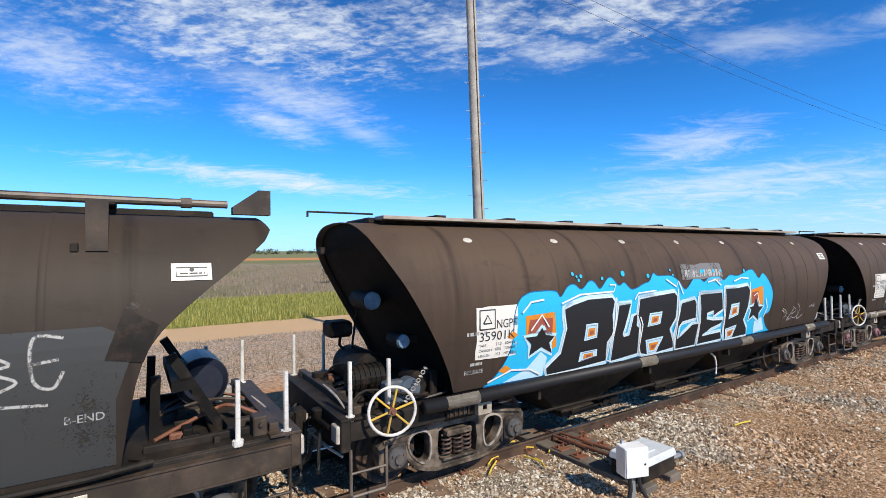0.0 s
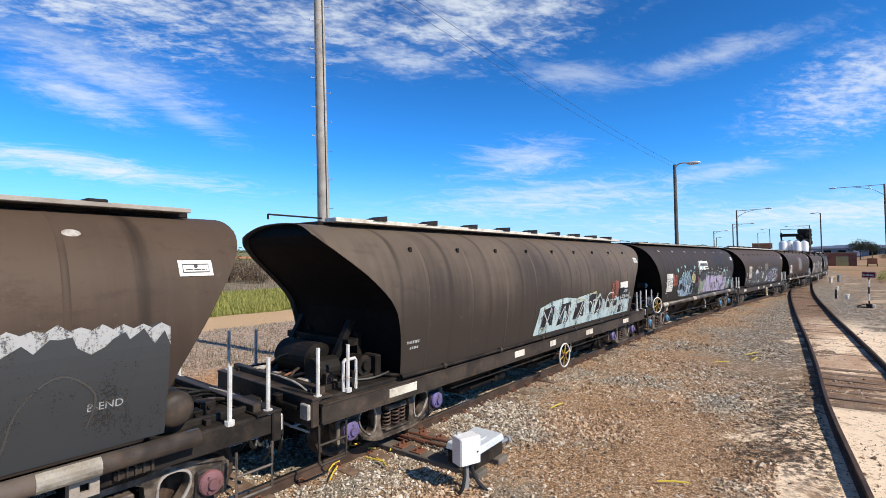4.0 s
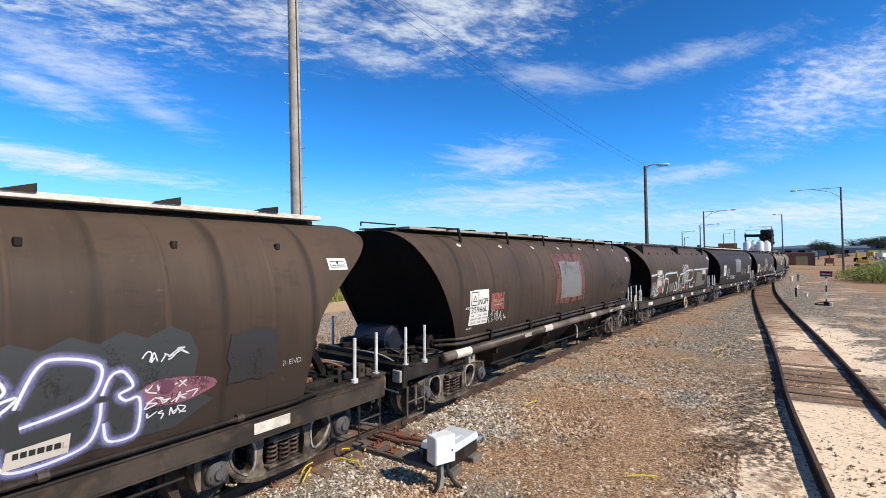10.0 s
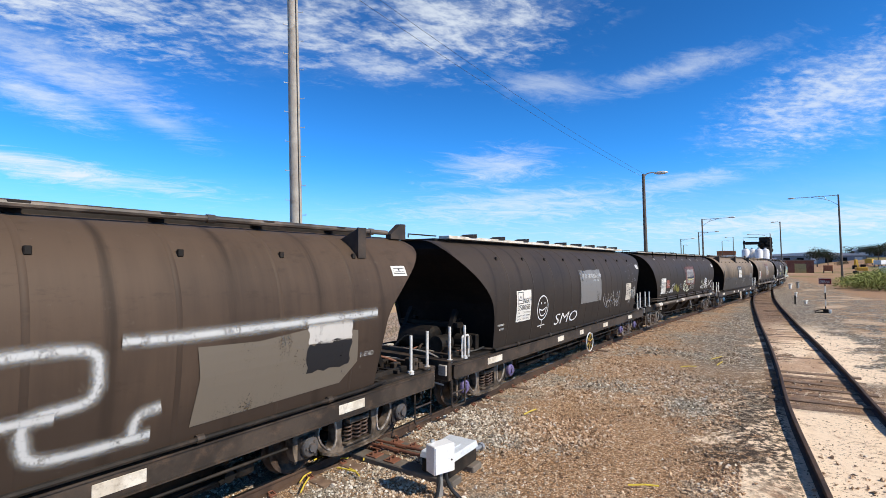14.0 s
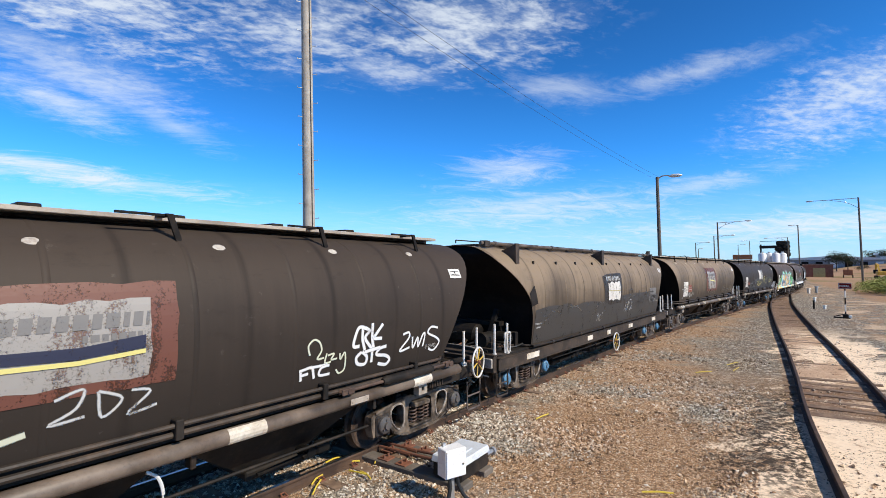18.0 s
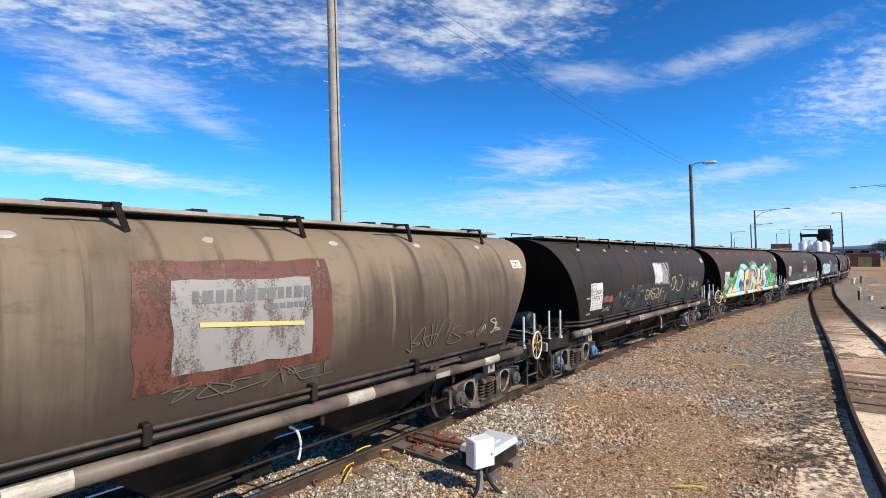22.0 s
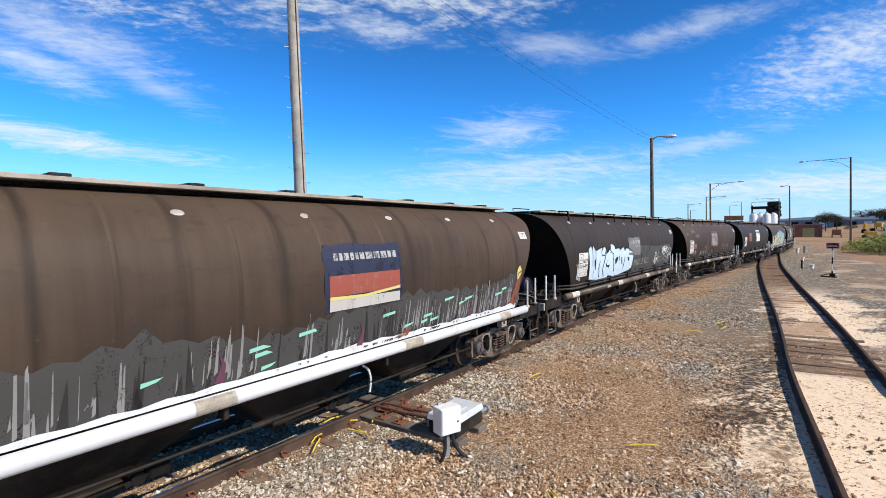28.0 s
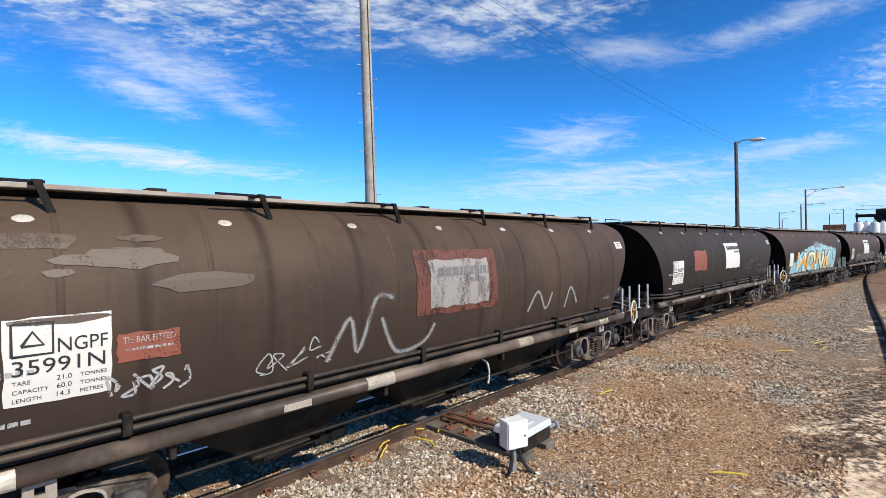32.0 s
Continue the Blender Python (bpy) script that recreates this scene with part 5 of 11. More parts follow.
def sleepers(parent, pts, gap, z, lo, hi):
    run, k = 0.0, 0
    for a, b in zip(pts, pts[1:]):
        run += (b - a).length
        if run >= gap:
            run -= gap
            k += 1
            if not (lo <= k <= hi):
                continue
            d = (b - a)
            r = random.Random(k * 7 + int(z * 100))
            if parent is siding:
                al = (a.x - 10.5) * 0.797 + (a.y - 6.05) * 0.604
                deep = -0.06 if al < 0.3 else 0.018 if al < 5.2 else -0.012 if al < 12 else -0.004
            else:
                deep = 0.0
            ob = part("sleeper", (STUBS if parent is siding and al > 4.6 else MIDS if parent is siding else PLANKS)[k % 5], None, parent)
            ob.matrix_basis = pose(a.x, a.y, z + deep + r.uniform(-0.015, 0.012), 0, r.uniform(-1, 1), math.degrees(math.atan2(d.y, d.x)) + 90 + r.uniform(-2, 2))


sleepers(main_track, [Vector(track(s)[:2]) for s in [-30 + k * 0.05 for k in range(2600)]], 0.62, RAIL - 0.150, 0, 190)
sleepers(siding, spline(SIDE, 0.05), 0.66, RAIL - 0.152, 0, 200)

# ---- paint and boards on the wagons ----
def spray(name, colour, wear=0.25, under=None, scale=3.0, soft=0.3):
    """Sprayed paint with fine speckle and misty edges, rubbed thin in places; under: an undercoat that shows instead of the wagon."""
    def build(t, b):
        co = t.n("ShaderNodeTexCoord").outputs["Object"]
        st = t.noise(t.vec("MULTIPLY", co, (1.0, 1.0, 0.45)), scale, 8.0, 0.7)
        sp = t.noise(co, 45.0, 4.0, 0.7)
        m = t.math("MULTIPLY", t.step(t.math("ADD", st, t.math("MULTIPLY", t.math("SUBTRACT", sp, 0.5), 0.5)), 0.64 - 0.24 * wear, 0.76 - 0.20 * wear), min(0.9, 0.2 + wear * 0.9))
        paint = t.mix(t.math("MULTIPLY", st, 0.4), colour, tuple(v * 0.66 for v in colour))
        thin = t.n("ShaderNodeAttribute", attribute_name="thin").outputs["Fac"]
        cover = t.step(t.math("ADD", thin, t.math("MULTIPLY", t.math("SUBTRACT", sp, 0.5), 0.6 * soft)), 1.0, 1.0 - soft)
        if under is None:
            cover = t.math("MULTIPLY", cover, t.math("SUBTRACT", 1.0, m))
        else:
            paint = t.mix(m, paint, under)
        t.put(b.inputs["Base Color"], paint)
        t.put(b.inputs["Alpha"], cover)
        t.put(b.inputs["Roughness"], t.math("ADD", 0.42, t.math("MULTIPLY", sp, 0.25)))
    return material(name, colour, 0.5, spec=0.35, build=build)


def camo(name, stops, scale):
    """Letters filled with clouds of several colours."""
    def build(t, b):
        co = t.n("ShaderNodeTexCoord").outputs["Object"]
        vo = t.n("ShaderNodeTexVoronoi", ins={"Vector": t.vec("ADD", co, t.vec("MULTIPLY", t.n("ShaderNodeTexNoise", ins={"Vector": co, "Scale": 4.0}).outputs["Color"], (0.12, 0.12, 0.12))), "Scale": scale})
        h = t.n("ShaderNodeSeparateColor", ins={0: vo.outputs["Color"]})
        t.put(b.inputs["Base Color"], t.ramp(h.outputs[0], stops, "CONSTANT"))
    return material(name, stops[0][1], 0.42, build=build)


S_BLACK = spray("spray_black", (0.012, 0.012, 0.014), 0.05)
S_WHITE = spray("spray_white", (0.70, 0.71, 0.72), 0.15, soft=0.5)
S_FADED = spray("faded_white", (0.40, 0.40, 0.39), 0.7, scale=9.0, soft=0.6)
S_SLATE = spray("slate_paintout", (0.042, 0.044, 0.045), 0.3, scale=2.2)
S_CHALK = spray("chalk_white", (0.50, 0.51, 0.51), 0.5, scale=5.0, soft=0.8)
S_DARKOUT = spray("dark_paintout", (0.026, 0.0215, 0.0175), 0.8, scale=4.0)
S_MIST = spray("misty_white", (0.27, 0.265, 0.255), 0.5, scale=3.0, soft=1.0)
S_PALE = spray("pale_blue_fill", (0.24, 0.32, 0.40), 0.5, scale=2.0)
S_PANEL = spray("panel_white", (0.50, 0.48, 0.45), 0.5, under=(0.11, 0.10, 0.095), scale=6.0)
S_OLDRED = spray("old_panel_red", (0.135, 0.052, 0.036), 0.6, scale=4.0)
S_RUBBEDOUT = spray("rubbed_out_panel", (0.30, 0.285, 0.265), 0.6, scale=3.5)
S_RAIN = spray("grey_drips", (0.26, 0.255, 0.25), 0.35, scale=8.0)
S_SMEAR = spray("smeared_black", (0.034, 0.028, 0.023), 0.6, scale=5.0)
S_NIGHTY = spray("thin_night", (0.030, 0.031, 0.035), 0.45, scale=2.0)
S_TORN = spray("torn_white", (0.62, 0.60, 0.56), 0.5, scale=5.0)
S_FADEDARK = spray("ghost_line", (0.095, 0.085, 0.076), 0.5, soft=0.9)
S_WORN = spray("rubbed_grey", (0.30, 0.29, 0.27), 0.75, scale=6.0)
S_NIGHT = spray("night_blue_panel", (0.022, 0.026, 0.055), 0.4, scale=7.0)
S_DUSK = spray("dusk_red", (0.30, 0.075, 0.05), 0.4, under=(0.3, 0.2, 0.16), scale=7.0)
S_PLUM = spray("faded_plum", (0.13, 0.05, 0.085), 0.3)
S_PLUM2 = spray("dull_mauve", (0.19, 0.13, 0.19), 0.5)
S_MOSS = spray("faded_moss", (0.22, 0.27, 0.20), 0.5)
S_BUBBLE = spray("bubble_white_blue", (0.55, 0.69, 0.80), 0.08)
S_THIN = spray("thin_grey", (0.062, 0.060, 0.057), 0.4, scale=3.0, soft=0.7)
S_ICE = spray("spray_ice_blue", (0.46, 0.68, 0.80), 0.08)
S_PALEICE = spray("old_pale_aqua", (0.42, 0.52, 0.52), 0.6, scale=4.0)
S_BLACK2 = spray("rubbed_black", (0.014, 0.014, 0.016), 0.45, scale=5.0)
S_CYAN = spray("spray_cyan", (0.02, 0.42, 0.72), 0.06)
S_DEEP = spray("spray_deep_blue", (0.01, 0.10, 0.26), 0.06)
S_ORANGE = spray("spray_orange", (0.62, 0.22, 0.02), 0.1)
S_RUSTY = spray("faded_red", (0.24, 0.075, 0.045), 0.55)
S_REDSIGN = spray("sign_red", (0.26, 0.085, 0.055), 0.35)
S_GOLD = spray("pale_gold", (0.42, 0.38, 0.20), 0.45)
S_CREAM = spray("cream_letters", (0.44, 0.41, 0.28), 0.42, soft=0.4)
S_BEIGE = spray("beige_paintout", (0.140, 0.118, 0.093), 0.25)
S_SOOT = spray("soot_paintout", (0.030, 0.029, 0.029), 0.3)
S_GHOST = spray("dull_paintout", (0.052, 0.047, 0.043), 0.3)
S_FLAKE = spray("flaked_primer", (0.105, 0.078, 0.058), 0.4)
S_CREAMY = spray("pale_cream", (0.56, 0.58, 0.46), 0.2, soft=0.5)
S_HAZE = spray("yellow_green_haze", (0.16, 0.15, 0.03), 0.75, scale=4.0)
S_YELLOW = spray("spray_lemon", (0.62, 0.56, 0.20), 0.2)
S_GREEN = spray("spray_green", (0.05, 0.30, 0.10), 0.12)
S_MINT = spray("spray_mint", (0.30, 0.66, 0.52), 0.15)
S_LILAC = spray("faded_lilac", (0.36, 0.31, 0.43), 0.55)
S_VIOLET = spray("misty_violet", (0.24, 0.24, 0.46), 0.45, scale=4.0, soft=1.0)
S_AQUA = spray("faded_aqua", (0.30, 0.50, 0.53), 0.55)
S_ROSE = spray("misty_rose", (0.24, 0.10, 0.13), 0.6)
S_GREY = spray("grey_patch", (0.17, 0.165, 0.16), 0.4)
S_BOARD = spray("board_face", (0.70, 0.68, 0.63), 0.12, under=(0.25, 0.20, 0.15))
S_OLDBOARD = spray("old_board_face", (0.58, 0.53, 0.45), 0.3, under=(0.22, 0.17, 0.13))


def clouded(name):
    """Golden letters with clouds of orange, sky blue, lilac and plum bubbles."""
    def build(t, b):
        co = t.n("ShaderNodeTexCoord").outputs["Object"]
        bub = t.n("ShaderNodeTexVoronoi", ins={"Vector": co, "Scale": 5.5}).outputs["Distance"]
        bub2 = t.n("ShaderNodeTexVoronoi", ins={"Vector": co, "Scale": 9.0}).outputs["Distance"]
        edge = t.math("MULTIPLY", t.math("SUBTRACT", 0.45, bub), 0.30)
        base = t.mix(t.step(t.noise(co, 0.9, 1.0, 0.4), 0.60, 0.62), (0.84, 0.64, 0.28), (0.76, 0.44, 0.10))
        for seed, lo, col, col2 in ((3.7, 0.53, (0.24, 0.66, 0.84), (0.56, 0.84, 0.90)), (11.3, 0.70, (0.14, 0.035, 0.12), (0.46, 0.34, 0.62))):
            zone = t.noise(t.vec("ADD", co, (seed, seed * 0.7, seed * 1.3)), 1.15, 1.0, 0.4)
            m = t.step(t.math("ADD", zone, edge), lo, lo + 0.008)
            base = t.mix(m, base, t.mix(t.step(bub2, 0.42, 0.44), col2, col))
        t.put(b.inputs["Base Color"], base)
    return material(name, (0.7, 0.5, 0.2), 0.42, build=build)


S_CAMO = clouded("clouded_fill")
S_ORANGE2 = camo("amber_fill", [(0.0, (0.70, 0.30, 0.02)), (0.55, (0.66, 0.26, 0.02)), (0.85, (0.74, 0.42, 0.06))], 2.5)
S_PLUMS = camo("plum_fill", [(0.0, (0.12, 0.03, 0.11)), (0.45, (0.40, 0.30, 0.58)), (0.62, (0.13, 0.035, 0.12)), (0.85, (0.52, 0.42, 0.66))], 6.0)
S_BUSH = camo("leaf_fill", [(0.0, (0.05, 0.26, 0.08)), (0.4, (0.12, 0.42, 0.14)), (0.7, (0.30, 0.66, 0.52)), (0.88, (0.45, 0.55, 0.12))], 4.0)
S_MONK = camo("orange_fill", [(0.0, (0.72, 0.34, 0.06)), (0.45, (0.76, 0.62, 0.30)), (0.75, (0.30, 0.62, 0.72)), (0.9, (0.75, 0.75, 0.7))], 2.6)


def closed(pts, m=5):
    """A smooth closed outline through pts."""
    n, out = len(pts), []
    for k in range(n):
        p = [Vector(pts[(k + j) % n]) for j in (-1, 0, 1, 2)]
        for j in range(m):
            t = j / m
            out.append(tuple(0.5 * (2 * p[1] + (p[2] - p[0]) * t + (2 * p[0] - 5 * p[1] + 4 * p[2] - p[3]) * t * t + (3 * p[1] - p[0] - 3 * p[2] + p[3]) * t ** 3)))
    return out


class Flat:
    """Flat shapes in x and z that are then laid on a wagon's side."""

    def __init__(self):
        self.bm = bmesh.new()
        self.thin = self.bm.verts.layers.float.new("thin")

    def poly(self, pts):
        f = self.bm.faces.new([self.bm.verts.new((x, 0, z)) for x, z in pts])
        f.normal_update()
        bmesh.ops.triangulate(self.bm, faces=[f], ngon_method="EAR_CLIP")
        return self

    def rect(self, x0, z0, x1, z1):
        return self.poly([(x0, z0), (x1, z0), (x1, z1), (x0, z1)])

    def ragged(self, x0, z0, x1, z1, seed=1, r=0.02):
        g = random.Random(seed)
        pts = [(x0 + (x1 - x0) * j / 8, z0 + g.uniform(-r, r)) for j in range(8)] + [(x1 + g.uniform(-r, r), z0 + (z1 - z0) * j / 6) for j in range(6)]
        pts += [(x1 - (x1 - x0) * j / 8, z1 + g.uniform(-r, r)) for j in range(8)] + [(x0 + g.uniform(-r, r), z1 - (z1 - z0) * j / 6) for j in range(6)]
        return self.poly(pts)

    def blob(self, pts, m=5):
        return self.poly(closed(pts, m))

    def disc(self, x, z, r, n=18):
        return self.poly([(x + r * math.cos(2 * math.pi * j / n), z + r * math.sin(2 * math.pi * j / n)) for j in range(n)])

    def ring(self, x, z, r, w, n=22):
        pts = [(x + r * math.cos(2 * math.pi * j / n), z + r * math.sin(2 * math.pi * j / n)) for j in range(n + 1)]
        return self.stroke(pts, w, False)

    def star(self, x, z, r, turn=0.0):
        return self.poly([(x + (r if j % 2 == 0 else r * 0.42) * math.cos(turn + math.pi * j / 5), z + (r if j % 2 == 0 else r * 0.42) * math.sin(turn + math.pi * j / 5)) for j in range(10)])

    def stroke(self, pts, w, smooth=True):
        p = [Vector((x, 0, z)) for x, z in pts]
        if smooth:
            p = curve_pts(p, 5)
        rows = []
        for k, q in enumerate(p):
            d = (p[min(k + 1, len(p) - 1)] - p[max(k - 1, 0)])
            d = d.normalized() if d.length else Vector((1, 0, 0))
            n = Vector((-d.z, 0, d.x)) * w * 0.58
            row = [self.bm.verts.new(q + n), self.bm.verts.new(q), self.bm.verts.new(q - n)]
            row[0][self.thin] = row[2][self.thin] = 1.0
            rows.append(row)
        for a, b in zip(rows, rows[1:]):
            self.bm.faces.new((a[0], b[0], b[1], a[1]))
            self.bm.faces.new((a[1], b[1], b[2], a[2]))
        return self

    def text(self, body, x, z, h, width=None, fat=0.0, lean=0.0, gap=1.0):
        """Words with their foot at z, their left edge at x, of that height and, if given, width."""
        cu = bpy.data.curves.new("words", "FONT")
        cu.body, cu.resolution_u, cu.offset, cu.shear, cu.space_character = body, 3, fat, lean, gap
        ob = bpy.data.objects.new("words", cu)
        me = bpy.data.meshes.new_from_object(ob)
        co = np.empty(len(me.vertices) * 3)
        me.vertices.foreach_get("co", co)
        co = co.reshape(-1, 3)
        lo, hi = co.min(0), co.max(0)
        k = h / 0.72
        kx = k if width is None else width / (hi[0] - lo[0])
        vs = [self.bm.verts.new((x + (p[0] - lo[0]) * kx, 0, z + p[1] * k)) for p in co]
        for f in me.polygons:
            try:
                self.bm.faces.new([vs[j] for j in f.vertices])
            except ValueError:
                pass
        bpy.data.meshes.remove(me)
        bpy.data.objects.remove(ob)
        bpy.data.curves.remove(cu)
        return self

    def scrawl(self, x0, z0, x1, z1, n, w, seed):
        """Looping pen strokes that fill a box."""
        g = random.Random(seed)
        for k in range(n):
            cx = x0 + (x1 - x0) * (k + 0.5) / n
            rx, rz = (x1 - x0) / n * 0.75, (z1 - z0) * 0.5
            pts = [(cx + g.uniform(-rx, rx), (z0 + z1) / 2 + g.uniform(-rz, rz)) for _ in range(5)]
            self.stroke(pts, w)
        return self


def lay_on(wagon, kind, flat, mat, layer=0, name="graffiti", label="", parent=None):
    """Lays flat shapes on the near side sheet; shapes that stand apart become parts of their own."""
    bm = flat.bm
    if name in ("graffiti_fill", "graffiti_outline", "letter_outline", "letter_fill", "paint_patch", "graffiti_edge", "repaint_patch", "graffiti_tag", "paint_spot", "graffiti_highlight", "graffiti_star", "graffiti_shade", "letter", "symbol", "graffiti_hole"):
        groups, seen = [], set()
        for f in bm.faces:
            if f in seen:
                continue
            todo, grp = [f], []
            seen.add(f)
            while todo:
                q = todo.pop()
                grp.append(q)
                for v in q.verts:
                    for o in v.link_faces:
                        if o not in seen:
                            seen.add(o)
                            todo.append(o)
            groups.append(grp)
        if 1 < len(groups) <= 26:
            first = None
            for j, grp in enumerate(groups):
                one = Flat()
                at_ = {}
                for f in grp:
                    for v in f.verts:
                        if v not in at_:
                            at_[v] = one.bm.verts.new(v.co)
                            at_[v][one.thin] = v[flat.thin]
                    one.bm.faces.new([at_[v] for v in f.verts])
                ob = lay_on(wagon, kind, one, mat, layer + 0.12 * (j % 7), name, label if first is None else "", parent)
                first = first or ob
            bm.free()
            return first
    for z in np.arange(1.1, 3.35, 0.12):
        geom = bm.verts[:] + bm.edges[:] + bm.faces[:]
        bmesh.ops.bisect_plane(bm, geom=geom, plane_co=(0, 0, z), plane_no=(0, 0, 1))
    off = 0.009 + 0.0035 * layer
    for v in bm.verts:
        v.co.y = -side_y(kind, max(v.co.z, SHAPE[kind][0][1])) - off
    bmesh.ops.recalc_face_normals(bm, faces=bm.faces)
    for f in bm.faces:
        if f.normal.y > 0:
            f.normal_flip()
    return part(name, bm, mat, parent or wagon, label)


def bars(flat, x0, x1, z, h, seed, gap=0.012, size=0.05):
    g = random.Random(seed)
    x = x0
    while x < x1:
        w = g.uniform(size * 0.5, size * 1.4)
        flat.rect(x, z, min(x + w, x1), z + h)
        x += w + gap
    return flat


def number_board(w, kind, number, x0=-5.13, z0=1.53, wd=0.70, ht=0.69, face=None, cls=None, shape="triangle", rows=None):
    face = face or S_BOARD
    b = lay_on(w, kind, Flat().ragged(x0, z0, x0 + wd, z0 + ht, len(number) * 7 + int(abs(x0) * 10), 0.008), face, 0, "number_board", "white number board with black lettering")
    s = wd * 0.36
    fx, fz = x0 + 0.05, z0 + ht - 0.04 - s
    cx, cz, r = fx + s / 2, fz + s * 0.46, s * 0.27
    if shape == "triangle":
        p = [(cx - r, cz - r * 0.6), (cx + r, cz - r * 0.6), (cx, cz + r * 1.0), (cx - r, cz - r * 0.6)]
    else:
        p = [(cx - r, cz), (cx, cz - r), (cx + r, cz), (cx, cz + r), (cx - r, cz)]
    f = Flat().stroke([(fx, fz), (fx + s, fz), (fx + s, fz + s), (fx, fz + s), (fx, fz), (fx + s * 0.1, fz)], 0.018, False).stroke(p, 0.02, False)
    lay_on(w, kind, f, INK, 1, "symbol", parent=b)
    f = Flat().text(cls or ("NGPF" if kind == "P" else "NGKF"), x0 + 0.05 + s + 0.03, fz + 0.0, 0.12, wd - s - 0.11)
    f.text(number, x0 + 0.05, fz - 0.155, 0.125, wd - 0.10)
    lay_on(w, kind, f, INK, 1, "letter", parent=b)
    rows = rows or (("TARE", "21.0", "TONNES"), ("CAPACITY", "60.0", "TONNES"), ("LENGTH", "14.3", "METRES"))
    dz = (fz - 0.17 - z0) / (len(rows) + 0.3)
    f = Flat()
    for k, (a, n, c) in enumerate(rows):
        z = fz - 0.17 - dz * (k + 0.85)
        h = min(0.05, dz * 0.62)
        f.text(a, x0 + 0.05, z, h * 0.8)
        f.text(n, x0 + wd * 0.46, z, h)
        f.text(c, x0 + wd * 0.68, z, h * 0.8)
    tagged(lay_on(w, kind, f, INK, 1, "small_print", parent=b), kind="stuff")
    return b


def red_sign(w, kind, x0=-4.33, z0=1.76, wd=0.54, ht=0.36):
    b = lay_on(w, kind, Flat().ragged(x0, z0, x0 + wd, z0 + ht, 5, 0.01), S_REDSIGN, 0, "warning_sign", "faded red warning sign")
    f = Flat().text("TIE BAR FITTED", x0 + 0.04, z0 + 0.17, 0.06, wd - 0.08)
    bars(f, x0 + 0.06, x0 + wd - 0.06, z0 + 0.10, 0.025, 3)
    tagged(lay_on(w, kind, f, S_FADED, 1, "small_print", parent=b), kind="stuff")


def operator_panel(w, kind, style, x0=-0.88, z0=1.80, wd=1.92, ht=1.0, seed=1):
    """The operator's panel: a faded border, a pale worn middle with bars for its words."""
    b = None
    if style in ("red", "orange"):
        b = lay_on(w, kind, Flat().ragged(x0, z0, x0 + wd, z0 + ht, seed, 0.02), S_OLDRED, 0, "operator_panel", "faded red operator panel with a worn pale middle")
        x0, z0, wd, ht = x0 + wd * 0.15, z0 + ht * 0.10, wd * 0.72, ht * 0.74
    mid = lay_on(w, kind, Flat().ragged(x0, z0, x0 + wd, z0 + ht, seed + 1, 0.02), {"white": S_BOARD, "worn": S_PANEL, "grey": S_GREY, "red": S_RUBBEDOUT, "orange": S_GREY}[style], 1, "panel_face", parent=b or w, label="" if b else "pale worn operator panel")
    ink = S_SOOT if style == "white" else S_FADED if style == "grey" else S_GREY
    f = bars(Flat(), x0 + 0.1, x0 + wd - 0.08, z0 + ht - 0.24, 0.13, seed, 0.03, 0.10)
    for v in f.bm.verts:
        v.co.x += (v.co.z - z0) * 0.12
    lay_on(w, kind, f, ink, 2, "letter", parent=b or mid)
    lay_on(w, kind, bars(Flat(), x0 + wd * 0.6, x0 + wd - 0.08, z0 + ht - 0.35, 0.06, seed + 2, 0.02, 0.06), ink, 2, "letter", parent=b or mid)
    return b or mid


def tag(w, kind, strokes, mat, width, label="", layer=1):
    f = Flat()
    for s in strokes:
        f.stroke(s, width)
    return lay_on(w, kind, f, mat, layer, "graffiti_tag", label or "hand-sprayed tag")


def words(w, kind, body, x, z, h, mat, width=None, fat=0.0, lean=0.0, layer=1, label="", name="graffiti_tag"):
    return lay_on(w, kind, Flat().text(body, x, z, h, width, fat, lean), mat, layer, name, label)


def wavy(x0, x1, zs, low, seed, bump=0.07, m=26):
    """An outline with a bubbly top through the heights zs and a plain foot at low."""
    g = random.Random(seed)
    top = []
    for j in range(m + 1):
        t = j / m
        q = t * (len(zs) - 1)
        k = min(int(q), len(zs) - 2)
        top.append((x0 + (x1 - x0) * t, zs[k] + (zs[k + 1] - zs[k]) * (q - k) + (bump if j % 2 else 0) * g.uniform(0.3, 1.2)))
    return [(x0, low)] + top + [(x1, low)]


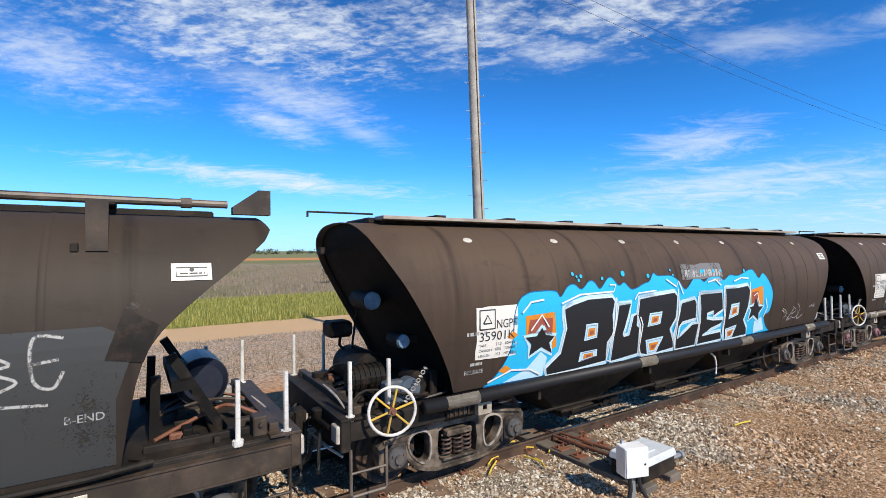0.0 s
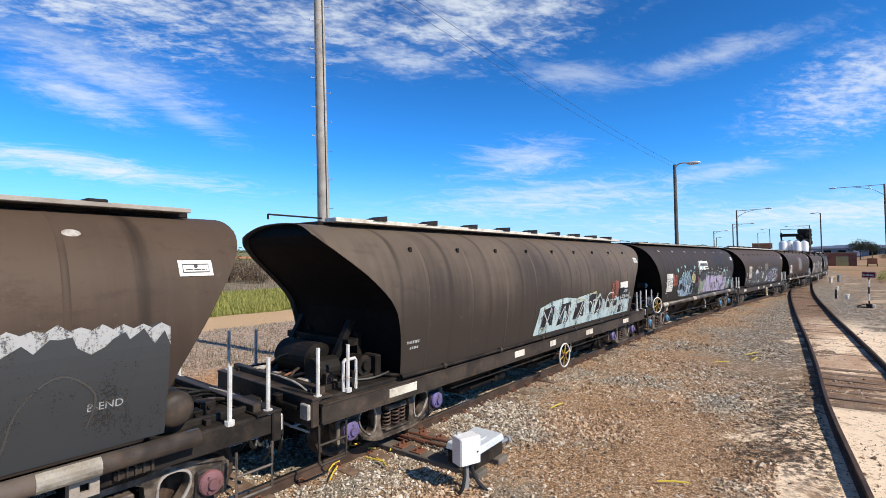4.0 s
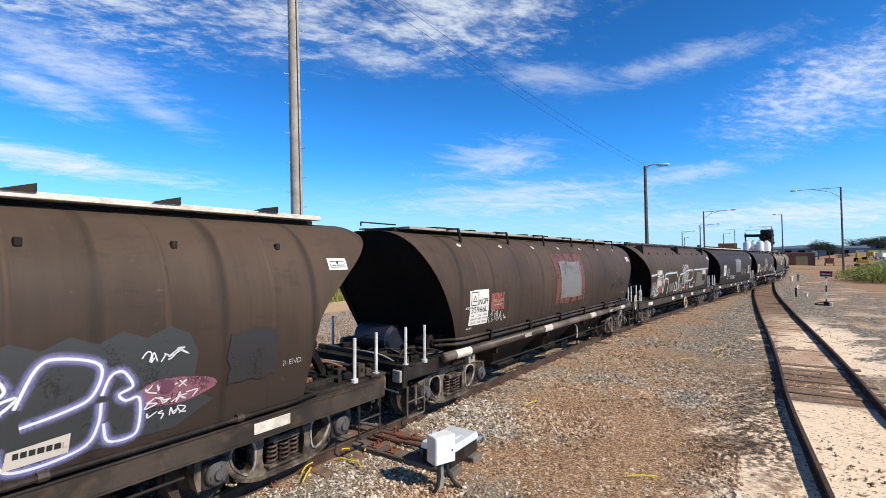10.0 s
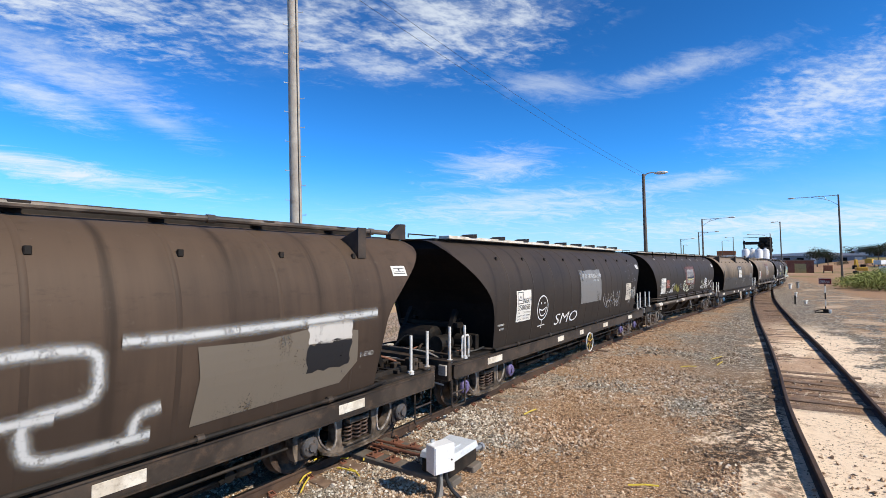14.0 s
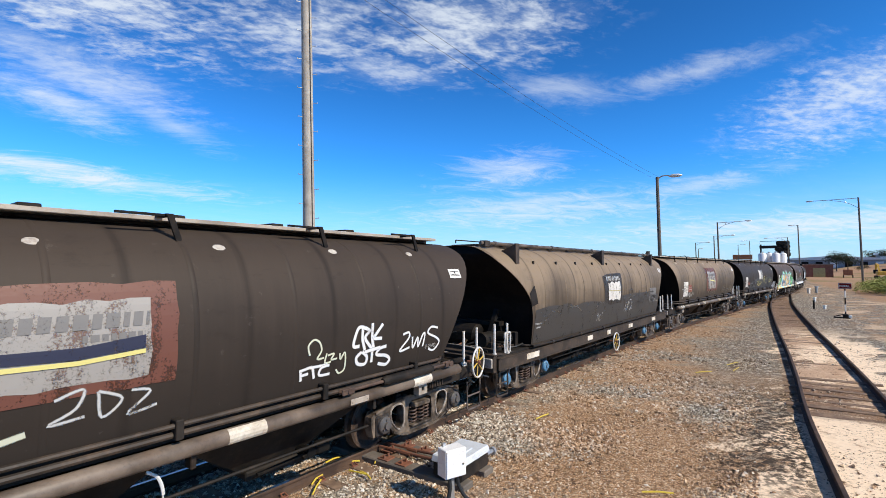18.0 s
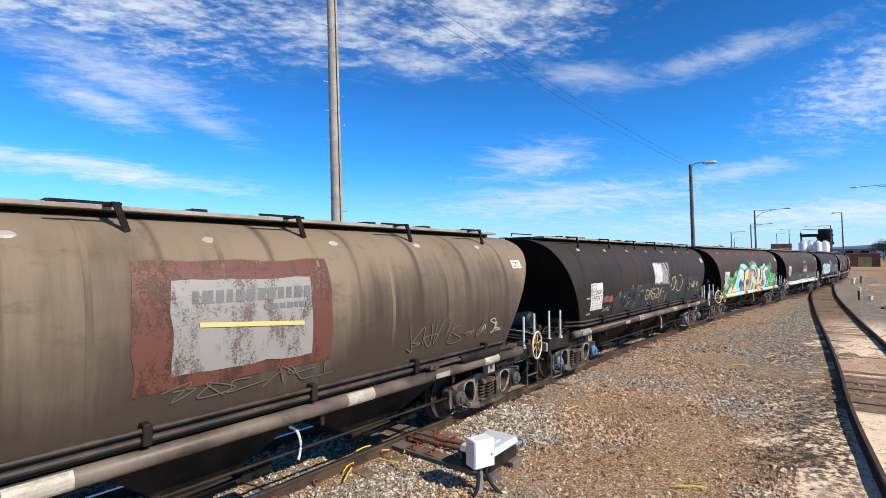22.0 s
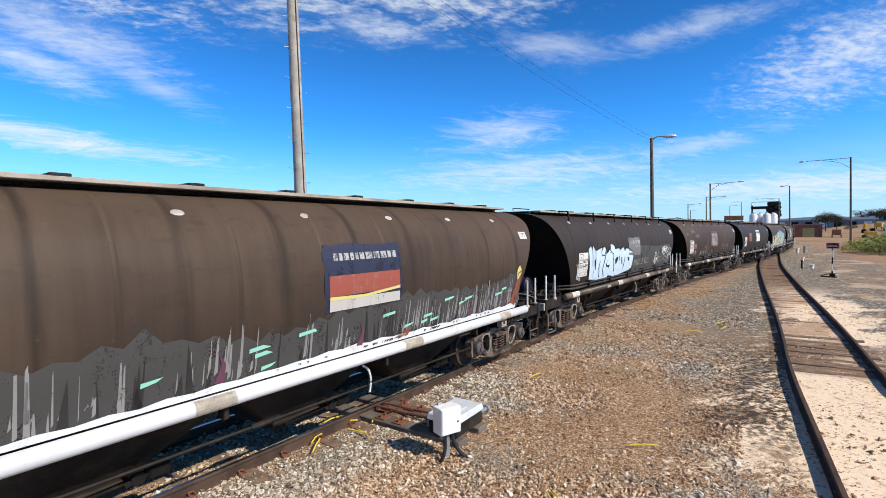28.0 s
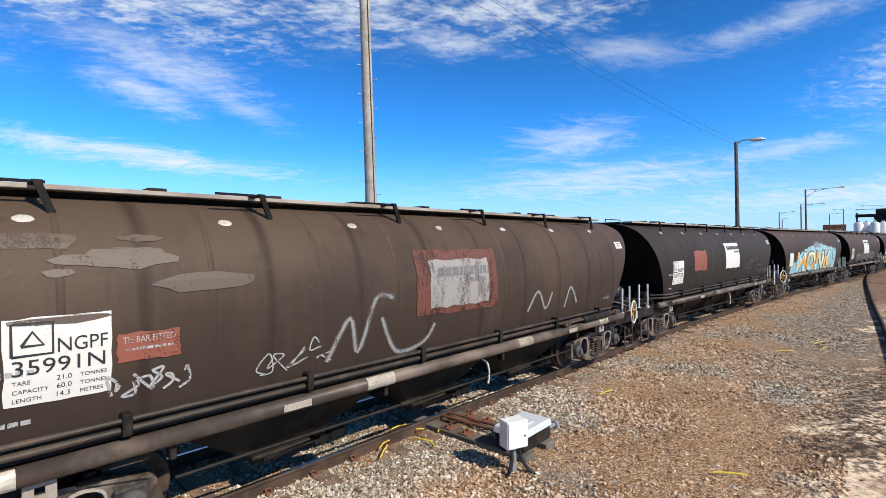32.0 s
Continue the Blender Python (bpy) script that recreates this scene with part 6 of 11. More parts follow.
def faded_piece(w, kind, x0, x1, zs, low, fill, line, seed, n=7, width=0.045):
    """An old worn piece: a thin cloud of paint with looping outlines over it."""
    g = random.Random(seed)
    b = lay_on(w, kind, Flat().poly(wavy(x0, x1, zs, low, seed, 0.09)), fill, 0, "graffiti", "old worn graffiti with faded outlines")
    f = Flat()
    step = (x1 - x0) / n
    for k in range(n):
        a = x0 + step * (k + 0.08)
        top = zs[min(len(zs) - 1, int((k + 0.5) / n * len(zs)))] - 0.03
        c = a + step * 0.9
        f.stroke([(a, low + 0.06), (a + step * g.uniform(-0.1, 0.15), (low + top) / 2), (a + step * 0.2, top - 0.05), ((a + c) / 2, top - g.uniform(0, 0.12)), (c - step * 0.05, top - 0.06), (c, (low + top) / 2 + g.uniform(-0.1, 0.1)), (c - step * g.uniform(0, 0.3), low + 0.08)], width)
        if k % 2 == 0:
            f.ring((a + c) / 2, (low + top) / 2 + g.uniform(-0.12, 0.12), step * 0.2, width * 0.8)
        else:
            f.stroke([(a + step * 0.3, low + 0.15), ((a + c) / 2, top - 0.25), (c - step * 0.25, low + 0.2)], width * 0.8)
    lay_on(w, kind, f, line, 1, "graffiti_outline", parent=b)
    return b


def small_marks(w, kind, seed):
    """Stencils near the ends, a white corner plate and the warning plate high on the right end."""
    f = Flat()
    bars(f, -5.28, -4.95, 1.86 if kind == "P" else 1.55, 0.045, seed, 0.02, 0.05)
    bars(f, -5.2, -5.0, 1.46, 0.04, seed + 1, 0.015, 0.05)
    lay_on(w, kind, f, S_FADED, 0, "stencil")
    words(w, kind, "B-END", 4.95, 1.55, 0.07, S_FADED, layer=0, name="stencil")
    b = lay_on(w, kind, Flat().rect(5.72, 2.70, 6.06, 2.86), S_BOARD, 0, "warning_plate", "small white warning plate")
    f = Flat().stroke([(5.76, 2.74), (6.02, 2.74), (6.02, 2.82), (5.76, 2.82), (5.76, 2.74)], 0.008, False)
    bars(f, 5.79, 6.0, 2.76, 0.012, 2).disc(5.89, 2.80, 0.02)
    tagged(lay_on(w, kind, f, INK, 1, "small_print", parent=b), kind="stuff")


def spots(w, kind, x0, x1, z0, z1, n, rmin, rmax, mat, seed, label=""):
    g = random.Random(seed)
    f = Flat()
    for _ in range(n):
        f.disc(g.uniform(x0, x1), g.uniform(z0, z1), g.uniform(rmin, rmax), 10)
    return lay_on(w, kind, f, mat, 2, "paint_spot", label)


# the freehand lines of three large pieces
LOOPS = {
    "cloud": [[(-2.46, 2.47), (-2.26, 2.52), (-2.08, 2.53), (-1.93, 2.44), (-1.68, 2.42), (-1.54, 2.43), (-1.26, 2.44), (-1.10, 2.51), (-0.89, 2.52), (-0.87, 2.38), (-0.93, 2.09), (-1.00, 2.28), (-1.21, 2.31), (-1.50, 2.26), (-1.57, 2.21), (-1.72, 2.35), (-1.84, 2.31), (-2.04, 2.37), (-2.26, 2.41), (-2.46, 2.32)]],
    "cream": [[(-2.45, 1.87), (-2.26, 1.89), (-1.98, 1.90)],
             [(-2.00, 1.93), (-1.98, 1.66), (-1.99, 1.39)],
             [(-1.98, 1.89), (-1.76, 1.95), (-1.54, 1.87), (-1.43, 1.64), (-1.54, 1.50), (-1.76, 1.49), (-1.99, 1.51)],
             [(-1.99, 1.39), (-1.86, 1.39), (-1.85, 1.23)],
             [(-1.43, 1.90), (-1.10, 1.91), (-0.65, 1.93), (-0.12, 1.79), (-0.11, 1.62), (-0.59, 1.65), (-0.99, 1.68)],
             [(-0.46, 1.73), (-0.57, 1.45), (-0.65, 1.38), (-1.07, 1.37)],
             [(-0.65, 1.38), (0.25, 1.27), (0.56, 1.45), (0.86, 1.30), (0.81, 1.11)],
             [(-1.25, 1.32), (-1.24, 1.53), (-1.42, 1.60)],
             [(-2.43, 1.86), (-2.41, 1.63), (-2.44, 1.40)],
             [(-1.41, 1.90), (-1.40, 1.58)]],
    "dark": [[(-2.43, 2.33), (-2.26, 2.39), (-2.08, 2.39), (-1.92, 2.30), (-2.19, 2.21), (-2.42, 2.16)],
             [(-2.08, 2.36), (-1.86, 2.29), (-1.96, 2.11), (-2.04, 2.00)],
             [(-1.70, 2.20), (-1.54, 2.31), (-1.26, 2.30), (-1.08, 2.37), (-0.99, 2.28), (-1.00, 2.11)]],
    "blue": [[(-2.13, 2.11), (-2.00, 2.26), (-1.86, 2.29)],
             [(0.94, 1.86), (1.54, 1.86), (2.24, 1.95), (2.50, 1.75)],
             [(-2.36, 1.97), (-2.29, 2.03), (-2.15, 2.02)],
             [(-1.50, 1.91), (-1.40, 2.11)]],
}
HEADS = {
    "pale": [[(-3.76, 1.44), (-3.73, 1.74), (-3.63, 1.89), (-3.40, 1.96), (-3.12, 2.19), (-2.83, 2.21), (-2.74, 2.07), (-2.39, 2.29), (-2.25, 2.34), (-2.16, 2.12), (-1.98, 1.91), (-1.50, 1.71), (-1.64, 1.42), (-1.71, 1.24), (-2.54, 1.23), (-3.23, 1.23), (-3.57, 1.30)]],
    "black": [[(-3.70, 1.60), (-3.72, 1.76), (-3.62, 1.93), (-3.40, 1.96), (-3.21, 1.81), (-3.24, 1.59), (-3.47, 1.54), (-3.70, 1.60)],
             [(-3.40, 1.96), (-3.10, 2.19), (-3.01, 2.17), (-2.99, 1.91), (-2.82, 1.80), (-2.84, 1.57), (-3.02, 1.46)],
             [(-3.00, 2.07), (-2.87, 2.00), (-2.60, 1.90), (-2.59, 1.73), (-2.79, 1.46), (-2.95, 1.34)],
             [(-2.74, 2.07), (-2.39, 2.27), (-2.15, 2.29), (-2.21, 2.09)],
             [(-2.21, 2.09), (-2.33, 1.85), (-2.38, 1.52), (-2.30, 1.33), (-2.54, 1.20)],
             [(-1.88, 1.78), (-1.61, 1.67), (-1.67, 1.30), (-2.09, 1.25), (-2.21, 1.37)],
             [(-3.76, 1.46), (-3.57, 1.34), (-3.39, 1.37), (-3.23, 1.20)],
             [(-1.43, 2.09), (-0.83, 2.31), (-0.78, 1.95)],
             [(-1.19, 1.32), (-0.69, 1.65), (-0.50, 1.47), (-0.77, 1.16)]],
    "blob": [[(-3.58, 1.70), (-3.43, 1.81), (-3.26, 1.72), (-3.32, 1.54), (-3.51, 1.58)],
             [(-3.15, 1.65), (-3.03, 1.67), (-2.91, 1.54), (-3.07, 1.53)],
             [(-2.88, 1.50), (-2.72, 1.52), (-2.75, 1.42)],
             [(-2.07, 1.63), (-1.81, 1.67), (-1.81, 1.39), (-2.00, 1.34)],
             [(-1.15, 1.45), (-0.91, 1.50), (-0.95, 1.27), (-1.18, 1.25)],
             [(-1.50, 1.71), (-1.39, 1.73), (-1.42, 1.37), (-1.53, 1.33)]],
    "white": [[(-2.62, 1.58), (-2.55, 1.67), (-2.44, 1.59), (-2.52, 1.41), (-2.62, 1.58)],
             [(-3.31, 1.37), (-3.23, 1.38), (-3.27, 1.29), (-3.31, 1.37)],
             [(-2.27, 1.61), (-2.19, 1.64), (-2.21, 1.54)],
             [(-2.82, 1.67), (-2.65, 1.64)]],
    "gold": [[(-1.95, 2.00), (-1.72, 2.16), (-1.43, 2.09), (-1.39, 1.89), (-1.57, 1.72), (-1.85, 1.89)]],
    "aqua": [[(-3.38, 2.03), (-3.10, 2.23), (-2.99, 2.17)],
             [(-2.92, 2.37), (-2.80, 2.14), (-2.55, 2.28)],
             [(-3.72, 1.87), (-3.58, 1.97), (-3.40, 1.99)],
             [(-3.01, 2.17), (-3.03, 1.87), (-3.09, 1.86)],
             [(-2.60, 1.90), (-2.37, 2.26)],
             [(-1.71, 1.43), (-1.57, 1.59)]],
    "plum": [[(-1.08, 1.98), (-0.78, 1.98), (-0.64, 1.78), (-0.78, 1.59), (-1.03, 1.63), (-0.95, 1.83)]],
    "lilac": [[(0.23, 1.99), (0.97, 2.09), (2.19, 2.24), (2.19, 1.08), (0.01, 1.22), (0.01, 1.53)]],
    "green": [[(-0.73, 1.87), (-0.30, 1.74), (0.12, 1.84), (0.12, 1.44), (-0.40, 1.22), (-0.64, 1.20)]],
}
BUBBLE = {
    "ice": [[(-3.93, 2.33), (-3.82, 2.26), (-3.32, 2.34), (-3.24, 2.29), (-3.15, 2.36), (-3.04, 2.36), (-2.95, 2.27), (-2.92, 2.21), (-2.83, 2.14), (-2.59, 2.28), (-2.54, 2.25), (-2.49, 2.39), (-2.36, 2.43), (-2.16, 2.34), (-2.12, 2.26), (-1.66, 2.28), (-1.63, 2.21), (-1.20, 2.30), (-1.08, 2.15), (-0.96, 2.26), (-0.58, 2.21), (-0.18, 2.09), (-0.05, 1.92), (-0.17, 1.49), (-0.40, 1.44), (-1.46, 1.35), (-2.72, 1.26), (-3.95, 1.37)]],
    "line": [[(-3.93, 2.33), (-3.82, 2.26), (-3.32, 2.34), (-3.24, 2.29), (-3.15, 2.36), (-3.04, 2.36), (-2.95, 2.27), (-2.92, 2.21), (-2.83, 2.14), (-2.59, 2.28), (-2.54, 2.25)],
             [(-2.12, 2.26), (-1.66, 2.28), (-1.63, 2.21), (-1.20, 2.30), (-1.08, 2.15)],
             [(-1.08, 2.15), (-0.96, 2.26), (-0.58, 2.21), (-0.18, 2.09), (-0.05, 1.92), (-0.17, 1.49), (-0.40, 1.44)],
             [(-2.97, 2.22), (-3.07, 2.08), (-3.33, 2.10), (-3.35, 2.22), (-3.24, 2.29)],
             [(-2.54, 2.14), (-2.43, 2.18), (-2.23, 2.09), (-2.29, 1.98), (-2.20, 1.85), (-2.07, 1.49)],
             [(-3.46, 1.61), (-3.42, 1.40)],
             [(-3.16, 1.61), (-2.99, 1.39)],
             [(-2.54, 2.22), (-2.46, 2.19), (-2.23, 2.14), (-2.12, 2.26)]],
    "black": [[(-3.83, 2.24), (-3.81, 2.22), (-3.82, 2.04), (-3.79, 1.92), (-3.79, 1.62), (-3.88, 1.83), (-3.92, 1.97), (-3.85, 1.96)],
             [(-3.41, 1.95), (-3.49, 1.78), (-3.48, 1.61), (-3.54, 1.65), (-3.53, 1.79)],
             [(-2.95, 2.19), (-2.91, 2.16), (-3.12, 1.75), (-3.16, 1.59), (-3.18, 1.71)],
             [(-2.76, 1.95), (-2.85, 1.80), (-2.81, 1.74), (-2.55, 1.75), (-2.61, 1.66), (-2.84, 1.70), (-2.90, 1.78)],
             [(-1.90, 1.99), (-2.06, 1.89), (-2.01, 1.74), (-1.91, 1.76), (-1.75, 1.93)],
             [(-1.44, 1.95), (-1.37, 1.70), (-1.31, 1.73), (-1.35, 1.90)],
             [(-0.77, 1.89), (-0.59, 1.93), (-0.53, 1.78), (-0.64, 1.76)],
             [(-1.04, 2.04), (-1.09, 1.65), (-1.22, 1.47), (-1.13, 1.73)],
             [(-1.67, 2.02), (-1.72, 1.96), (-1.60, 1.81)],
             [(-2.50, 2.36), (-2.56, 2.22), (-2.49, 2.20), (-2.46, 2.27)]],
    "dot": [[(-2.51, 2.30), (-2.36, 2.40), (-2.16, 2.33), (-2.14, 2.20), (-2.23, 2.12), (-2.46, 2.18)]],
}


# the letters of two bright pieces, drawn in the wagon's own metres
BURGER = {
    "halo": [[(-4.95, 1.14), (-4.75, 1.28), (-4.59, 1.49), (-4.51, 1.72), (-4.49, 2.07), (-4.40, 2.27), (-4.27, 2.35), (-4.11, 2.38), (-3.70, 2.37), (-3.60, 2.28), (-3.44, 2.42), (-3.29, 2.45), (-3.14, 2.37), (-2.96, 2.48), (-2.84, 2.47), (-2.72, 2.36), (-2.53, 2.50), (-2.41, 2.52), (-2.26, 2.39), (-2.11, 2.43), (-1.93, 2.31), (-1.61, 2.39), (-1.44, 2.43), (-1.30, 2.56),
              (-1.17, 2.51), (-0.78, 2.50), (-0.56, 2.38), (-0.38, 2.24), (-0.01, 2.47), (0.25, 2.35), (0.51, 2.49), (0.74, 2.51), (0.94, 2.36), (1.21, 2.45), (1.54, 2.43), (2.12, 2.54), (2.36, 2.35), (2.58, 2.45), (2.80, 2.28), (2.98, 1.99), (2.89, 1.61), (2.66, 1.52), (2.82, 1.28), (3.03, 1.15)]],
    "letters": [[(-3.54, 2.10), (-3.34, 2.16), (-3.02, 2.22), (-2.46, 2.22), (-2.39, 2.14), (-2.44, 1.93), (-2.40, 1.62), (-2.52, 1.49), (-2.50, 1.18), (-3.20, 1.14), (-3.80, 1.13), (-3.84, 1.25), (-3.57, 1.44), (-3.52, 1.70), (-3.49, 1.80), (-3.53, 1.97)],
                [(-2.31, 2.08), (-1.99, 2.09), (-2.05, 1.89), (-2.15, 1.59), (-2.12, 1.55), (-2.00, 1.56), (-1.93, 1.87), (-1.81, 1.90), (-1.80, 1.70), (-1.73, 1.66), (-1.69, 1.20), (-2.38, 1.15), (-2.39, 1.55)],
                [(-1.76, 2.15), (-1.35, 2.18), (-0.76, 2.21), (-0.67, 2.13), (-0.69, 1.75), (-0.84, 1.55), (-0.68, 1.31), (-0.66, 1.18), (-1.08, 1.15), (-1.41, 1.14), (-1.65, 1.20), (-1.71, 1.69), (-1.81, 1.86)],
                [(-0.55, 2.00), (-0.12, 2.05), (-0.05, 1.96), (-0.05, 1.68), (-0.48, 1.64), (-0.56, 1.56), (-0.56, 1.34), (-0.44, 1.41), (-0.14, 1.58), (0.08, 1.57), (0.05, 1.15), (-0.58, 1.14), (-0.62, 1.30), (-0.63, 1.66)],
                [(0.06, 2.13), (0.84, 2.13), (0.89, 1.78), (0.56, 1.67), (0.55, 1.77), (0.33, 1.74), (0.34, 1.64), (0.57, 1.60), (0.93, 1.58), (0.87, 1.49), (0.54, 1.43), (0.26, 1.32), (0.91, 1.34), (0.98, 1.17), (0.13, 1.15), (0.12, 1.58)],
                [(0.97, 2.20), (1.42, 2.19), (1.86, 2.22), (1.95, 2.11), (1.88, 1.75), (1.76, 1.50), (1.94, 1.32), (1.97, 1.16), (1.57, 1.15), (1.10, 1.14), (1.02, 1.37), (1.00, 1.68)]],
    "holes": [[(-3.06, 1.83), (-2.79, 1.83), (-2.79, 1.60), (-3.08, 1.57)], [(-3.13, 1.40), (-2.75, 1.41), (-2.74, 1.30), (-3.15, 1.25)], [(-1.48, 1.88), (-1.12, 1.89), (-1.16, 1.67), (-1.52, 1.65)],
              [(-1.52, 1.42), (-1.01, 1.44), (-1.17, 1.16), (-1.42, 1.16)], [(1.20, 1.86), (1.51, 1.88), (1.51, 1.63), (1.14, 1.56)], [(1.07, 1.37), (1.51, 1.42), (1.40, 1.17), (1.16, 1.14)]],
    "stars": [[(-3.98, 1.86), (-3.90, 1.75), (-3.72, 1.72), (-3.82, 1.63), (-3.75, 1.47), (-3.97, 1.58), (-4.19, 1.48), (-4.17, 1.64), (-4.29, 1.75), (-4.08, 1.75)], [(2.20, 1.94), (2.35, 1.74), (2.55, 1.73), (2.38, 1.60), (2.43, 1.43), (2.16, 1.57), (1.98, 1.48), (2.04, 1.68), (1.96, 1.75), (2.12, 1.76)]],
    "orange": [[(-4.29, 2.05), (-3.73, 2.07), (-3.66, 1.56), (-3.82, 1.48), (-4.27, 1.77)], [(1.99, 2.11), (2.53, 2.18), (2.55, 1.75), (2.03, 1.74)], [(-4.62, 1.80), (-4.5, 1.86), (-4.42, 1.80), (-4.52, 1.75)], [(-4.72, 1.33), (-4.6, 1.4), (-4.5, 1.34), (-4.6, 1.28)]],
    "red": [[(-4.21, 1.99), (-3.77, 1.99), (-3.77, 1.74), (-4.24, 1.80)], [(2.05, 2.06), (2.32, 2.08), (2.25, 1.85), (2.06, 1.82)]],
    "pale": [[(-4.62, 1.15), (-4.21, 1.29), (-3.96, 1.51), (-3.82, 1.41), (-3.88, 1.14)], [(2.25, 1.42), (2.55, 1.5), (2.75, 1.2), (2.3, 1.16)]],
}
COMUS = {
    "letters": [[(-3.67, 1.14), (-3.59, 1.45), (-3.40, 1.72), (-3.21, 1.97), (-3.03, 2.16), (-2.80, 2.30), (-2.46, 2.34), (-2.17, 2.28), (-1.94, 2.16), (-1.91, 1.76), (-2.34, 1.65), (-2.39, 1.78), (-2.55, 1.78), (-2.67, 1.65), (-2.65, 1.46), (-2.53, 1.36), (-2.35, 1.38), (-2.10, 1.51), (-1.90, 1.64), (-1.57, 1.25), (-1.62, 1.14)],
                [(-1.78, 1.91), (-1.71, 2.13), (-1.43, 2.25), (-1.01, 2.31), (-0.75, 2.21), (-0.59, 1.99), (-0.55, 1.48), (-0.63, 1.14), (-1.50, 1.14), (-1.64, 1.33), (-1.78, 1.61)],
                [(-0.58, 2.15), (0.14, 2.20), (0.22, 1.77), (0.38, 2.30), (0.76, 2.33), (0.80, 1.46), (0.76, 1.14), (0.19, 1.14), (0.07, 1.60), (-0.08, 1.31), (-0.09, 1.14), (-0.46, 1.14), (-0.40, 1.67)],
                [(0.86, 2.31), (1.46, 2.29), (1.39, 1.74), (1.53, 1.53), (1.67, 1.70), (1.69, 2.28), (2.03, 2.27), (2.03, 1.45), (1.90, 1.14), (0.96, 1.14), (0.86, 1.47)],
                [(2.13, 2.17), (2.73, 2.36), (3.28, 2.35), (3.22, 2.14), (2.71, 2.13), (2.63, 1.93), (3.11, 1.67), (3.24, 1.33), (2.92, 1.14), (2.02, 1.14), (2.00, 1.25), (2.51, 1.25), (2.65, 1.37), (2.18, 1.63), (2.06, 1.94)],
                [(-4.49, 1.14), (-4.30, 1.41), (-4.03, 1.49), (-3.78, 1.40), (-3.79, 1.14)], [(3.36, 1.5), (3.55, 1.75), (3.75, 1.5), (3.6, 1.2), (3.3, 1.2)]],
    "deep": [[(-2.65, 1.59), (-2.59, 1.74), (-2.44, 1.79), (-2.35, 1.64), (-2.14, 1.66), (-2.26, 1.49), (-2.46, 1.34), (-2.60, 1.41)], [(-1.43, 1.60), (-1.36, 1.74), (-1.15, 1.77), (-0.94, 1.67), (-0.95, 1.50), (-1.12, 1.43), (-1.37, 1.45)]],
    "amber": [[(-1.05, 2.27), (-0.75, 2.17), (-0.63, 1.97), (-0.60, 1.48), (-0.68, 1.17), (-1.25, 1.17), (-1.3, 1.36), (-1.1, 1.40), (-0.90, 1.48), (-0.89, 1.70), (-1.12, 1.82)], [(-0.55, 2.11), (0.10, 2.15), (0.16, 1.8), (-0.15, 1.9)]],
    "mint": [[(-2.5, 2.38), (-2.37, 2.53), (-2.10, 2.57), (-1.88, 2.57), (-1.47, 2.52), (-1.22, 2.42), (-1.29, 2.30), (-1.61, 2.30), (-1.91, 2.22), (-2.17, 2.33)],
             [(-0.28, 2.30), (-0.13, 2.49), (0.66, 2.55), (0.76, 2.48), (0.97, 2.34), (1.78, 2.38), (2.24, 2.45), (2.60, 2.56), (2.80, 2.40), (2.54, 2.24), (1.48, 2.22)]],
    "green": [[(-0.67, 2.20), (-0.52, 2.51), (-0.25, 2.56), (-0.05, 2.38), (0.40, 2.3), (0.3, 2.15)], [(2.56, 2.30), (3.3, 2.43), (3.90, 2.43), (4.06, 1.85), (3.81, 1.31), (3.42, 1.18), (3.07, 1.7)]],
    "plum": [[(0.35, 1.80), (0.45, 2.12), (0.72, 2.28), (0.76, 1.73), (0.55, 1.68)], [(-2.33, 1.16), (-2.11, 1.56), (-1.90, 1.58), (-1.62, 1.22), (-1.8, 1.16)], [(2.3, 1.5), (2.55, 1.7), (2.7, 1.5), (2.5, 1.4)], [(1.3, 1.2), (1.6, 1.42), (1.85, 1.2)]],
}


def bubbly(pts):
    """The outline with its corners rounded and its foot kept level."""
    return [(p.x, max(p.z, 1.14)) for p in curve_pts([(x, 0, z) for x, z in pts], 4)]


def rim(w, kind, outlines, mat, width, layer, parent, name="graffiti_outline"):
    """A sprayed line round each outline, every one a part."""
    for o in outlines:
        lay_on(w, kind, Flat().stroke(o + o[:2], width, False), mat, layer, name, parent=parent)


def strokes(w, kind, rows, mat, width, layer, name, parent, smooth=True):
    f = Flat()
    for r in rows:
        f.stroke(r, width, smooth)
    return lay_on(w, kind, f, mat, layer, name, parent=parent)


def shapes(w, kind, rows, mat, layer, name, parent=None, label="", round_=False):
    f = Flat()
    for r in rows:
        f.blob(r, 4) if round_ else f.poly(r)
    return lay_on(w, kind, f, mat, layer, name, label, parent)


def crest(w, kind, x0, x1, zs, drop, mat, layer, seed, parent, m=60):
    """A ragged sprayed edge along the top of a piece."""
    g = random.Random(seed)
    top = wavy(x0, x1, zs, 0, seed, 0.05, m)[1:-1]
    return shapes(w, kind, [top + [(x + g.uniform(-0.03, 0.03), z - drop * g.uniform(0.15, 1.3)) for x, z in top[::-1]]], mat, layer, "graffiti_edge", parent)


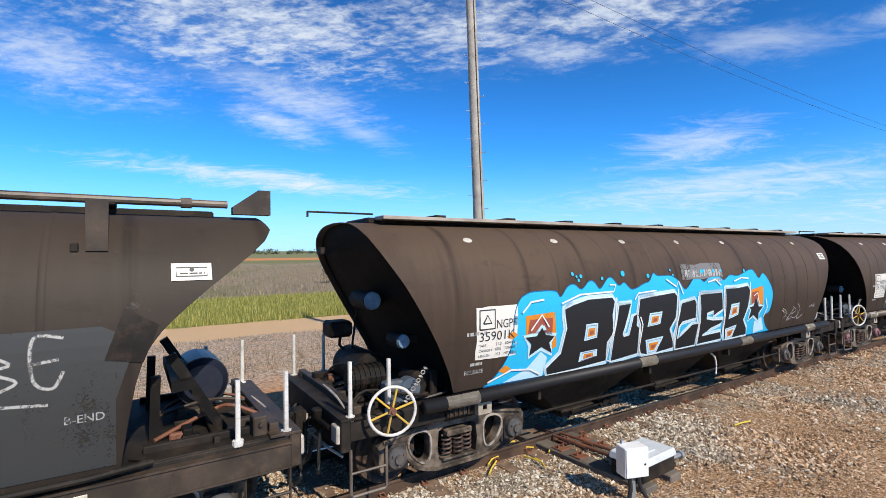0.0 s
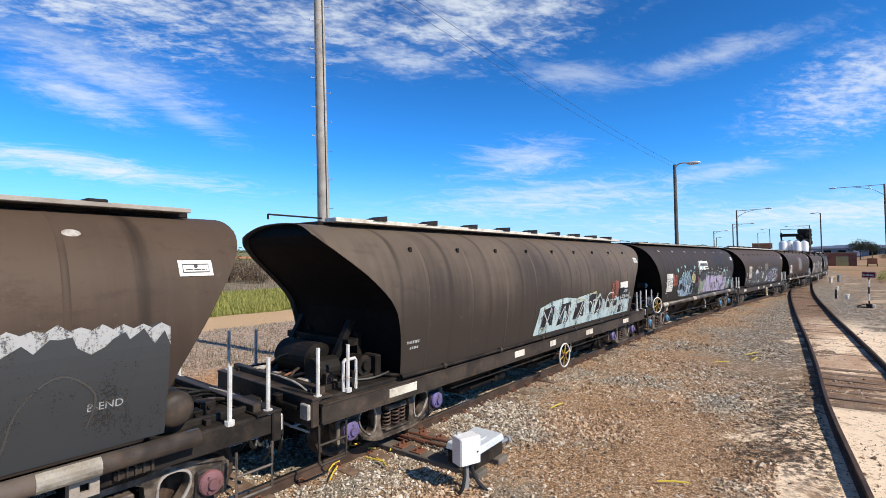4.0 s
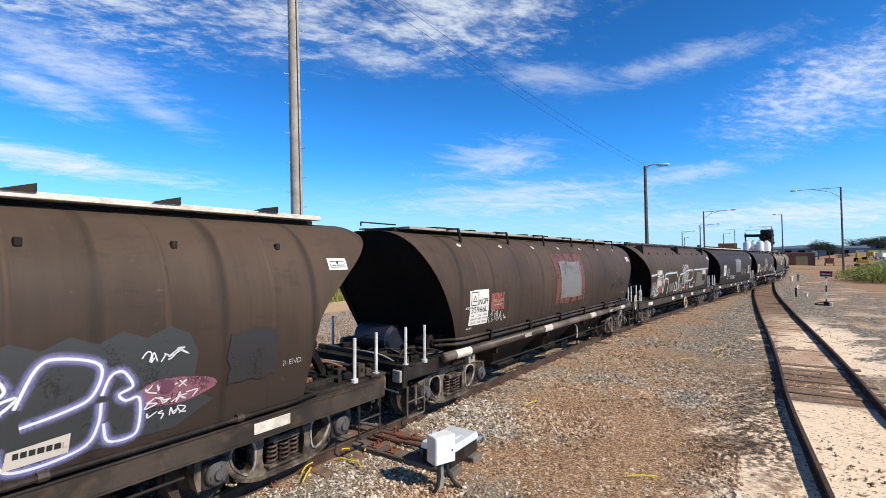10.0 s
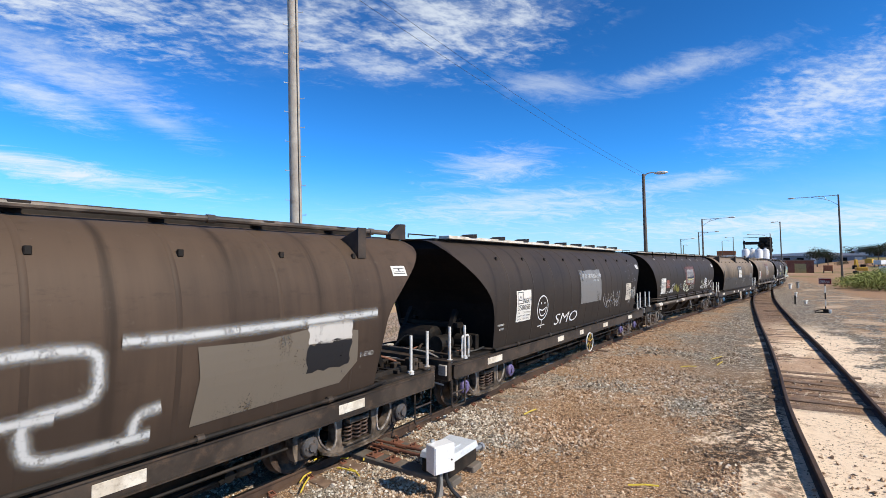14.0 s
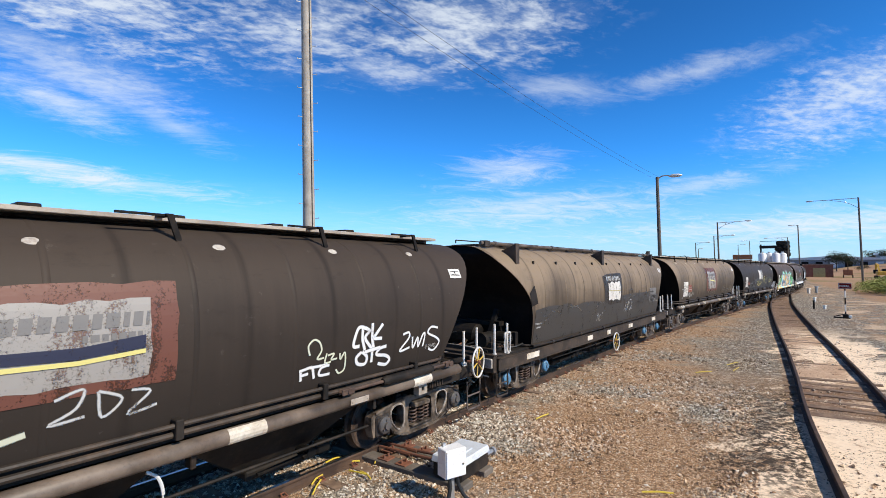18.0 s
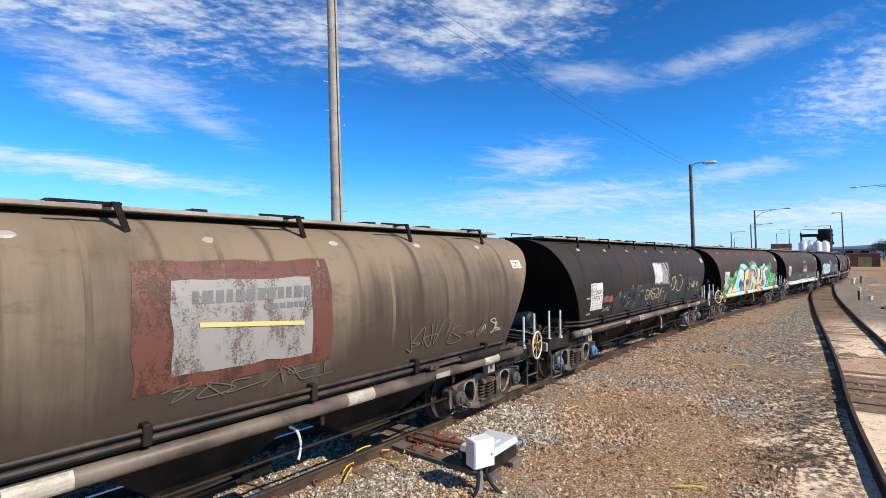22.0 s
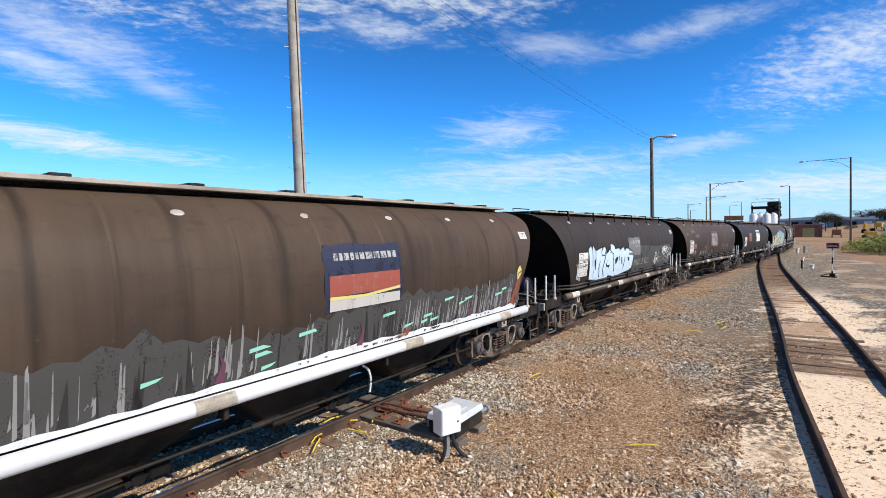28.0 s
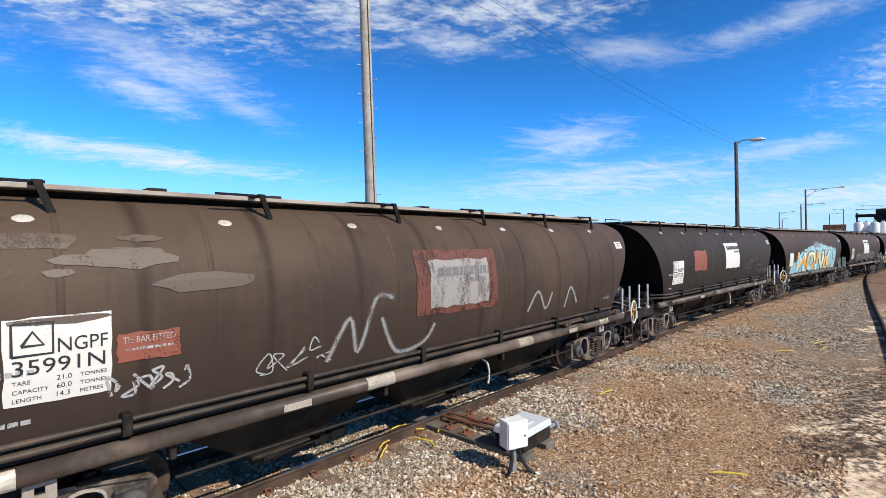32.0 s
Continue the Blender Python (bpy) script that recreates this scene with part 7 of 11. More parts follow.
def decorate(k, w, kind):
    """What is painted on each wagon, from the first of the train to the last."""
    small_marks(w, kind, k)
    if k == 0:
        tag(w, kind, [[(4.45, 2.3), (4.5, 2.0), (4.46, 1.85)], [(4.40, 2.22), (4.62, 2.10), (4.50, 2.05), (4.66, 1.95), (4.48, 1.86)], [(4.95, 2.27), (4.76, 2.28), (4.76, 1.95), (4.88, 1.87), (4.95, 2.0)], [(4.76, 2.08), (4.92, 2.1)], [(4.45, 1.78), (4.85, 1.74)]], S_FADED, 0.03, "chalky white letters")
        lay_on(w, kind, Flat().poly([(-5.3, 1.12), (-5.3, 2.2), (-2.0, 2.3), (1.0, 2.28), (3.6, 2.33), (5.2, 2.34), (5.45, 2.2), (5.3, 1.7), (5.3, 1.12)]), S_SLATE, 0, "repaint_patch", "slate grey painted-out band")
        lay_on(w, kind, Flat().poly([(5.36, 2.48), (5.62, 2.32), (5.50, 2.0), (5.22, 2.05)]), STEEL, 1, "welded_patch")
    elif k == 1:
        number_board(w, kind, "35901K")
        p = lay_on(w, kind, Flat().poly(bubbly(BURGER["halo"][0])), S_CYAN, 0, "graffiti", "large sprayed graffiti piece in black, cyan and orange")
        rim(w, kind, [bubbly(BURGER["halo"][0])], S_DEEP, 0.016, 0.5, p)
        shapes(w, kind, BURGER["orange"], S_ORANGE, 1, "graffiti_fill", p)
        shapes(w, kind, BURGER["red"], S_DUSK, 2, "graffiti_fill", p)
        shapes(w, kind, BURGER["pale"], S_ICE, 1, "graffiti_fill", p)
        rim(w, kind, BURGER["letters"] + BURGER["stars"], S_ICE, 0.11, 2, p)
        shapes(w, kind, BURGER["letters"] + BURGER["stars"], S_BLACK, 3, "letter_fill", p)
        rim(w, kind, BURGER["letters"], S_ICE, 0.032, 4, p)
        rim(w, kind, BURGER["letters"], S_WHITE, 0.018, 4.5, p, "graffiti_highlight")
        shapes(w, kind, BURGER["holes"], S_ICE, 4, "graffiti_hole", p)
        for h in BURGER["holes"]:
            cx, cz = sum(x for x, z in h) / 4, sum(z for x, z in h) / 4 - 0.02
            inner = [(cx + (x - cx) * 0.55, cz + (z - cz) * 0.5) for x, z in h]
            shapes(w, kind, [inner], S_ORANGE, 5, "graffiti_fill", p)
            shapes(w, kind, [[(cx + (x - cx) * 0.5, cz + (z - cz) * 0.5) for x, z in inner]], S_DUSK, 6, "graffiti_fill", p)
            rim(w, kind, [[(cx + (x - cx) * 0.78, cz + (z - cz) * 0.78) for x, z in h]], S_LILAC, 0.012, 5, p)
        # white flashes along the tops and joints, and the shine on the bubbly edge
        flash = [[(-3.6, 2.18), (-3.2, 2.29), (-2.42, 2.30), (-2.36, 2.40), (-2.5, 2.41)], [(-2.36, 2.2), (-2.38, 1.75), (-2.46, 1.52), (-2.5, 1.2), (-2.38, 1.16)], [(-1.9, 2.14), (-1.8, 2.24), (-1.3, 2.26)], [(-1.74, 1.84), (-1.66, 1.7), (-1.68, 1.3), (-1.6, 1.16)], [(-0.66, 2.26), (-0.62, 1.8), (-0.72, 1.45), (-0.6, 1.16)],
                 [(-0.02, 2.1), (0.0, 1.62), (0.1, 1.56), (0.08, 1.2)], [(0.9, 2.16), (0.93, 1.75), (0.98, 1.6), (0.98, 1.2)], [(1.95, 2.28), (1.92, 1.98), (1.9, 1.8)], [(-0.98, 2.44), (-0.7, 2.3), (-0.62, 2.4), (-0.5, 2.16)], [(0.35, 2.34), (0.62, 2.38), (0.8, 2.26)], [(1.3, 2.32), (1.6, 2.38), (1.9, 2.36)], [(-4.36, 2.1), (-4.2, 2.24), (-3.95, 2.26)], [(-4.2, 1.84), (-4.0, 2.05), (-3.85, 1.86)], [(-4.9, 1.2), (-4.5, 1.32), (-4.15, 1.28), (-3.95, 1.18)],
                 [(2.1, 1.98), (2.24, 2.04), (2.34, 1.8)], [(2.62, 1.9), (2.72, 1.7), (2.6, 1.5)]]
        strokes(w, kind, flash, S_WHITE, 0.03, 6, "graffiti_highlight", p, False)
        spots(w, kind, -3.6, 3.0, 2.5, 2.62, 14, 0.02, 0.05, S_CYAN, 7)
        operator_panel(w, kind, "grey", -0.46, 2.42, 1.4, 0.27, 3)
        lay_on(w, kind, Flat().scrawl(3.5, 1.3, 4.6, 1.7, 4, 0.02, 21), S_FADED, 1, "graffiti_tag", "rubbed faint tag")
        words(w, kind, "RELEASE", -5.28, 1.35, 0.06, S_FADED, layer=0, name="stencil")
    elif k == 2:
        number_board(w, kind, "36191J")
        b = shapes(w, kind, [wavy(-4.35, 1.0, [2.2, 2.35, 2.42, 2.40, 2.40, 2.42, 2.2], 1.17, 5, 0.03)], S_SLATE, 0, "graffiti", label="worn looping cream and white graffiti piece")
        shapes(w, kind, LOOPS["cloud"], S_CHALK, 2, "graffiti_cloud", b)
        crest(w, kind, -4.3, -2.4, [2.05, 2.42, 2.55, 2.5, 2.5], 0.16, S_CHALK, 2, 9, b, 26)
        strokes(w, kind, LOOPS["dark"], S_BLACK, 0.035, 3, "graffiti_outline", b)
        strokes(w, kind, LOOPS["blue"], S_AQUA, 0.03, 3, "graffiti_outline", b)
        strokes(w, kind, LOOPS["cream"], S_CREAM, 0.105, 3, "letter_outline", b)
        strokes(w, kind, [[(-4.25, 1.35), (-4.2, 1.9), (-3.9, 2.1), (-3.6, 1.95), (-3.65, 1.6), (-3.9, 1.45)], [(-3.5, 2.05), (-3.1, 2.1), (-2.8, 1.95), (-2.75, 1.5), (-3.1, 1.3), (-3.45, 1.35)], [(-3.3, 1.75), (-3.0, 1.8)]], S_CREAM, 0.085, 3, "letter_outline", b)
        f = Flat()
        for x in (-4.0, -3.2, -2.3, -1.6, -0.75, 0.9, 1.9):
            for z in (1.35, 1.45, 1.55, 1.65, 1.75):
                f.rect(x, z, x + 0.05, z + 0.035)
        lay_on(w, kind, f, S_CHALK, 4, "drip_marks", parent=b)
        operator_panel(w, kind, "red", -1.05, 1.85, 2.05, 1.0, 6)
        c = shapes(w, kind, [wavy(0.85, 5.6, [1.95, 2.12, 2.2, 2.22, 2.25, 2.2], 1.17, 8, 0.06, 40)], S_SLATE, 0, "graffiti", label="dark painted-out band with a white sprayed edge")
        crest(w, kind, 0.85, 5.6, [2.0, 2.15, 2.25, 2.22, 2.28, 2.22], 0.16, S_FADED, 1, 17, c)
        strokes(w, kind, [[(1.2 + j * 0.8, 1.35), (1.3 + j * 0.8, 1.7 + 0.1 * (j % 2)), (1.55 + j * 0.8, 1.9), (1.8 + j * 0.8, 1.7), (1.75 + j * 0.8, 1.4)] for j in range(5)], S_THIN, 0.03, 1, "graffiti_outline", c)
    elif k == 3:
        lay_on(w, kind, Flat().blob([(3.48, 2.10), (3.92, 2.17), (3.95, 1.88), (3.74, 1.65), (3.45, 1.73)]), S_RUSTY, 0, "paint_patch", "orange-red sprayed patch")
        p = shapes(w, kind, [[(-1.2, 1.14), (-1.0, 1.75), (-0.4, 1.86), (0.3, 1.9), (0.9, 1.84), (1.67, 1.91), (2.21, 1.94), (2.29, 1.77), (2.48, 1.89), (2.65, 1.72), (2.91, 1.58), (3.04, 1.64), (3.74, 1.64), (4.17, 1.71), (4.92, 1.84), (5.05, 1.16)]], S_PALEICE, 0, "graffiti", label="old pale aqua graffiti with black letters")
        shapes(w, kind, [[(1.72, 1.85), (1.94, 1.90), (2.19, 1.88), (2.14, 1.56), (2.08, 1.34), (1.90, 1.35), (1.75, 1.53)], [(2.18, 1.30), (2.30, 1.62), (2.49, 1.81), (2.65, 1.70), (2.70, 1.47), (2.45, 1.38)], [(3.04, 1.61), (3.92, 1.61), (3.87, 1.43), (3.09, 1.43)], [(-0.9, 1.3), (-0.8, 1.7), (-0.3, 1.75), (-0.35, 1.3)], [(-0.1, 1.25), (0.1, 1.75), (0.6, 1.78), (0.5, 1.3)], [(0.8, 1.3), (0.9, 1.7), (1.4, 1.75), (1.45, 1.35)], [(4.0, 1.2), (4.1, 1.45), (4.6, 1.45), (4.5, 1.2)]], S_BLACK2, 1, "letter_fill", p)
        strokes(w, kind, [[(1.73, 1.89), (2.01, 1.92), (2.19, 1.93), (2.23, 1.79), (2.12, 1.57), (2.10, 1.41), (2.24, 1.39)], [(0.75, 1.78), (1.2, 1.8), (1.5, 1.75)]], S_GOLD, 0.03, 2, "graffiti_outline", p)
        g = random.Random(77)
        rows = [[(2.96, 1.63), (3.11, 1.80), (3.34, 1.85), (3.56, 1.82)], [(4.06, 1.29), (4.08, 1.49), (4.52, 1.47), (4.72, 1.25), (4.97, 1.42), (4.93, 1.77)]]
        rows += [[(x, 1.25 + g.uniform(0, 0.2)), (x + g.uniform(-0.1, 0.2), 1.45), (x + g.uniform(0.0, 0.3), 1.7), (x + g.uniform(0.2, 0.4), 1.5 + g.uniform(-0.1, 0.2))] for x in [-1.0 + 0.33 * j for j in range(17)]]
        strokes(w, kind, rows, S_CHALK, 0.05, 3, "graffiti_outline", p)
        strokes(w, kind, [[(x, 1.2), (x + 0.12, 1.35 + 0.2 * (j % 2)), (x + 0.2, 1.2)] for j, x in enumerate((-0.7, 0.2, 1.1, 1.9, 2.6, 3.3, 3.8, 4.4))], S_PALEICE, 0.09, 2, "graffiti_outline", p)
        b = lay_on(w, kind, Flat().ragged(4.1, 1.90, 4.78, 2.12, 2, 0.01), S_BOARD, 2, "number_board", "old white number board half painted over")
        bb = lay_on(w, kind, Flat().ragged(4.05, 1.58, 4.86, 1.94, 9, 0.02), S_BLACK, 3, "repaint_patch", parent=b)
        lay_on(w, kind, Flat().text("NGKF", 4.40, 1.79, 0.10, 0.36, gap=1.2).text("35780N", 4.22, 1.63, 0.10, 0.58, gap=1.2), S_WHITE, 4, "letter", parent=b)
    elif k == 4:
        number_board(w, kind, "36116N")
        lay_on(w, kind, Flat().ragged(-4.38, 1.72, -3.85, 2.15, 6, 0.05), S_RUSTY, 0, "paint_patch")
        b = shapes(w, kind, HEADS["pale"], S_PALE, 0, "graffiti", label="pale blue cartoon-like graffiti with black outlines")
        shapes(w, kind, [wavy(-2.0, 2.2, [1.75, 1.7, 2.1, 2.2, 2.15, 2.2], 1.17, 14, 0.06)], S_SLATE, 0, "graffiti_ground", b)
        shapes(w, kind, [[(0.05, 1.25), (0.2, 1.75), (0.4, 2.02), (0.95, 2.0), (2.05, 1.95), (3.0, 1.96), (3.35, 1.98), (3.76, 1.88), (4.28, 1.82), (4.33, 1.40), (4.2, 1.17)]], S_LILAC, 1, "graffiti_fill", b)
        shapes(w, kind, HEADS["green"] + [[(4.36, 1.45), (4.50, 1.71), (4.66, 1.56), (5.02, 1.43), (5.02, 1.28), (4.63, 1.22)]], S_MOSS, 2, "graffiti_fill", b, round_=True)
        shapes(w, kind, HEADS["plum"], S_PLUM, 2, "graffiti_fill", b, round_=True)
        shapes(w, kind, HEADS["gold"], S_GOLD, 2, "graffiti_fill", b, round_=True)
        strokes(w, kind, HEADS["aqua"], S_AQUA, 0.06, 2, "graffiti_edge", b)
        strokes(w, kind, HEADS["black"], S_BLACK, 0.035, 3, "graffiti_outline", b)
        shapes(w, kind, HEADS["blob"], S_BLACK, 3, "graffiti_fill", b, round_=True)
        strokes(w, kind, HEADS["white"], S_WHITE, 0.03, 4, "graffiti_highlight", b)
        c = shapes(w, kind, [[(1.0, 1.17), (1.0, 2.0), (2.0, 2.1), (3.0, 2.16), (3.80, 2.13), (3.98, 2.17), (4.40, 2.16), (4.75, 2.2), (4.83, 2.08), (4.9, 2.17), (5.15, 2.14), (5.6, 2.1), (5.62, 1.75), (5.45, 1.17)]], S_SLATE, 0, "repaint_patch", label="grey painted-out band under old chalk outlines")
        lines = [[(3.70, 1.80), (3.78, 1.96), (3.92, 2.06), (4.08, 2.06), (4.22, 1.94), (4.30, 1.76)], [(3.83, 1.82), (3.94, 1.96), (4.06, 1.96), (4.17, 1.83)], [(3.40, 2.09), (3.74, 1.91), (3.66, 1.76), (3.47, 1.85), (3.40, 2.09)], [(3.00, 1.94), (3.35, 1.99), (3.37, 1.75), (3.28, 1.8)], [(4.30, 1.78), (4.35, 1.90), (4.40, 1.88), (4.40, 1.79), (4.50, 1.76), (4.38, 1.51), (4.32, 1.42)], [(4.35, 1.25), (4.38, 1.42), (4.47, 1.47), (4.59, 1.40), (4.63, 1.25)], [(3.2, 1.4), (3.3, 1.26), (3.5, 1.3), (3.55, 1.45)], [(3.6, 1.5), (3.75, 1.52), (3.75, 1.42), (3.95, 1.48)],
                 [(0.3, 1.4), (0.28, 1.85), (0.36, 2.08), (0.5, 1.9)], [(0.55, 1.9), (0.7, 2.14), (0.95, 2.1), (1.0, 1.85)], [(1.15, 1.85), (1.3, 2.2), (1.5, 2.05)], [(1.6, 1.95), (1.8, 2.12), (1.95, 1.9)], [(1.1, 1.3), (1.2, 1.62), (1.35, 1.4), (1.5, 1.62), (1.6, 1.35)], [(1.7, 1.35), (1.9, 1.65), (2.1, 1.5), (2.2, 1.3)], [(2.1, 1.9), (2.3, 2.2), (2.55, 2.1), (2.6, 1.85)], [(2.7, 1.9), (2.75, 2.15), (2.95, 2.0)], [(2.3, 1.3), (2.5, 1.65), (2.8, 1.6), (2.95, 1.35)]]
        strokes(w, kind, lines, S_BLACK, 0.06, 2, "graffiti_outline", c)
        strokes(w, kind, lines, S_CHALK, 0.032, 3, "graffiti_outline", c)
        shapes(w, kind, [[(3.54, 1.66), (3.57, 1.80), (3.67, 1.88), (3.70, 1.72), (3.60, 1.62)], [(3.29, 1.42), (3.35, 1.57), (3.44, 1.49), (3.42, 1.36)], [(0.95, 2.02), (1.02, 2.08), (1.1, 1.98), (1.02, 1.88)], [(2.25, 1.75), (2.33, 1.85), (2.4, 1.7), (2.3, 1.6)]], S_BLACK, 3, "graffiti_fill", c, round_=True)
        shapes(w, kind, [[(4.38, 1.2), (4.4, 1.38), (4.47, 1.43), (4.56, 1.38), (4.6, 1.2)], [(-0.2, 1.2), (-0.1, 1.42), (0.08, 1.46), (0.15, 1.2)]], S_PLUM2, 1.5, "graffiti_fill", c)
        strokes(w, kind, [[(5.04, 1.55), (5.1, 1.66), (5.14, 1.56), (5.22, 1.64), (5.26, 1.56), (5.38, 1.62), (5.46, 1.68), (5.5, 1.58), (5.36, 1.54)]], S_CHALK, 0.015, 2, "graffiti_tag", c)
        lay_on(w, kind, Flat().disc(3.84, 2.18, 0.09).disc(4.81, 1.60, 0.12).disc(4.99, 1.44, 0.09).disc(5.03, 1.77, 0.035).disc(3.72, 2.16, 0.05), S_AQUA, 3, "paint_spot")
        lay_on(w, kind, Flat().ring(3.58, 2.19, 0.06, 0.04).ring(4.92, 1.80, 0.05, 0.035).ring(3.78, 2.26, 0.03, 0.025), S_MOSS, 3, "paint_spot")
        spots(w, kind, -3.9, 0.0, 2.2, 2.5, 12, 0.04, 0.09, S_AQUA, 5)
        spots(w, kind, 1.0, 5.4, 2.1, 2.35, 14, 0.03, 0.06, S_FADED, 6)
        operator_panel(w, kind, "white", -0.62, 2.30, 1.42, 0.40, 7)
        lay_on(w, kind, Flat().ragged(-0.84, 2.08, -0.60, 2.66, 8, 0.03), S_WORN, 0, "paint_patch")
        words(w, kind, "S4", -4.9, 1.27, 0.11, S_FADED, layer=0, name="stencil")
    elif k == 5:
        number_board(w, kind, "35869Q", x0=-4.62, z0=1.55, wd=0.70, ht=0.74, face=S_OLDBOARD)
        words(w, kind, "SLY", -3.85, 2.06, 0.22, S_GOLD, 0.42, lean=0.2)
        words(w, kind, "AMF", -2.4, 2.08, 0.22, S_BEIGE, 0.7, 0.01, 0.15)
        b = shapes(w, kind, [wavy(-3.87, 0.7, [1.94, 1.85, 1.88, 1.9, 1.98, 2.06, 2.15], 1.13, 41, 0.02)], S_SLATE, 0, "graffiti", label="dark painted-out piece with chalky white outlines")
        shapes(w, kind, [[(0.6, 1.15)] + [(0.6 + j * 0.20, 1.98 + (0.09 if j % 2 else 0.0) + min(0.13, 0.02 * j)) for j in range(17)] + [(3.9, 1.9), (3.85, 1.5), (4.1, 1.36), (3.7, 1.15)]], S_SLATE, 0, "graffiti_ground", b)
        shapes(w, kind, [[(-3.0, 1.78), (-2.9, 1.98), (-2.68, 2.08), (-2.4, 2.02), (-2.25, 1.92), (-2.4, 1.82), (-2.7, 1.8)]], S_CHALK, 2, "graffiti_cloud", b, round_=True)
        rows = [[(-3.85, 1.9), (-3.2, 1.92), (-3.25, 1.6), (-3.4, 1.35), (-3.8, 1.3)], [(-3.3, 1.3), (-3.05, 1.8), (-2.75, 1.78), (-2.8, 1.4), (-3.1, 1.25), (-3.3, 1.3)], [(-2.6, 1.82), (-2.1, 1.86), (-2.15, 1.4), (-2.45, 1.3), (-2.5, 1.6)], [(-2.0, 1.85), (-1.75, 1.3), (-1.6, 1.3), (-1.5, 1.9), (-1.3, 1.9)], [(-1.25, 1.3), (-1.2, 1.75), (-0.9, 1.95), (-0.7, 1.7), (-0.8, 1.3)], [(-0.4, 1.25), (-0.2, 1.9), (0.15, 2.0), (0.2, 1.6), (-0.05, 1.3)]]
        strokes(w, kind, rows, S_CHALK, 0.032, 2, "graffiti_outline", b)
        strokes(w, kind, [[(x + 0.07, z) for x, z in r] for r in rows], S_THIN, 0.09, 1, "graffiti_shade", b)
        shapes(w, kind, [[(-1.05, 1.4), (-1.0, 1.8), (-0.7, 1.85), (-0.75, 1.6), (-0.6, 1.4), (-0.85, 1.5)], [(-2.2, 1.2), (-2.0, 1.45), (-1.8, 1.2), (-2.0, 1.25)], [(-0.1, 1.2), (0.1, 1.5), (0.4, 1.7), (0.5, 1.3)]], S_CHALK, 2, "graffiti_fill", b)
        lay_on(w, kind, Flat().ring(-1.57, 2.10, 0.07, 0.045).disc(-1.40, 2.16, 0.055), S_CHALK, 3, "graffiti_fill", parent=b)
        rows = [[(1.01, 1.66), (1.09, 1.79), (1.23, 1.86), (1.34, 1.78), (1.47, 1.68), (1.61, 1.56), (1.67, 1.42), (1.62, 1.25), (1.50, 1.18), (1.22, 1.21), (1.05, 1.18)], [(1.13, 1.56), (1.21, 1.48), (1.32, 1.37), (1.31, 1.30), (1.15, 1.25), (1.13, 1.56)], [(1.36, 1.73), (1.50, 1.79), (1.60, 1.81), (1.69, 1.70), (1.81, 1.59), (1.79, 1.5)], [(1.76, 1.60), (1.80, 1.78), (1.93, 1.96), (2.08, 1.99), (2.19, 1.81), (2.12, 1.65), (2.03, 1.51), (2.05, 1.24), (2.12, 1.16), (2.29, 1.16)],
                [(2.16, 1.96), (2.29, 1.97), (2.38, 1.83), (2.27, 1.73), (2.46, 1.76), (2.21, 1.52), (2.35, 1.46)], [(2.44, 1.67), (2.57, 1.97), (2.72, 2.03), (3.02, 1.92), (2.97, 1.66), (2.78, 1.57), (2.48, 1.51)], [(2.34, 1.37), (2.37, 1.22), (2.46, 1.15), (2.70, 1.15), (2.95, 1.22), (3.03, 1.39), (3.04, 1.58)], [(3.04, 1.64), (3.10, 1.80), (3.20, 1.83), (3.29, 1.68), (3.18, 1.62), (3.24, 1.55), (3.35, 1.55), (3.37, 1.31), (3.32, 1.19), (3.12, 1.20), (3.07, 1.38)],
                [(0.72, 1.25), (0.75, 1.7), (0.95, 1.76)], [(0.74, 1.5), (0.9, 1.52)]]
        strokes(w, kind, rows, S_VIOLET, 0.13, 2, "graffiti_edge", b)
        strokes(w, kind, rows, S_WHITE, 0.030, 3, "graffiti_outline", b)
        k5 = lay_on(w, kind, Flat().poly([(2.39, 1.18), (2.41, 1.33), (2.83, 1.37), (2.82, 1.2)]), S_OLDBOARD, 4, "maker_plate", "old cream maker's plate")
        lay_on(w, kind, bars(Flat(), 2.45, 2.78, 1.26, 0.05, 5, 0.012, 0.035), INK, 5, "letter", parent=k5)
        lay_on(w, kind, Flat().disc(0.55, 1.5, 0.07).disc(0.65, 1.75, 0.05).disc(3.6, 1.6, 0.07).disc(2.2, 2.2, 0.06), S_PLUM, 3, "paint_spot", parent=b)
        shapes(w, kind, [[(-5.3, 1.15), (-5.2, 1.8), (-5.0, 1.6), (-4.6, 1.5), (-4.1, 1.48), (-4.0, 1.3), (-4.4, 1.2)]], S_SOOT, 0, "repaint_patch", label="sooty painted-out corner")
        strokes(w, kind, [[(-5.2, 1.3), (-5.1, 1.9), (-4.95, 1.7)], [(-4.6, 1.4), (-4.4, 1.45), (-4.45, 1.25), (-4.2, 1.4), (-4.0, 1.45)]], S_CHALK, 0.06, 2, "graffiti_outline", b)
        lay_on(w, kind, Flat().ragged(-0.35, 2.05, 0.62, 2.42, 4, 0.015), S_BEIGE, 1, "operator_panel", "faded beige patch of an old panel")
        lay_on(w, kind, Flat().ragged(4.24, 1.48, 4.85, 2.04, 3, 0.03), S_SOOT, 1, "repaint_patch")
        shapes(w, kind, [[(3.3, 1.5), (3.5, 1.68), (4.0, 1.62), (4.1, 1.5), (3.7, 1.4)]], S_ROSE, 1, "paint_patch", label="misty rose patch", round_=True)
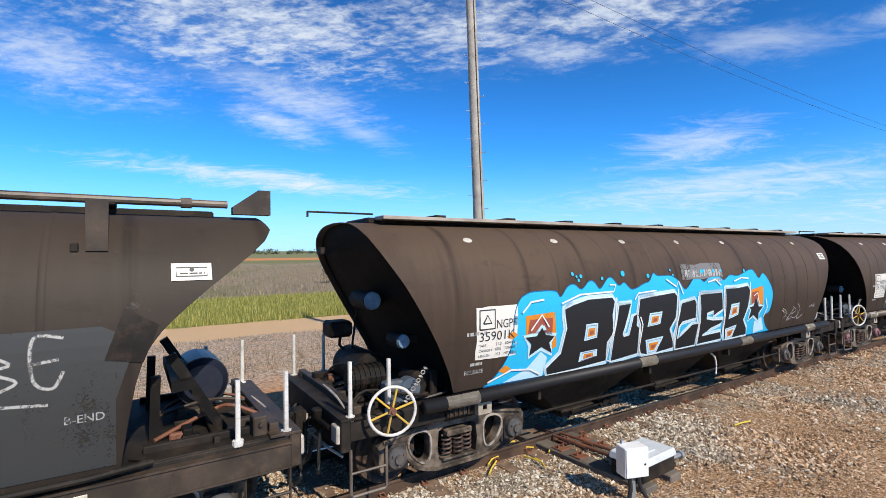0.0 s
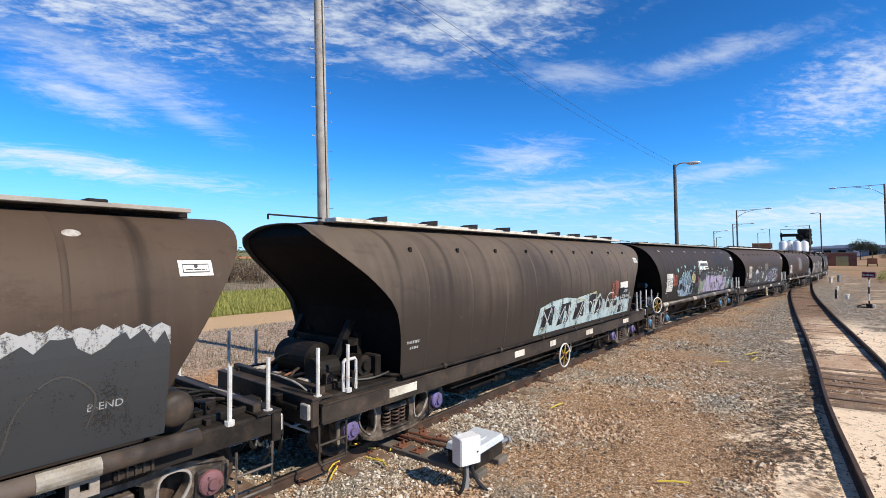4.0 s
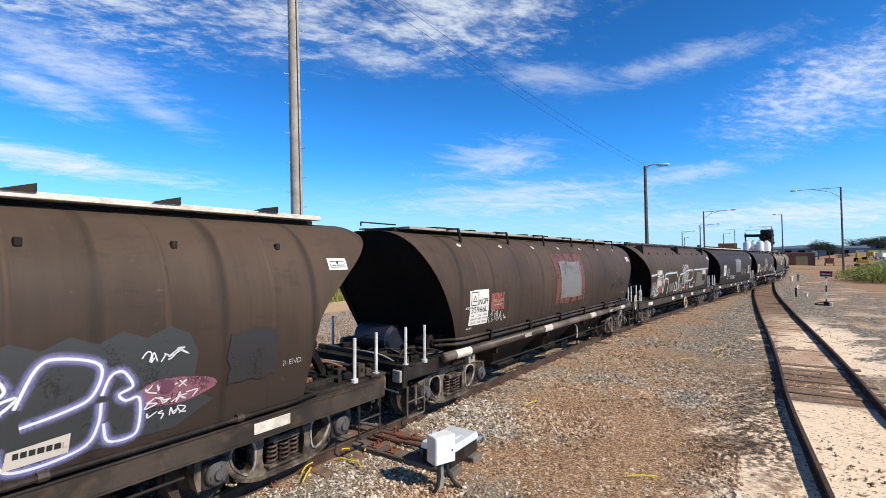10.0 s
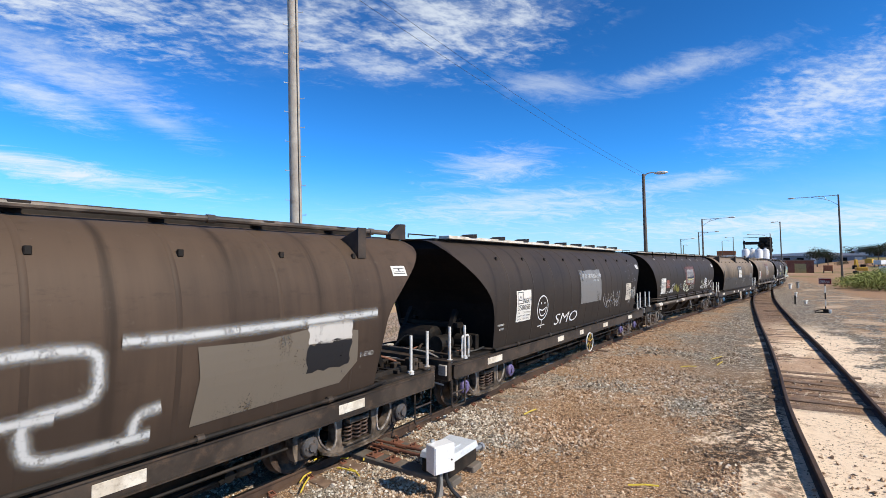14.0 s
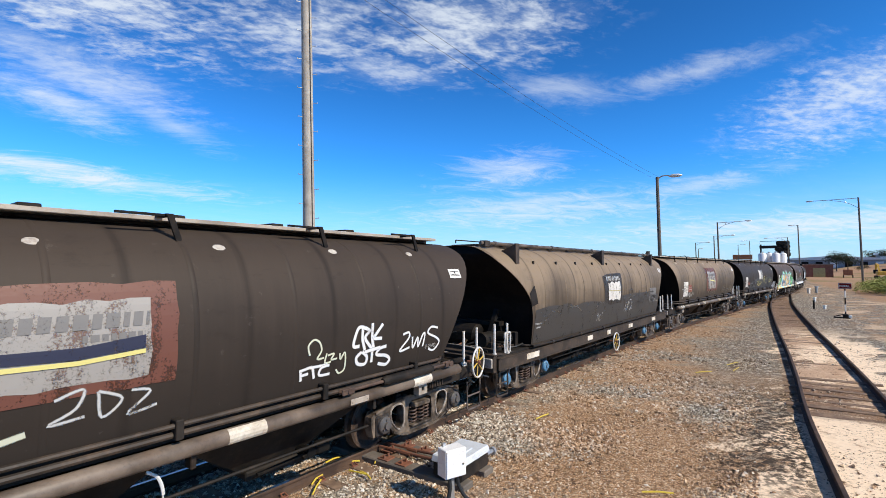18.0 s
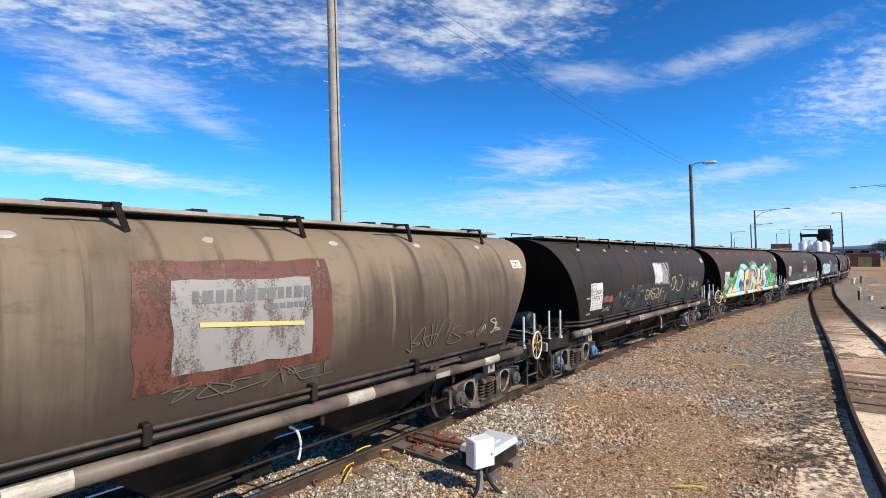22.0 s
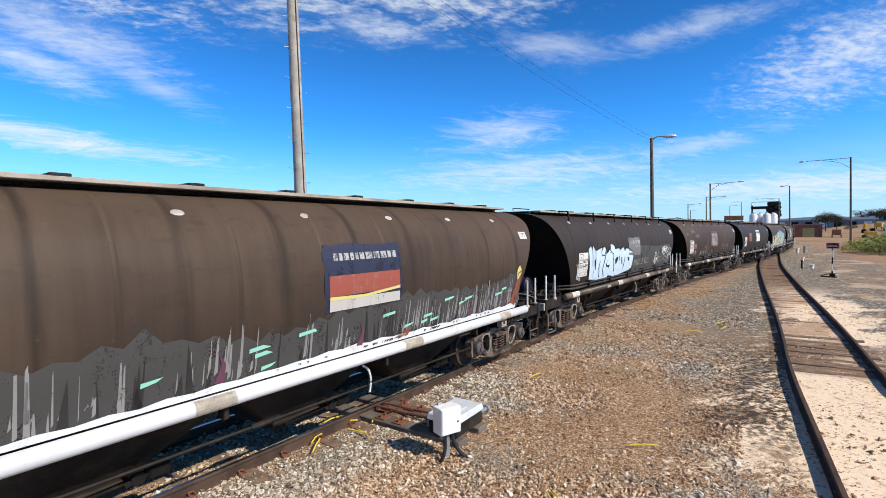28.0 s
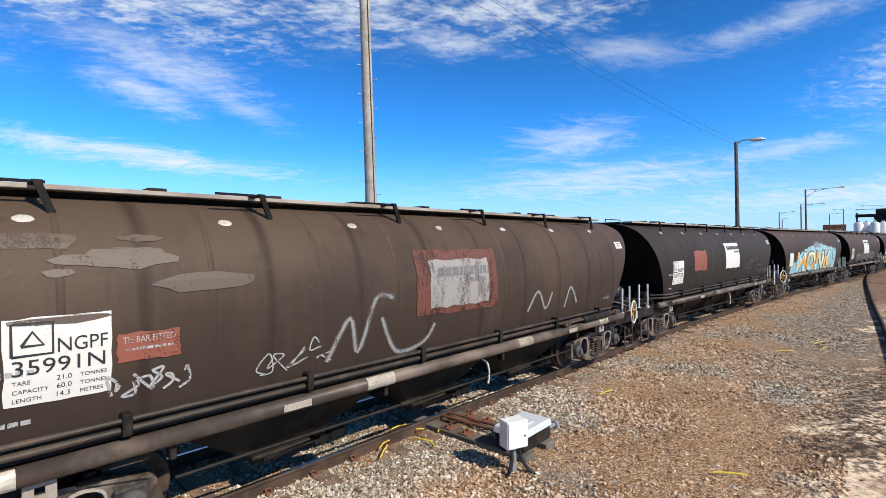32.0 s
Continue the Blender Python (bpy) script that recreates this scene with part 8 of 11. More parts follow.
        lay_on(w, kind, Flat().scrawl(3.36, 1.86, 3.78, 1.98, 5, 0.014, 82).scrawl(3.42, 1.55, 3.78, 1.66, 4, 0.014, 83).scrawl(3.42, 1.42, 3.9, 1.52, 6, 0.014, 84).scrawl(3.44, 1.28, 3.8, 1.38, 4, 0.014, 85), S_WHITE, 2, "graffiti_tag", "small white handwriting")
    elif k == 6:
        number_board(w, kind, "35966L")
        red_sign(w, kind)
        operator_panel(w, kind, "orange", -1.0, 1.62, 2.08, 1.34, 12)
        lay_on(w, kind, Flat().scrawl(-4.4, 1.5, -3.7, 1.78, 6, 0.025, 4), S_FADED, 2, "graffiti_tag", "white scribbled tag")
        lay_on(w, kind, Flat().blob([(4.38, 1.83), (4.6, 1.80), (4.88, 1.86), (4.90, 2.12), (4.7, 2.16), (4.42, 2.15)], 4), S_DARKOUT, 0, "repaint_patch", "dark painted-over square")
        lay_on(w, kind, Flat().blob([(3.64, 1.78), (3.8, 1.74), (3.95, 1.82), (3.94, 1.97), (3.8, 1.95), (3.66, 1.93)], 4), S_DARKOUT, 0, "repaint_patch")
        tag(w, kind, [[(4.55, 1.62), (4.62, 1.72)], [(4.78, 1.50), (4.84, 1.66)], [(4.8, 1.56), (4.92, 1.62)], [(4.98, 1.38), (5.0, 1.48)], [(4.1, 2.36), (4.15, 2.32)]], S_CHALK, 0.010, "small pale scratches", 1)
    elif k == 7:
        number_board(w, kind, "35792Q", x0=-4.60, z0=1.54, wd=0.72, ht=0.72, face=S_OLDBOARD)
        lay_on(w, kind, Flat().poly([(-5.3, 1.2), (-5.3, 1.74), (-4.8, 1.78), (-4.62, 1.62), (-4.3, 1.52), (-4.2, 1.2)]).poly([(-2.68, 1.51), (-2.49, 1.63), (-2.21, 1.57), (-2.10, 1.63), (-1.85, 1.67), (-1.78, 1.28), (-2.45, 1.16)]).poly([(-1.0, 1.51), (-0.31, 1.57), (-0.24, 1.13), (-0.9, 1.13)]).poly([(2.55, 1.2), (2.62, 1.7), (2.58, 2.03), (3.3, 2.0), (4.19, 2.08), (4.87, 1.95), (4.9, 1.5), (4.6, 1.25)]), S_BEIGE, 0, "paint_patch", "beige painted-out patches")
        lay_on(w, kind, Flat().poly([(-3.86, 1.84), (-3.35, 1.82), (-2.95, 1.74), (-3.0, 1.66), (-3.49, 1.64), (-3.86, 1.6)]).poly([(0.25, 1.43), (1.00, 1.39), (1.00, 1.13), (0.31, 1.13)]).poly([(-4.3, 1.2), (-4.25, 1.5), (-3.75, 1.55), (-3.7, 1.25)]), S_RUSTY, 0, "paint_patch")
        broad = [[(-5.49, 2.05), (-5.07, 2.07), (-4.60, 2.10)], [(-3.86, 2.10), (-3.72, 1.85), (-3.70, 1.45), (-3.62, 1.26), (-3.52, 1.4), (-3.54, 1.65), (-3.57, 1.80), (-3.35, 1.86), (-3.11, 1.85), (-2.95, 1.78), (-2.88, 1.50), (-2.89, 1.14)],
                 [(-3.48, 1.85), (-3.48, 1.97), (-3.41, 2.06), (-2.95, 2.09), (-1.87, 2.10), (-1.60, 2.11), (-1.42, 1.99), (-1.22, 1.72), (-0.98, 1.24), (-1.00, 1.65), (-0.97, 1.90), (-0.82, 1.98), (-0.25, 2.02), (0.10, 2.06), (0.29, 2.13), (0.91, 2.16), (1.60, 2.14), (1.70, 1.95), (1.64, 1.70), (1.25, 1.64), (1.20, 1.45), (1.35, 1.26), (2.17, 1.25)],
                 [(-1.72, 1.14), (-1.72, 1.39), (-1.66, 1.60), (-1.50, 1.60), (-1.24, 1.30), (-1.1, 1.14)], [(-1.63, 1.24), (-1.2, 1.22)], [(-0.24, 1.14), (-0.15, 1.30), (0.16, 1.30), (0.22, 1.58), (0.70, 1.62), (1.40, 1.62)], [(1.88, 2.18), (2.48, 2.16), (4.19, 2.16), (5.26, 2.17)], [(2.0, 1.26), (2.05, 1.45), (2.25, 1.5)]]
        strokes(w, kind, broad, S_MIST, 0.18, 2, "graffiti_outline", w)
        strokes(w, kind, broad, S_CHALK, 0.095, 3, "graffiti_outline", w)
        strokes(w, kind, [[(-5.12, 1.20), (-5.08, 1.52), (-4.88, 1.54)], [(-5.09, 1.37), (-4.92, 1.38)], [(-4.68, 1.50), (-4.84, 1.46), (-4.86, 1.26), (-4.70, 1.19), (-4.60, 1.34), (-4.70, 1.50)], [(-4.32, 1.50), (-4.50, 1.50), (-4.52, 1.38), (-4.34, 1.32), (-4.32, 1.20), (-4.55, 1.16), (-4.90, 1.14)]], S_CHALK, 0.085, 4, "graffiti_tag", w)
        lay_on(w, kind, Flat().ragged(-0.40, 1.45, 0.78, 2.46, 14, 0.03), S_WORN, 1, "operator_panel", "rubbed-out grey operator panel")
        lay_on(w, kind, Flat().ragged(4.0, 1.85, 4.75, 2.15, 6, 0.02), S_PANEL, 1, "number_board", "torn white number board")
        lay_on(w, kind, Flat().ragged(4.0, 1.5, 4.75, 1.86, 7, 0.03), S_BLACK, 1, "repaint_patch")
    elif k == 8:
        number_board(w, kind, "35805B", x0=-4.48, z0=1.57, wd=0.72, ht=0.71, face=S_BOARD)
        f = Flat().ring(-3.1, 1.80, 0.30, 0.03).stroke([(-3.3, 1.78), (-3.2, 1.62), (-3.0, 1.62), (-2.9, 1.80), (-3.1, 1.74), (-3.3, 1.78)], 0.03).disc(-3.2, 1.92, 0.025).disc(-3.0, 1.92, 0.025).stroke([(-3.1, 1.5), (-3.1, 1.3)], 0.025).stroke([(-3.3, 1.35), (-2.9, 1.37)], 0.025)
        lay_on(w, kind, f, S_WHITE, 1, "graffiti_tag", "white smiling stick figure")
        words(w, kind, "SMO", -2.3, 1.28, 0.30, S_WHITE, 1.6, -0.01, 0.2)
        operator_panel(w, kind, "grey", -0.5, 1.72, 1.8, 0.98, 15)
        number_board(w, kind, "35805B", x0=4.05, z0=1.55, wd=0.64, ht=0.62, face=S_OLDBOARD, shape="diamond", rows=(("TARE", "21.00", "TONNES"), ("CAPACITY", "60.00", "TONNES"), ("LENGTH", "14.03", "METRES"), ("GROSS MASS", "81.00", "TONNES")))
        lay_on(w, kind, Flat().scrawl(4.72, 1.5, 5.25, 2.05, 6, 0.035, 6), S_FADED, 1, "graffiti_tag", "grey scribbled tag")
        words(w, kind, "PM", 4.45, 1.42, 0.1, S_FADED, layer=0)
        lay_on(w, kind, Flat().scrawl(1.6, 1.4, 3.4, 2.0, 6, 0.025, 9), S_FADED, 1, "graffiti_tag", "grey scribbled tag")
        spots(w, kind, 4.0, 5.4, 2.2, 2.9, 26, 0.006, 0.014, S_WHITE, 9)
    elif k == 9:
        number_board(w, kind, "36082D")
        red_sign(w, kind)
        operator_panel(w, kind, "red", -0.88, 1.78, 1.9, 0.96, 16)
        lay_on(w, kind, Flat().poly([(-0.55, 2.13), (0.2, 2.10), (0.72, 2.14), (0.72, 2.26), (0.2, 2.20), (-0.55, 2.22)]), S_NIGHT, 4, "panel_stripe")
        lay_on(w, kind, Flat().poly([(-0.55, 2.07), (0.2, 2.05), (0.72, 2.09), (0.72, 2.13), (0.2, 2.09), (-0.55, 2.11)]), S_YELLOW, 4, "panel_stripe")
        words(w, kind, "GCTN-STH 1", -4.36, 1.50, 0.11, S_FADED, 0.75, 0.005)
        words(w, kind, "ARK", -3.78, 1.52, 0.24, S_WHITE, 0.62, 0.0, 0.3, layer=2)
        words(w, kind, "OTS", -3.4, 1.80, 0.14, S_WHITE, 0.4, 0.0, 0.2, layer=2)
        lay_on(w, kind, Flat().ragged(-3.05, 1.5, -2.1, 1.85, 5, 0.08), S_HAZE, 0, "paint_patch")
        tag(w, kind, [[(-1.12, 1.90), (-1.26, 1.86), (-1.33, 1.70), (-1.22, 1.58), (-1.11, 1.68), (-1.12, 1.90)], [(-1.25, 1.97), (-0.84, 2.02)], [(-1.08, 2.06), (-1.02, 1.80), (-0.97, 1.48)], [(-1.05, 1.77), (-0.83, 1.81)], [(-0.97, 1.50), (-0.73, 1.58)], [(-0.74, 1.84), (-0.67, 1.67), (-0.62, 1.42)], [(-0.58, 1.69), (-0.45, 1.76), (-0.47, 1.60), (-0.62, 1.46), (-0.12, 1.55)]], S_CREAMY, 0.06, "pale cream hand-sprayed tag")
        tag(w, kind, [[(0.05, 1.78), (0.25, 1.84), (0.20, 1.68), (0.02, 1.58), (0.27, 1.60)], [(0.36, 1.80), (0.40, 1.56), (0.55, 1.70), (0.36, 1.80)], [(0.62, 1.76), (0.78, 1.72), (0.60, 1.54), (0.85, 1.58)]], S_CHALK, 0.035, "chalky hand-sprayed tag")
        tag(w, kind, [[(-1.92, 1.68), (-1.89, 1.94), (-1.77, 1.70), (-1.76, 1.92)], [(-1.66, 1.65), (-1.57, 1.86)]], S_FADED, 0.03, "faint chalk tag")
        tag(w, kind, [[(3.56, 2.03), (3.43, 2.05), (3.36, 1.93), (3.34, 1.80), (3.45, 1.79)], [(3.50, 2.04), (3.50, 1.88), (3.56, 1.72)], [(3.51, 2.04), (3.63, 1.99), (3.55, 1.89), (3.70, 1.72)], [(3.69, 2.09), (3.69, 1.87), (3.75, 1.68)], [(3.90, 2.06), (3.77, 1.93), (3.72, 1.87), (3.89, 1.85)], [(3.50, 1.70), (3.41, 1.63), (3.45, 1.54), (3.59, 1.52), (3.61, 1.62), (3.51, 1.70)], [(3.56, 1.69), (3.86, 1.72)], [(3.71, 1.70), (3.72, 1.52)], [(4.00, 1.72), (3.86, 1.70), (3.81, 1.62), (4.00, 1.58), (4.10, 1.51), (4.03, 1.44), (3.86, 1.48)]], S_WHITE, 0.055, "bold white two-line tag")
        tag(w, kind, [[(4.36, 1.85), (4.49, 1.87), (4.50, 1.78), (4.31, 1.60), (4.54, 1.63)], [(4.59, 1.79), (4.62, 1.61), (4.72, 1.77), (4.75, 1.61), (4.84, 1.79), (4.90, 1.80), (4.87, 1.60)], [(5.24, 1.87), (5.06, 1.90), (4.98, 1.81), (5.21, 1.71), (5.31, 1.62), (5.18, 1.50), (5.03, 1.54)]], S_WHITE, 0.04, "white hand-sprayed tag")
        tag(w, kind, [[(2.49, 1.61), (2.51, 1.47)], [(2.47, 1.60), (2.66, 1.63)], [(2.50, 1.54), (2.61, 1.55)], [(2.63, 1.62), (2.90, 1.62)], [(2.67, 1.61), (2.71, 1.47)], [(2.94, 1.61), (2.81, 1.59), (2.79, 1.50), (2.96, 1.49)]], S_WHITE, 0.042, "white three-letter tag")
        tag(w, kind, [[(2.61, 1.78), (2.58, 1.90), (2.66, 1.97), (2.75, 1.93), (2.79, 1.82), (2.73, 1.72), (2.84, 1.72)], [(2.88, 1.77), (2.86, 1.65), (2.96, 1.65)], [(2.90, 1.74), (3.00, 1.75), (2.96, 1.68), (3.06, 1.68)], [(3.10, 1.74), (3.12, 1.66), (3.19, 1.74), (3.21, 1.52), (3.12, 1.47), (3.06, 1.53)]], S_CREAMY, 0.03, "thin cream looping tag")
    elif k == 10:
        f = Flat().poly([(-5.3, 1.12), (-5.32, 1.9), (-4.6, 1.96), (-3.65, 1.93), (-2.9, 1.87), (-2.5, 1.93), (-1.86, 1.92), (-0.93, 1.86), (0.77, 1.98), (2.2, 2.0), (3.4, 1.98), (4.4, 2.0), (5.25, 1.8), (5.3, 1.12)])
        lay_on(w, kind, f, S_GHOST, 0, "repaint_patch", "darker grey band where old graffiti was painted over")
        strokes(w, kind, [[(-4.9, 1.5), (-4.5, 1.8), (-4.0, 1.75), (-3.7, 1.4)], [(-3.6, 1.85), (-3.1, 1.86), (-2.6, 1.7), (-2.4, 1.4)], [(-1.9, 1.3), (-1.5, 1.75), (-0.95, 1.84), (-0.7, 1.5)], [(1.0, 1.5), (1.5, 1.85), (2.2, 1.9)]], S_FADEDARK, 0.06, 1, "graffiti_outline", w)
        pn = lay_on(w, kind, Flat().poly([(-0.88, 2.62), (-0.4, 2.7), (0.86, 2.72), (0.8, 2.2), (0.72, 1.75), (-0.3, 1.72), (-0.82, 1.85)]), S_SMEAR, 1, "operator_panel", "dark torn operator panel with a white rubbed middle")
        lay_on(w, kind, Flat().ragged(-0.50, 1.86, 0.62, 2.42, 17, 0.04), S_TORN, 2, "panel_face", parent=pn)
        lay_on(w, kind, bars(Flat(), -0.62, 0.62, 2.48, 0.14, 6, 0.03, 0.1), S_FADED, 2, "letter", parent=pn)
        lay_on(w, kind, Flat().poly([(-0.5, 2.16), (0.6, 2.13), (0.6, 2.16), (-0.5, 2.19)]), S_GOLD, 3, "panel_stripe", parent=pn)
        tag(w, kind, [[(-1.35, 1.3), (-1.3, 1.55), (-1.2, 1.3), (-1.15, 1.5)], [(-1.05, 1.55), (-1.1, 1.3), (-0.95, 1.4), (-0.95, 1.55)]], S_FADED, 0.025, "chalky little tag")
        lay_on(w, kind, Flat().scrawl(1.6, 1.45, 3.6, 2.1, 6, 0.05, 71), S_GHOST, 1, "graffiti_tag", "smeared dark tag")
        number_board(w, kind, "36230Q", x0=4.03, z0=1.56, wd=0.9, ht=0.55, face=S_GREY)
        tag(w, kind, [[(1.1, 1.45), (1.3, 1.7), (1.25, 1.4), (1.5, 1.75), (1.45, 1.5), (1.7, 1.8), (1.9, 1.6), (1.7, 1.45), (2.0, 1.5)]], S_FADED, 0.03)
        lay_on(w, kind, Flat().poly([(-5.62, 2.3), (-5.36, 2.48), (-5.22, 2.05), (-5.50, 2.0)]), STEEL, 1, "welded_patch")
        lay_on(w, kind, Flat().scrawl(-5.0, 1.5, -3.4, 2.0, 4, 0.03, 51).ragged(-3.9, 1.55, -3.5, 1.95, 3, 0.02), S_GHOST, 1, "graffiti_tag", "ghost of old painted-out graffiti")
    elif k == 11:
        number_board(w, kind, "36159O", x0=-5.05)
        red_sign(w, kind, -4.30, 1.73, 0.6, 0.34)
        operator_panel(w, kind, "red", -0.88, 1.64, 2.2, 1.25, 18)
        lay_on(w, kind, Flat().poly([(-0.3, 2.22), (0.9, 2.12), (0.9, 2.17), (-0.3, 2.27)]), S_YELLOW, 4, "panel_stripe")
        lay_on(w, kind, Flat().scrawl(-4.4, 1.45, -3.3, 1.72, 7, 0.03, 12), S_FADED, 2, "graffiti_tag", "white scribbled tag")
        lay_on(w, kind, Flat().scrawl(-0.6, 1.45, 1.4, 1.7, 6, 0.015, 14).scrawl(2.4, 1.5, 4.6, 1.9, 7, 0.018, 15), S_BEIGE, 2, "graffiti_tag", "thin scratched tags")
        lay_on(w, kind, Flat().scrawl(4.6, 1.5, 5.2, 1.8, 3, 0.02, 16), S_CREAM, 2, "graffiti_tag")
    elif k == 12:
        number_board(w, kind, "35976T", x0=-5.03, z0=1.56)
        lay_on(w, kind, Flat().ragged(-4.26, 1.71, -3.66, 1.88, 5, 0.02), S_REDSIGN, 0, "warning_sign", "faded red warning sign")
        pn = lay_on(w, kind, Flat().ragged(-0.28, 2.0, 1.30, 2.74, 19, 0.02), S_WORN, 0, "operator_panel", "rubbed white remains of an operator panel")
        lay_on(w, kind, Flat().ragged(-0.24, 2.06, 0.55, 2.70, 21, 0.04), S_TORN, 1, "panel_face", parent=pn)
        sl = shapes(w, kind, [wavy(-3.6, 5.2, [1.8, 1.95, 2.1, 2.02, 1.98, 2.1, 2.2, 2.1], 1.18, 61, 0.03, 30)], S_NIGHTY, 0, "repaint_patch", label="thin blue-black painted-out band with pale scratches")
        g = random.Random(62)
        strokes(w, kind, [[(x, z), (x + g.uniform(0.03, 0.14), z + g.uniform(0.02, 0.16)), (x + g.uniform(0.05, 0.22), z + g.uniform(-0.05, 0.1))] for x, z in [(g.choice((-3.2, -2.6, -1.9, -1.2, 0.2, 1.0, 3.2)) + g.gauss(0, 0.25), g.uniform(1.35, 2.0)) for _ in range(26)]], S_FADED, 0.02, 1, "graffiti_outline", sl)
        words(w, kind, "DMST", -4.3, 1.47, 0.12, S_FADED, 0.5, layer=1)
        tag(w, kind, [[(-0.86, 1.86), (-1.06, 1.88), (-1.06, 1.62), (-0.88, 1.6), (-0.86, 1.72), (-0.95, 1.72)], [(-0.76, 1.58), (-0.74, 1.88), (-0.66, 1.72), (-0.56, 1.88), (-0.54, 1.58)], [(-0.24, 1.88), (-0.44, 1.86), (-0.44, 1.74), (-0.26, 1.72), (-0.28, 1.58), (-0.46, 1.56)], [(-0.1, 1.9), (0.1, 1.86), (0.04, 1.6), (-0.14, 1.62), (0.1, 1.74)], [(0.2, 1.88), (0.44, 1.6)], [(0.46, 1.9), (0.2, 1.62)], [(0.5, 1.74), (0.7, 1.76)]], S_YELLOW, 0.026, "thin yellow sprayed tag")
        f = Flat().stroke([(1.4, 1.85), (1.55, 2.15), (1.9, 2.2), (1.8, 1.85), (1.5, 1.75)], 0.03).stroke([(1.7, 2.2), (1.75, 1.8), (2.0, 2.1), (2.1, 1.75)], 0.03).stroke([(2.0, 1.75), (2.4, 1.7), (2.75, 2.0), (2.6, 2.25), (2.4, 2.25)], 0.03)
        lay_on(w, kind, f, S_YELLOW, 2, "graffiti_tag", "looped yellow tag")
        f = Flat().stroke([(3.65, 1.65), (3.7, 2.1), (3.85, 1.8), (4.0, 2.1), (4.0, 1.75)], 0.03, False).scrawl(4.0, 1.7, 4.9, 2.05, 4, 0.028, 23)
        lay_on(w, kind, f, S_YELLOW, 2, "graffiti_tag", "spiky yellow tag")
    elif k == 13:
        number_board(w, kind, "36034E")
        leaves = Flat().poly([(-5.46, 1.15), (-5.2, 1.32), (-4.95, 1.45), (-4.78, 1.7), (-4.6, 1.92), (-4.25, 1.95), (-3.80, 1.88), (-3.67, 2.04), (-3.41, 2.24), (-3.1, 2.3), (-2.8, 2.0), (3.4, 1.9), (4.1, 2.0), (4.7, 1.93), (5.45, 1.88), (5.6, 1.15)])
        b = lay_on(w, kind, leaves, S_BUSH, 0, "graffiti", "large golden graffiti piece on a leafy green ground")
        shapes(w, kind, COMUS["green"], S_GREEN, 1, "graffiti_cloud", b, round_=True)
        shapes(w, kind, COMUS["mint"], S_MINT, 1.5, "graffiti_cloud", b, round_=True)
        letters = [[(x, max(z, 1.14)) for x, z in closed(o, 3)] if j in (0, 1, 4, 5) else o for j, o in enumerate(COMUS["letters"])]
        rim(w, kind, letters, S_WHITE, 0.15, 2, b)
        rim(w, kind, letters, S_DEEP, 0.115, 3, b)
        shapes(w, kind, letters, S_CAMO, 4, "letter_fill", b)
        shapes(w, kind, COMUS["amber"], S_ORANGE2, 5, "graffiti_fill", b)
        shapes(w, kind, COMUS["plum"], S_PLUMS, 5, "graffiti_fill", b, round_=True)
        rim(w, kind, COMUS["deep"], S_WHITE, 0.05, 5, b)
        shapes(w, kind, COMUS["deep"], S_DEEP, 6, "graffiti_hole", b, round_=True)
        rim(w, kind, letters, S_DEEP, 0.05, 6, b)
        rim(w, kind, letters, S_WHITE, 0.014, 6.6, b, "graffiti_highlight")
        strokes(w, kind, [[(-0.9, 1.32), (-0.62, 1.42)], [(-0.92, 1.28), (-0.64, 1.3)], [(-0.95, 1.24), (-0.7, 1.2)], [(-0.5, 2.0), (0.02, 2.04), (0.08, 1.9)], [(3.4, 2.1), (3.5, 2.3), (3.6, 2.0), (3.7, 2.2)], [(-3.5, 1.3), (-3.1, 1.4), (-2.9, 1.36)]], S_ICE, 0.025, 6, "graffiti_highlight", b, False)
        f = Flat()
        g = random.Random(8)
        for x, z in ((-2.05, 1.42), (-1.85, 1.25), (-2.2, 1.2), (2.2, 1.3), (1.5, 1.25), (2.5, 1.5), (0.6, 1.9)):
            f.star(x, z, g.uniform(0.05, 0.09), g.random())
        lay_on(w, kind, f, S_WHITE, 7, "graffiti_star", parent=b)
        strokes(w, kind, [[(-5.1 + 0.14 * j, 1.2 + 0.03 * (j % 2)), (-5.06 + 0.14 * j, 1.34), (-5.0 + 0.14 * j, 1.22), (-4.97 + 0.14 * j, 1.3)] for j in range(5)], S_DEEP, 0.02, 3, "graffiti_tag", b)
        operator_panel(w, kind, "grey", -0.62, 2.44, 1.4, 0.27, 20)
        lay_on(w, kind, Flat().ragged(4.0, 2.2, 4.4, 2.6, 5, 0.02), S_GREY, 0, "paint_patch")
    elif k == 14:
        number_board(w, kind, "36048M", x0=-4.95, z0=1.6)
        b = lay_on(w, kind, Flat().ragged(-0.02, 1.8, 1.5, 2.72, 5, 0.02), S_NIGHT, 0, "operator_panel", "dark panel with a red and gold sunset")
        lay_on(w, kind, Flat().rect(0.05, 2.02, 1.45, 2.3), S_DUSK, 1, "panel_stripe", parent=b)
        lay_on(w, kind, Flat().rect(0.05, 1.82, 1.45, 1.97), S_PANEL, 1, "panel_stripe", parent=b)
        lay_on(w, kind, Flat().poly([(0.05, 1.97), (0.7, 1.96), (1.45, 2.02), (1.45, 2.06), (0.7, 2.0), (0.05, 2.02)]), S_YELLOW, 2, "panel_stripe", parent=b)
        lay_on(w, kind, bars(Flat(), 0.15, 1.4, 2.5, 0.1, 4, 0.03, 0.1), S_FADED, 1, "letter", parent=b)
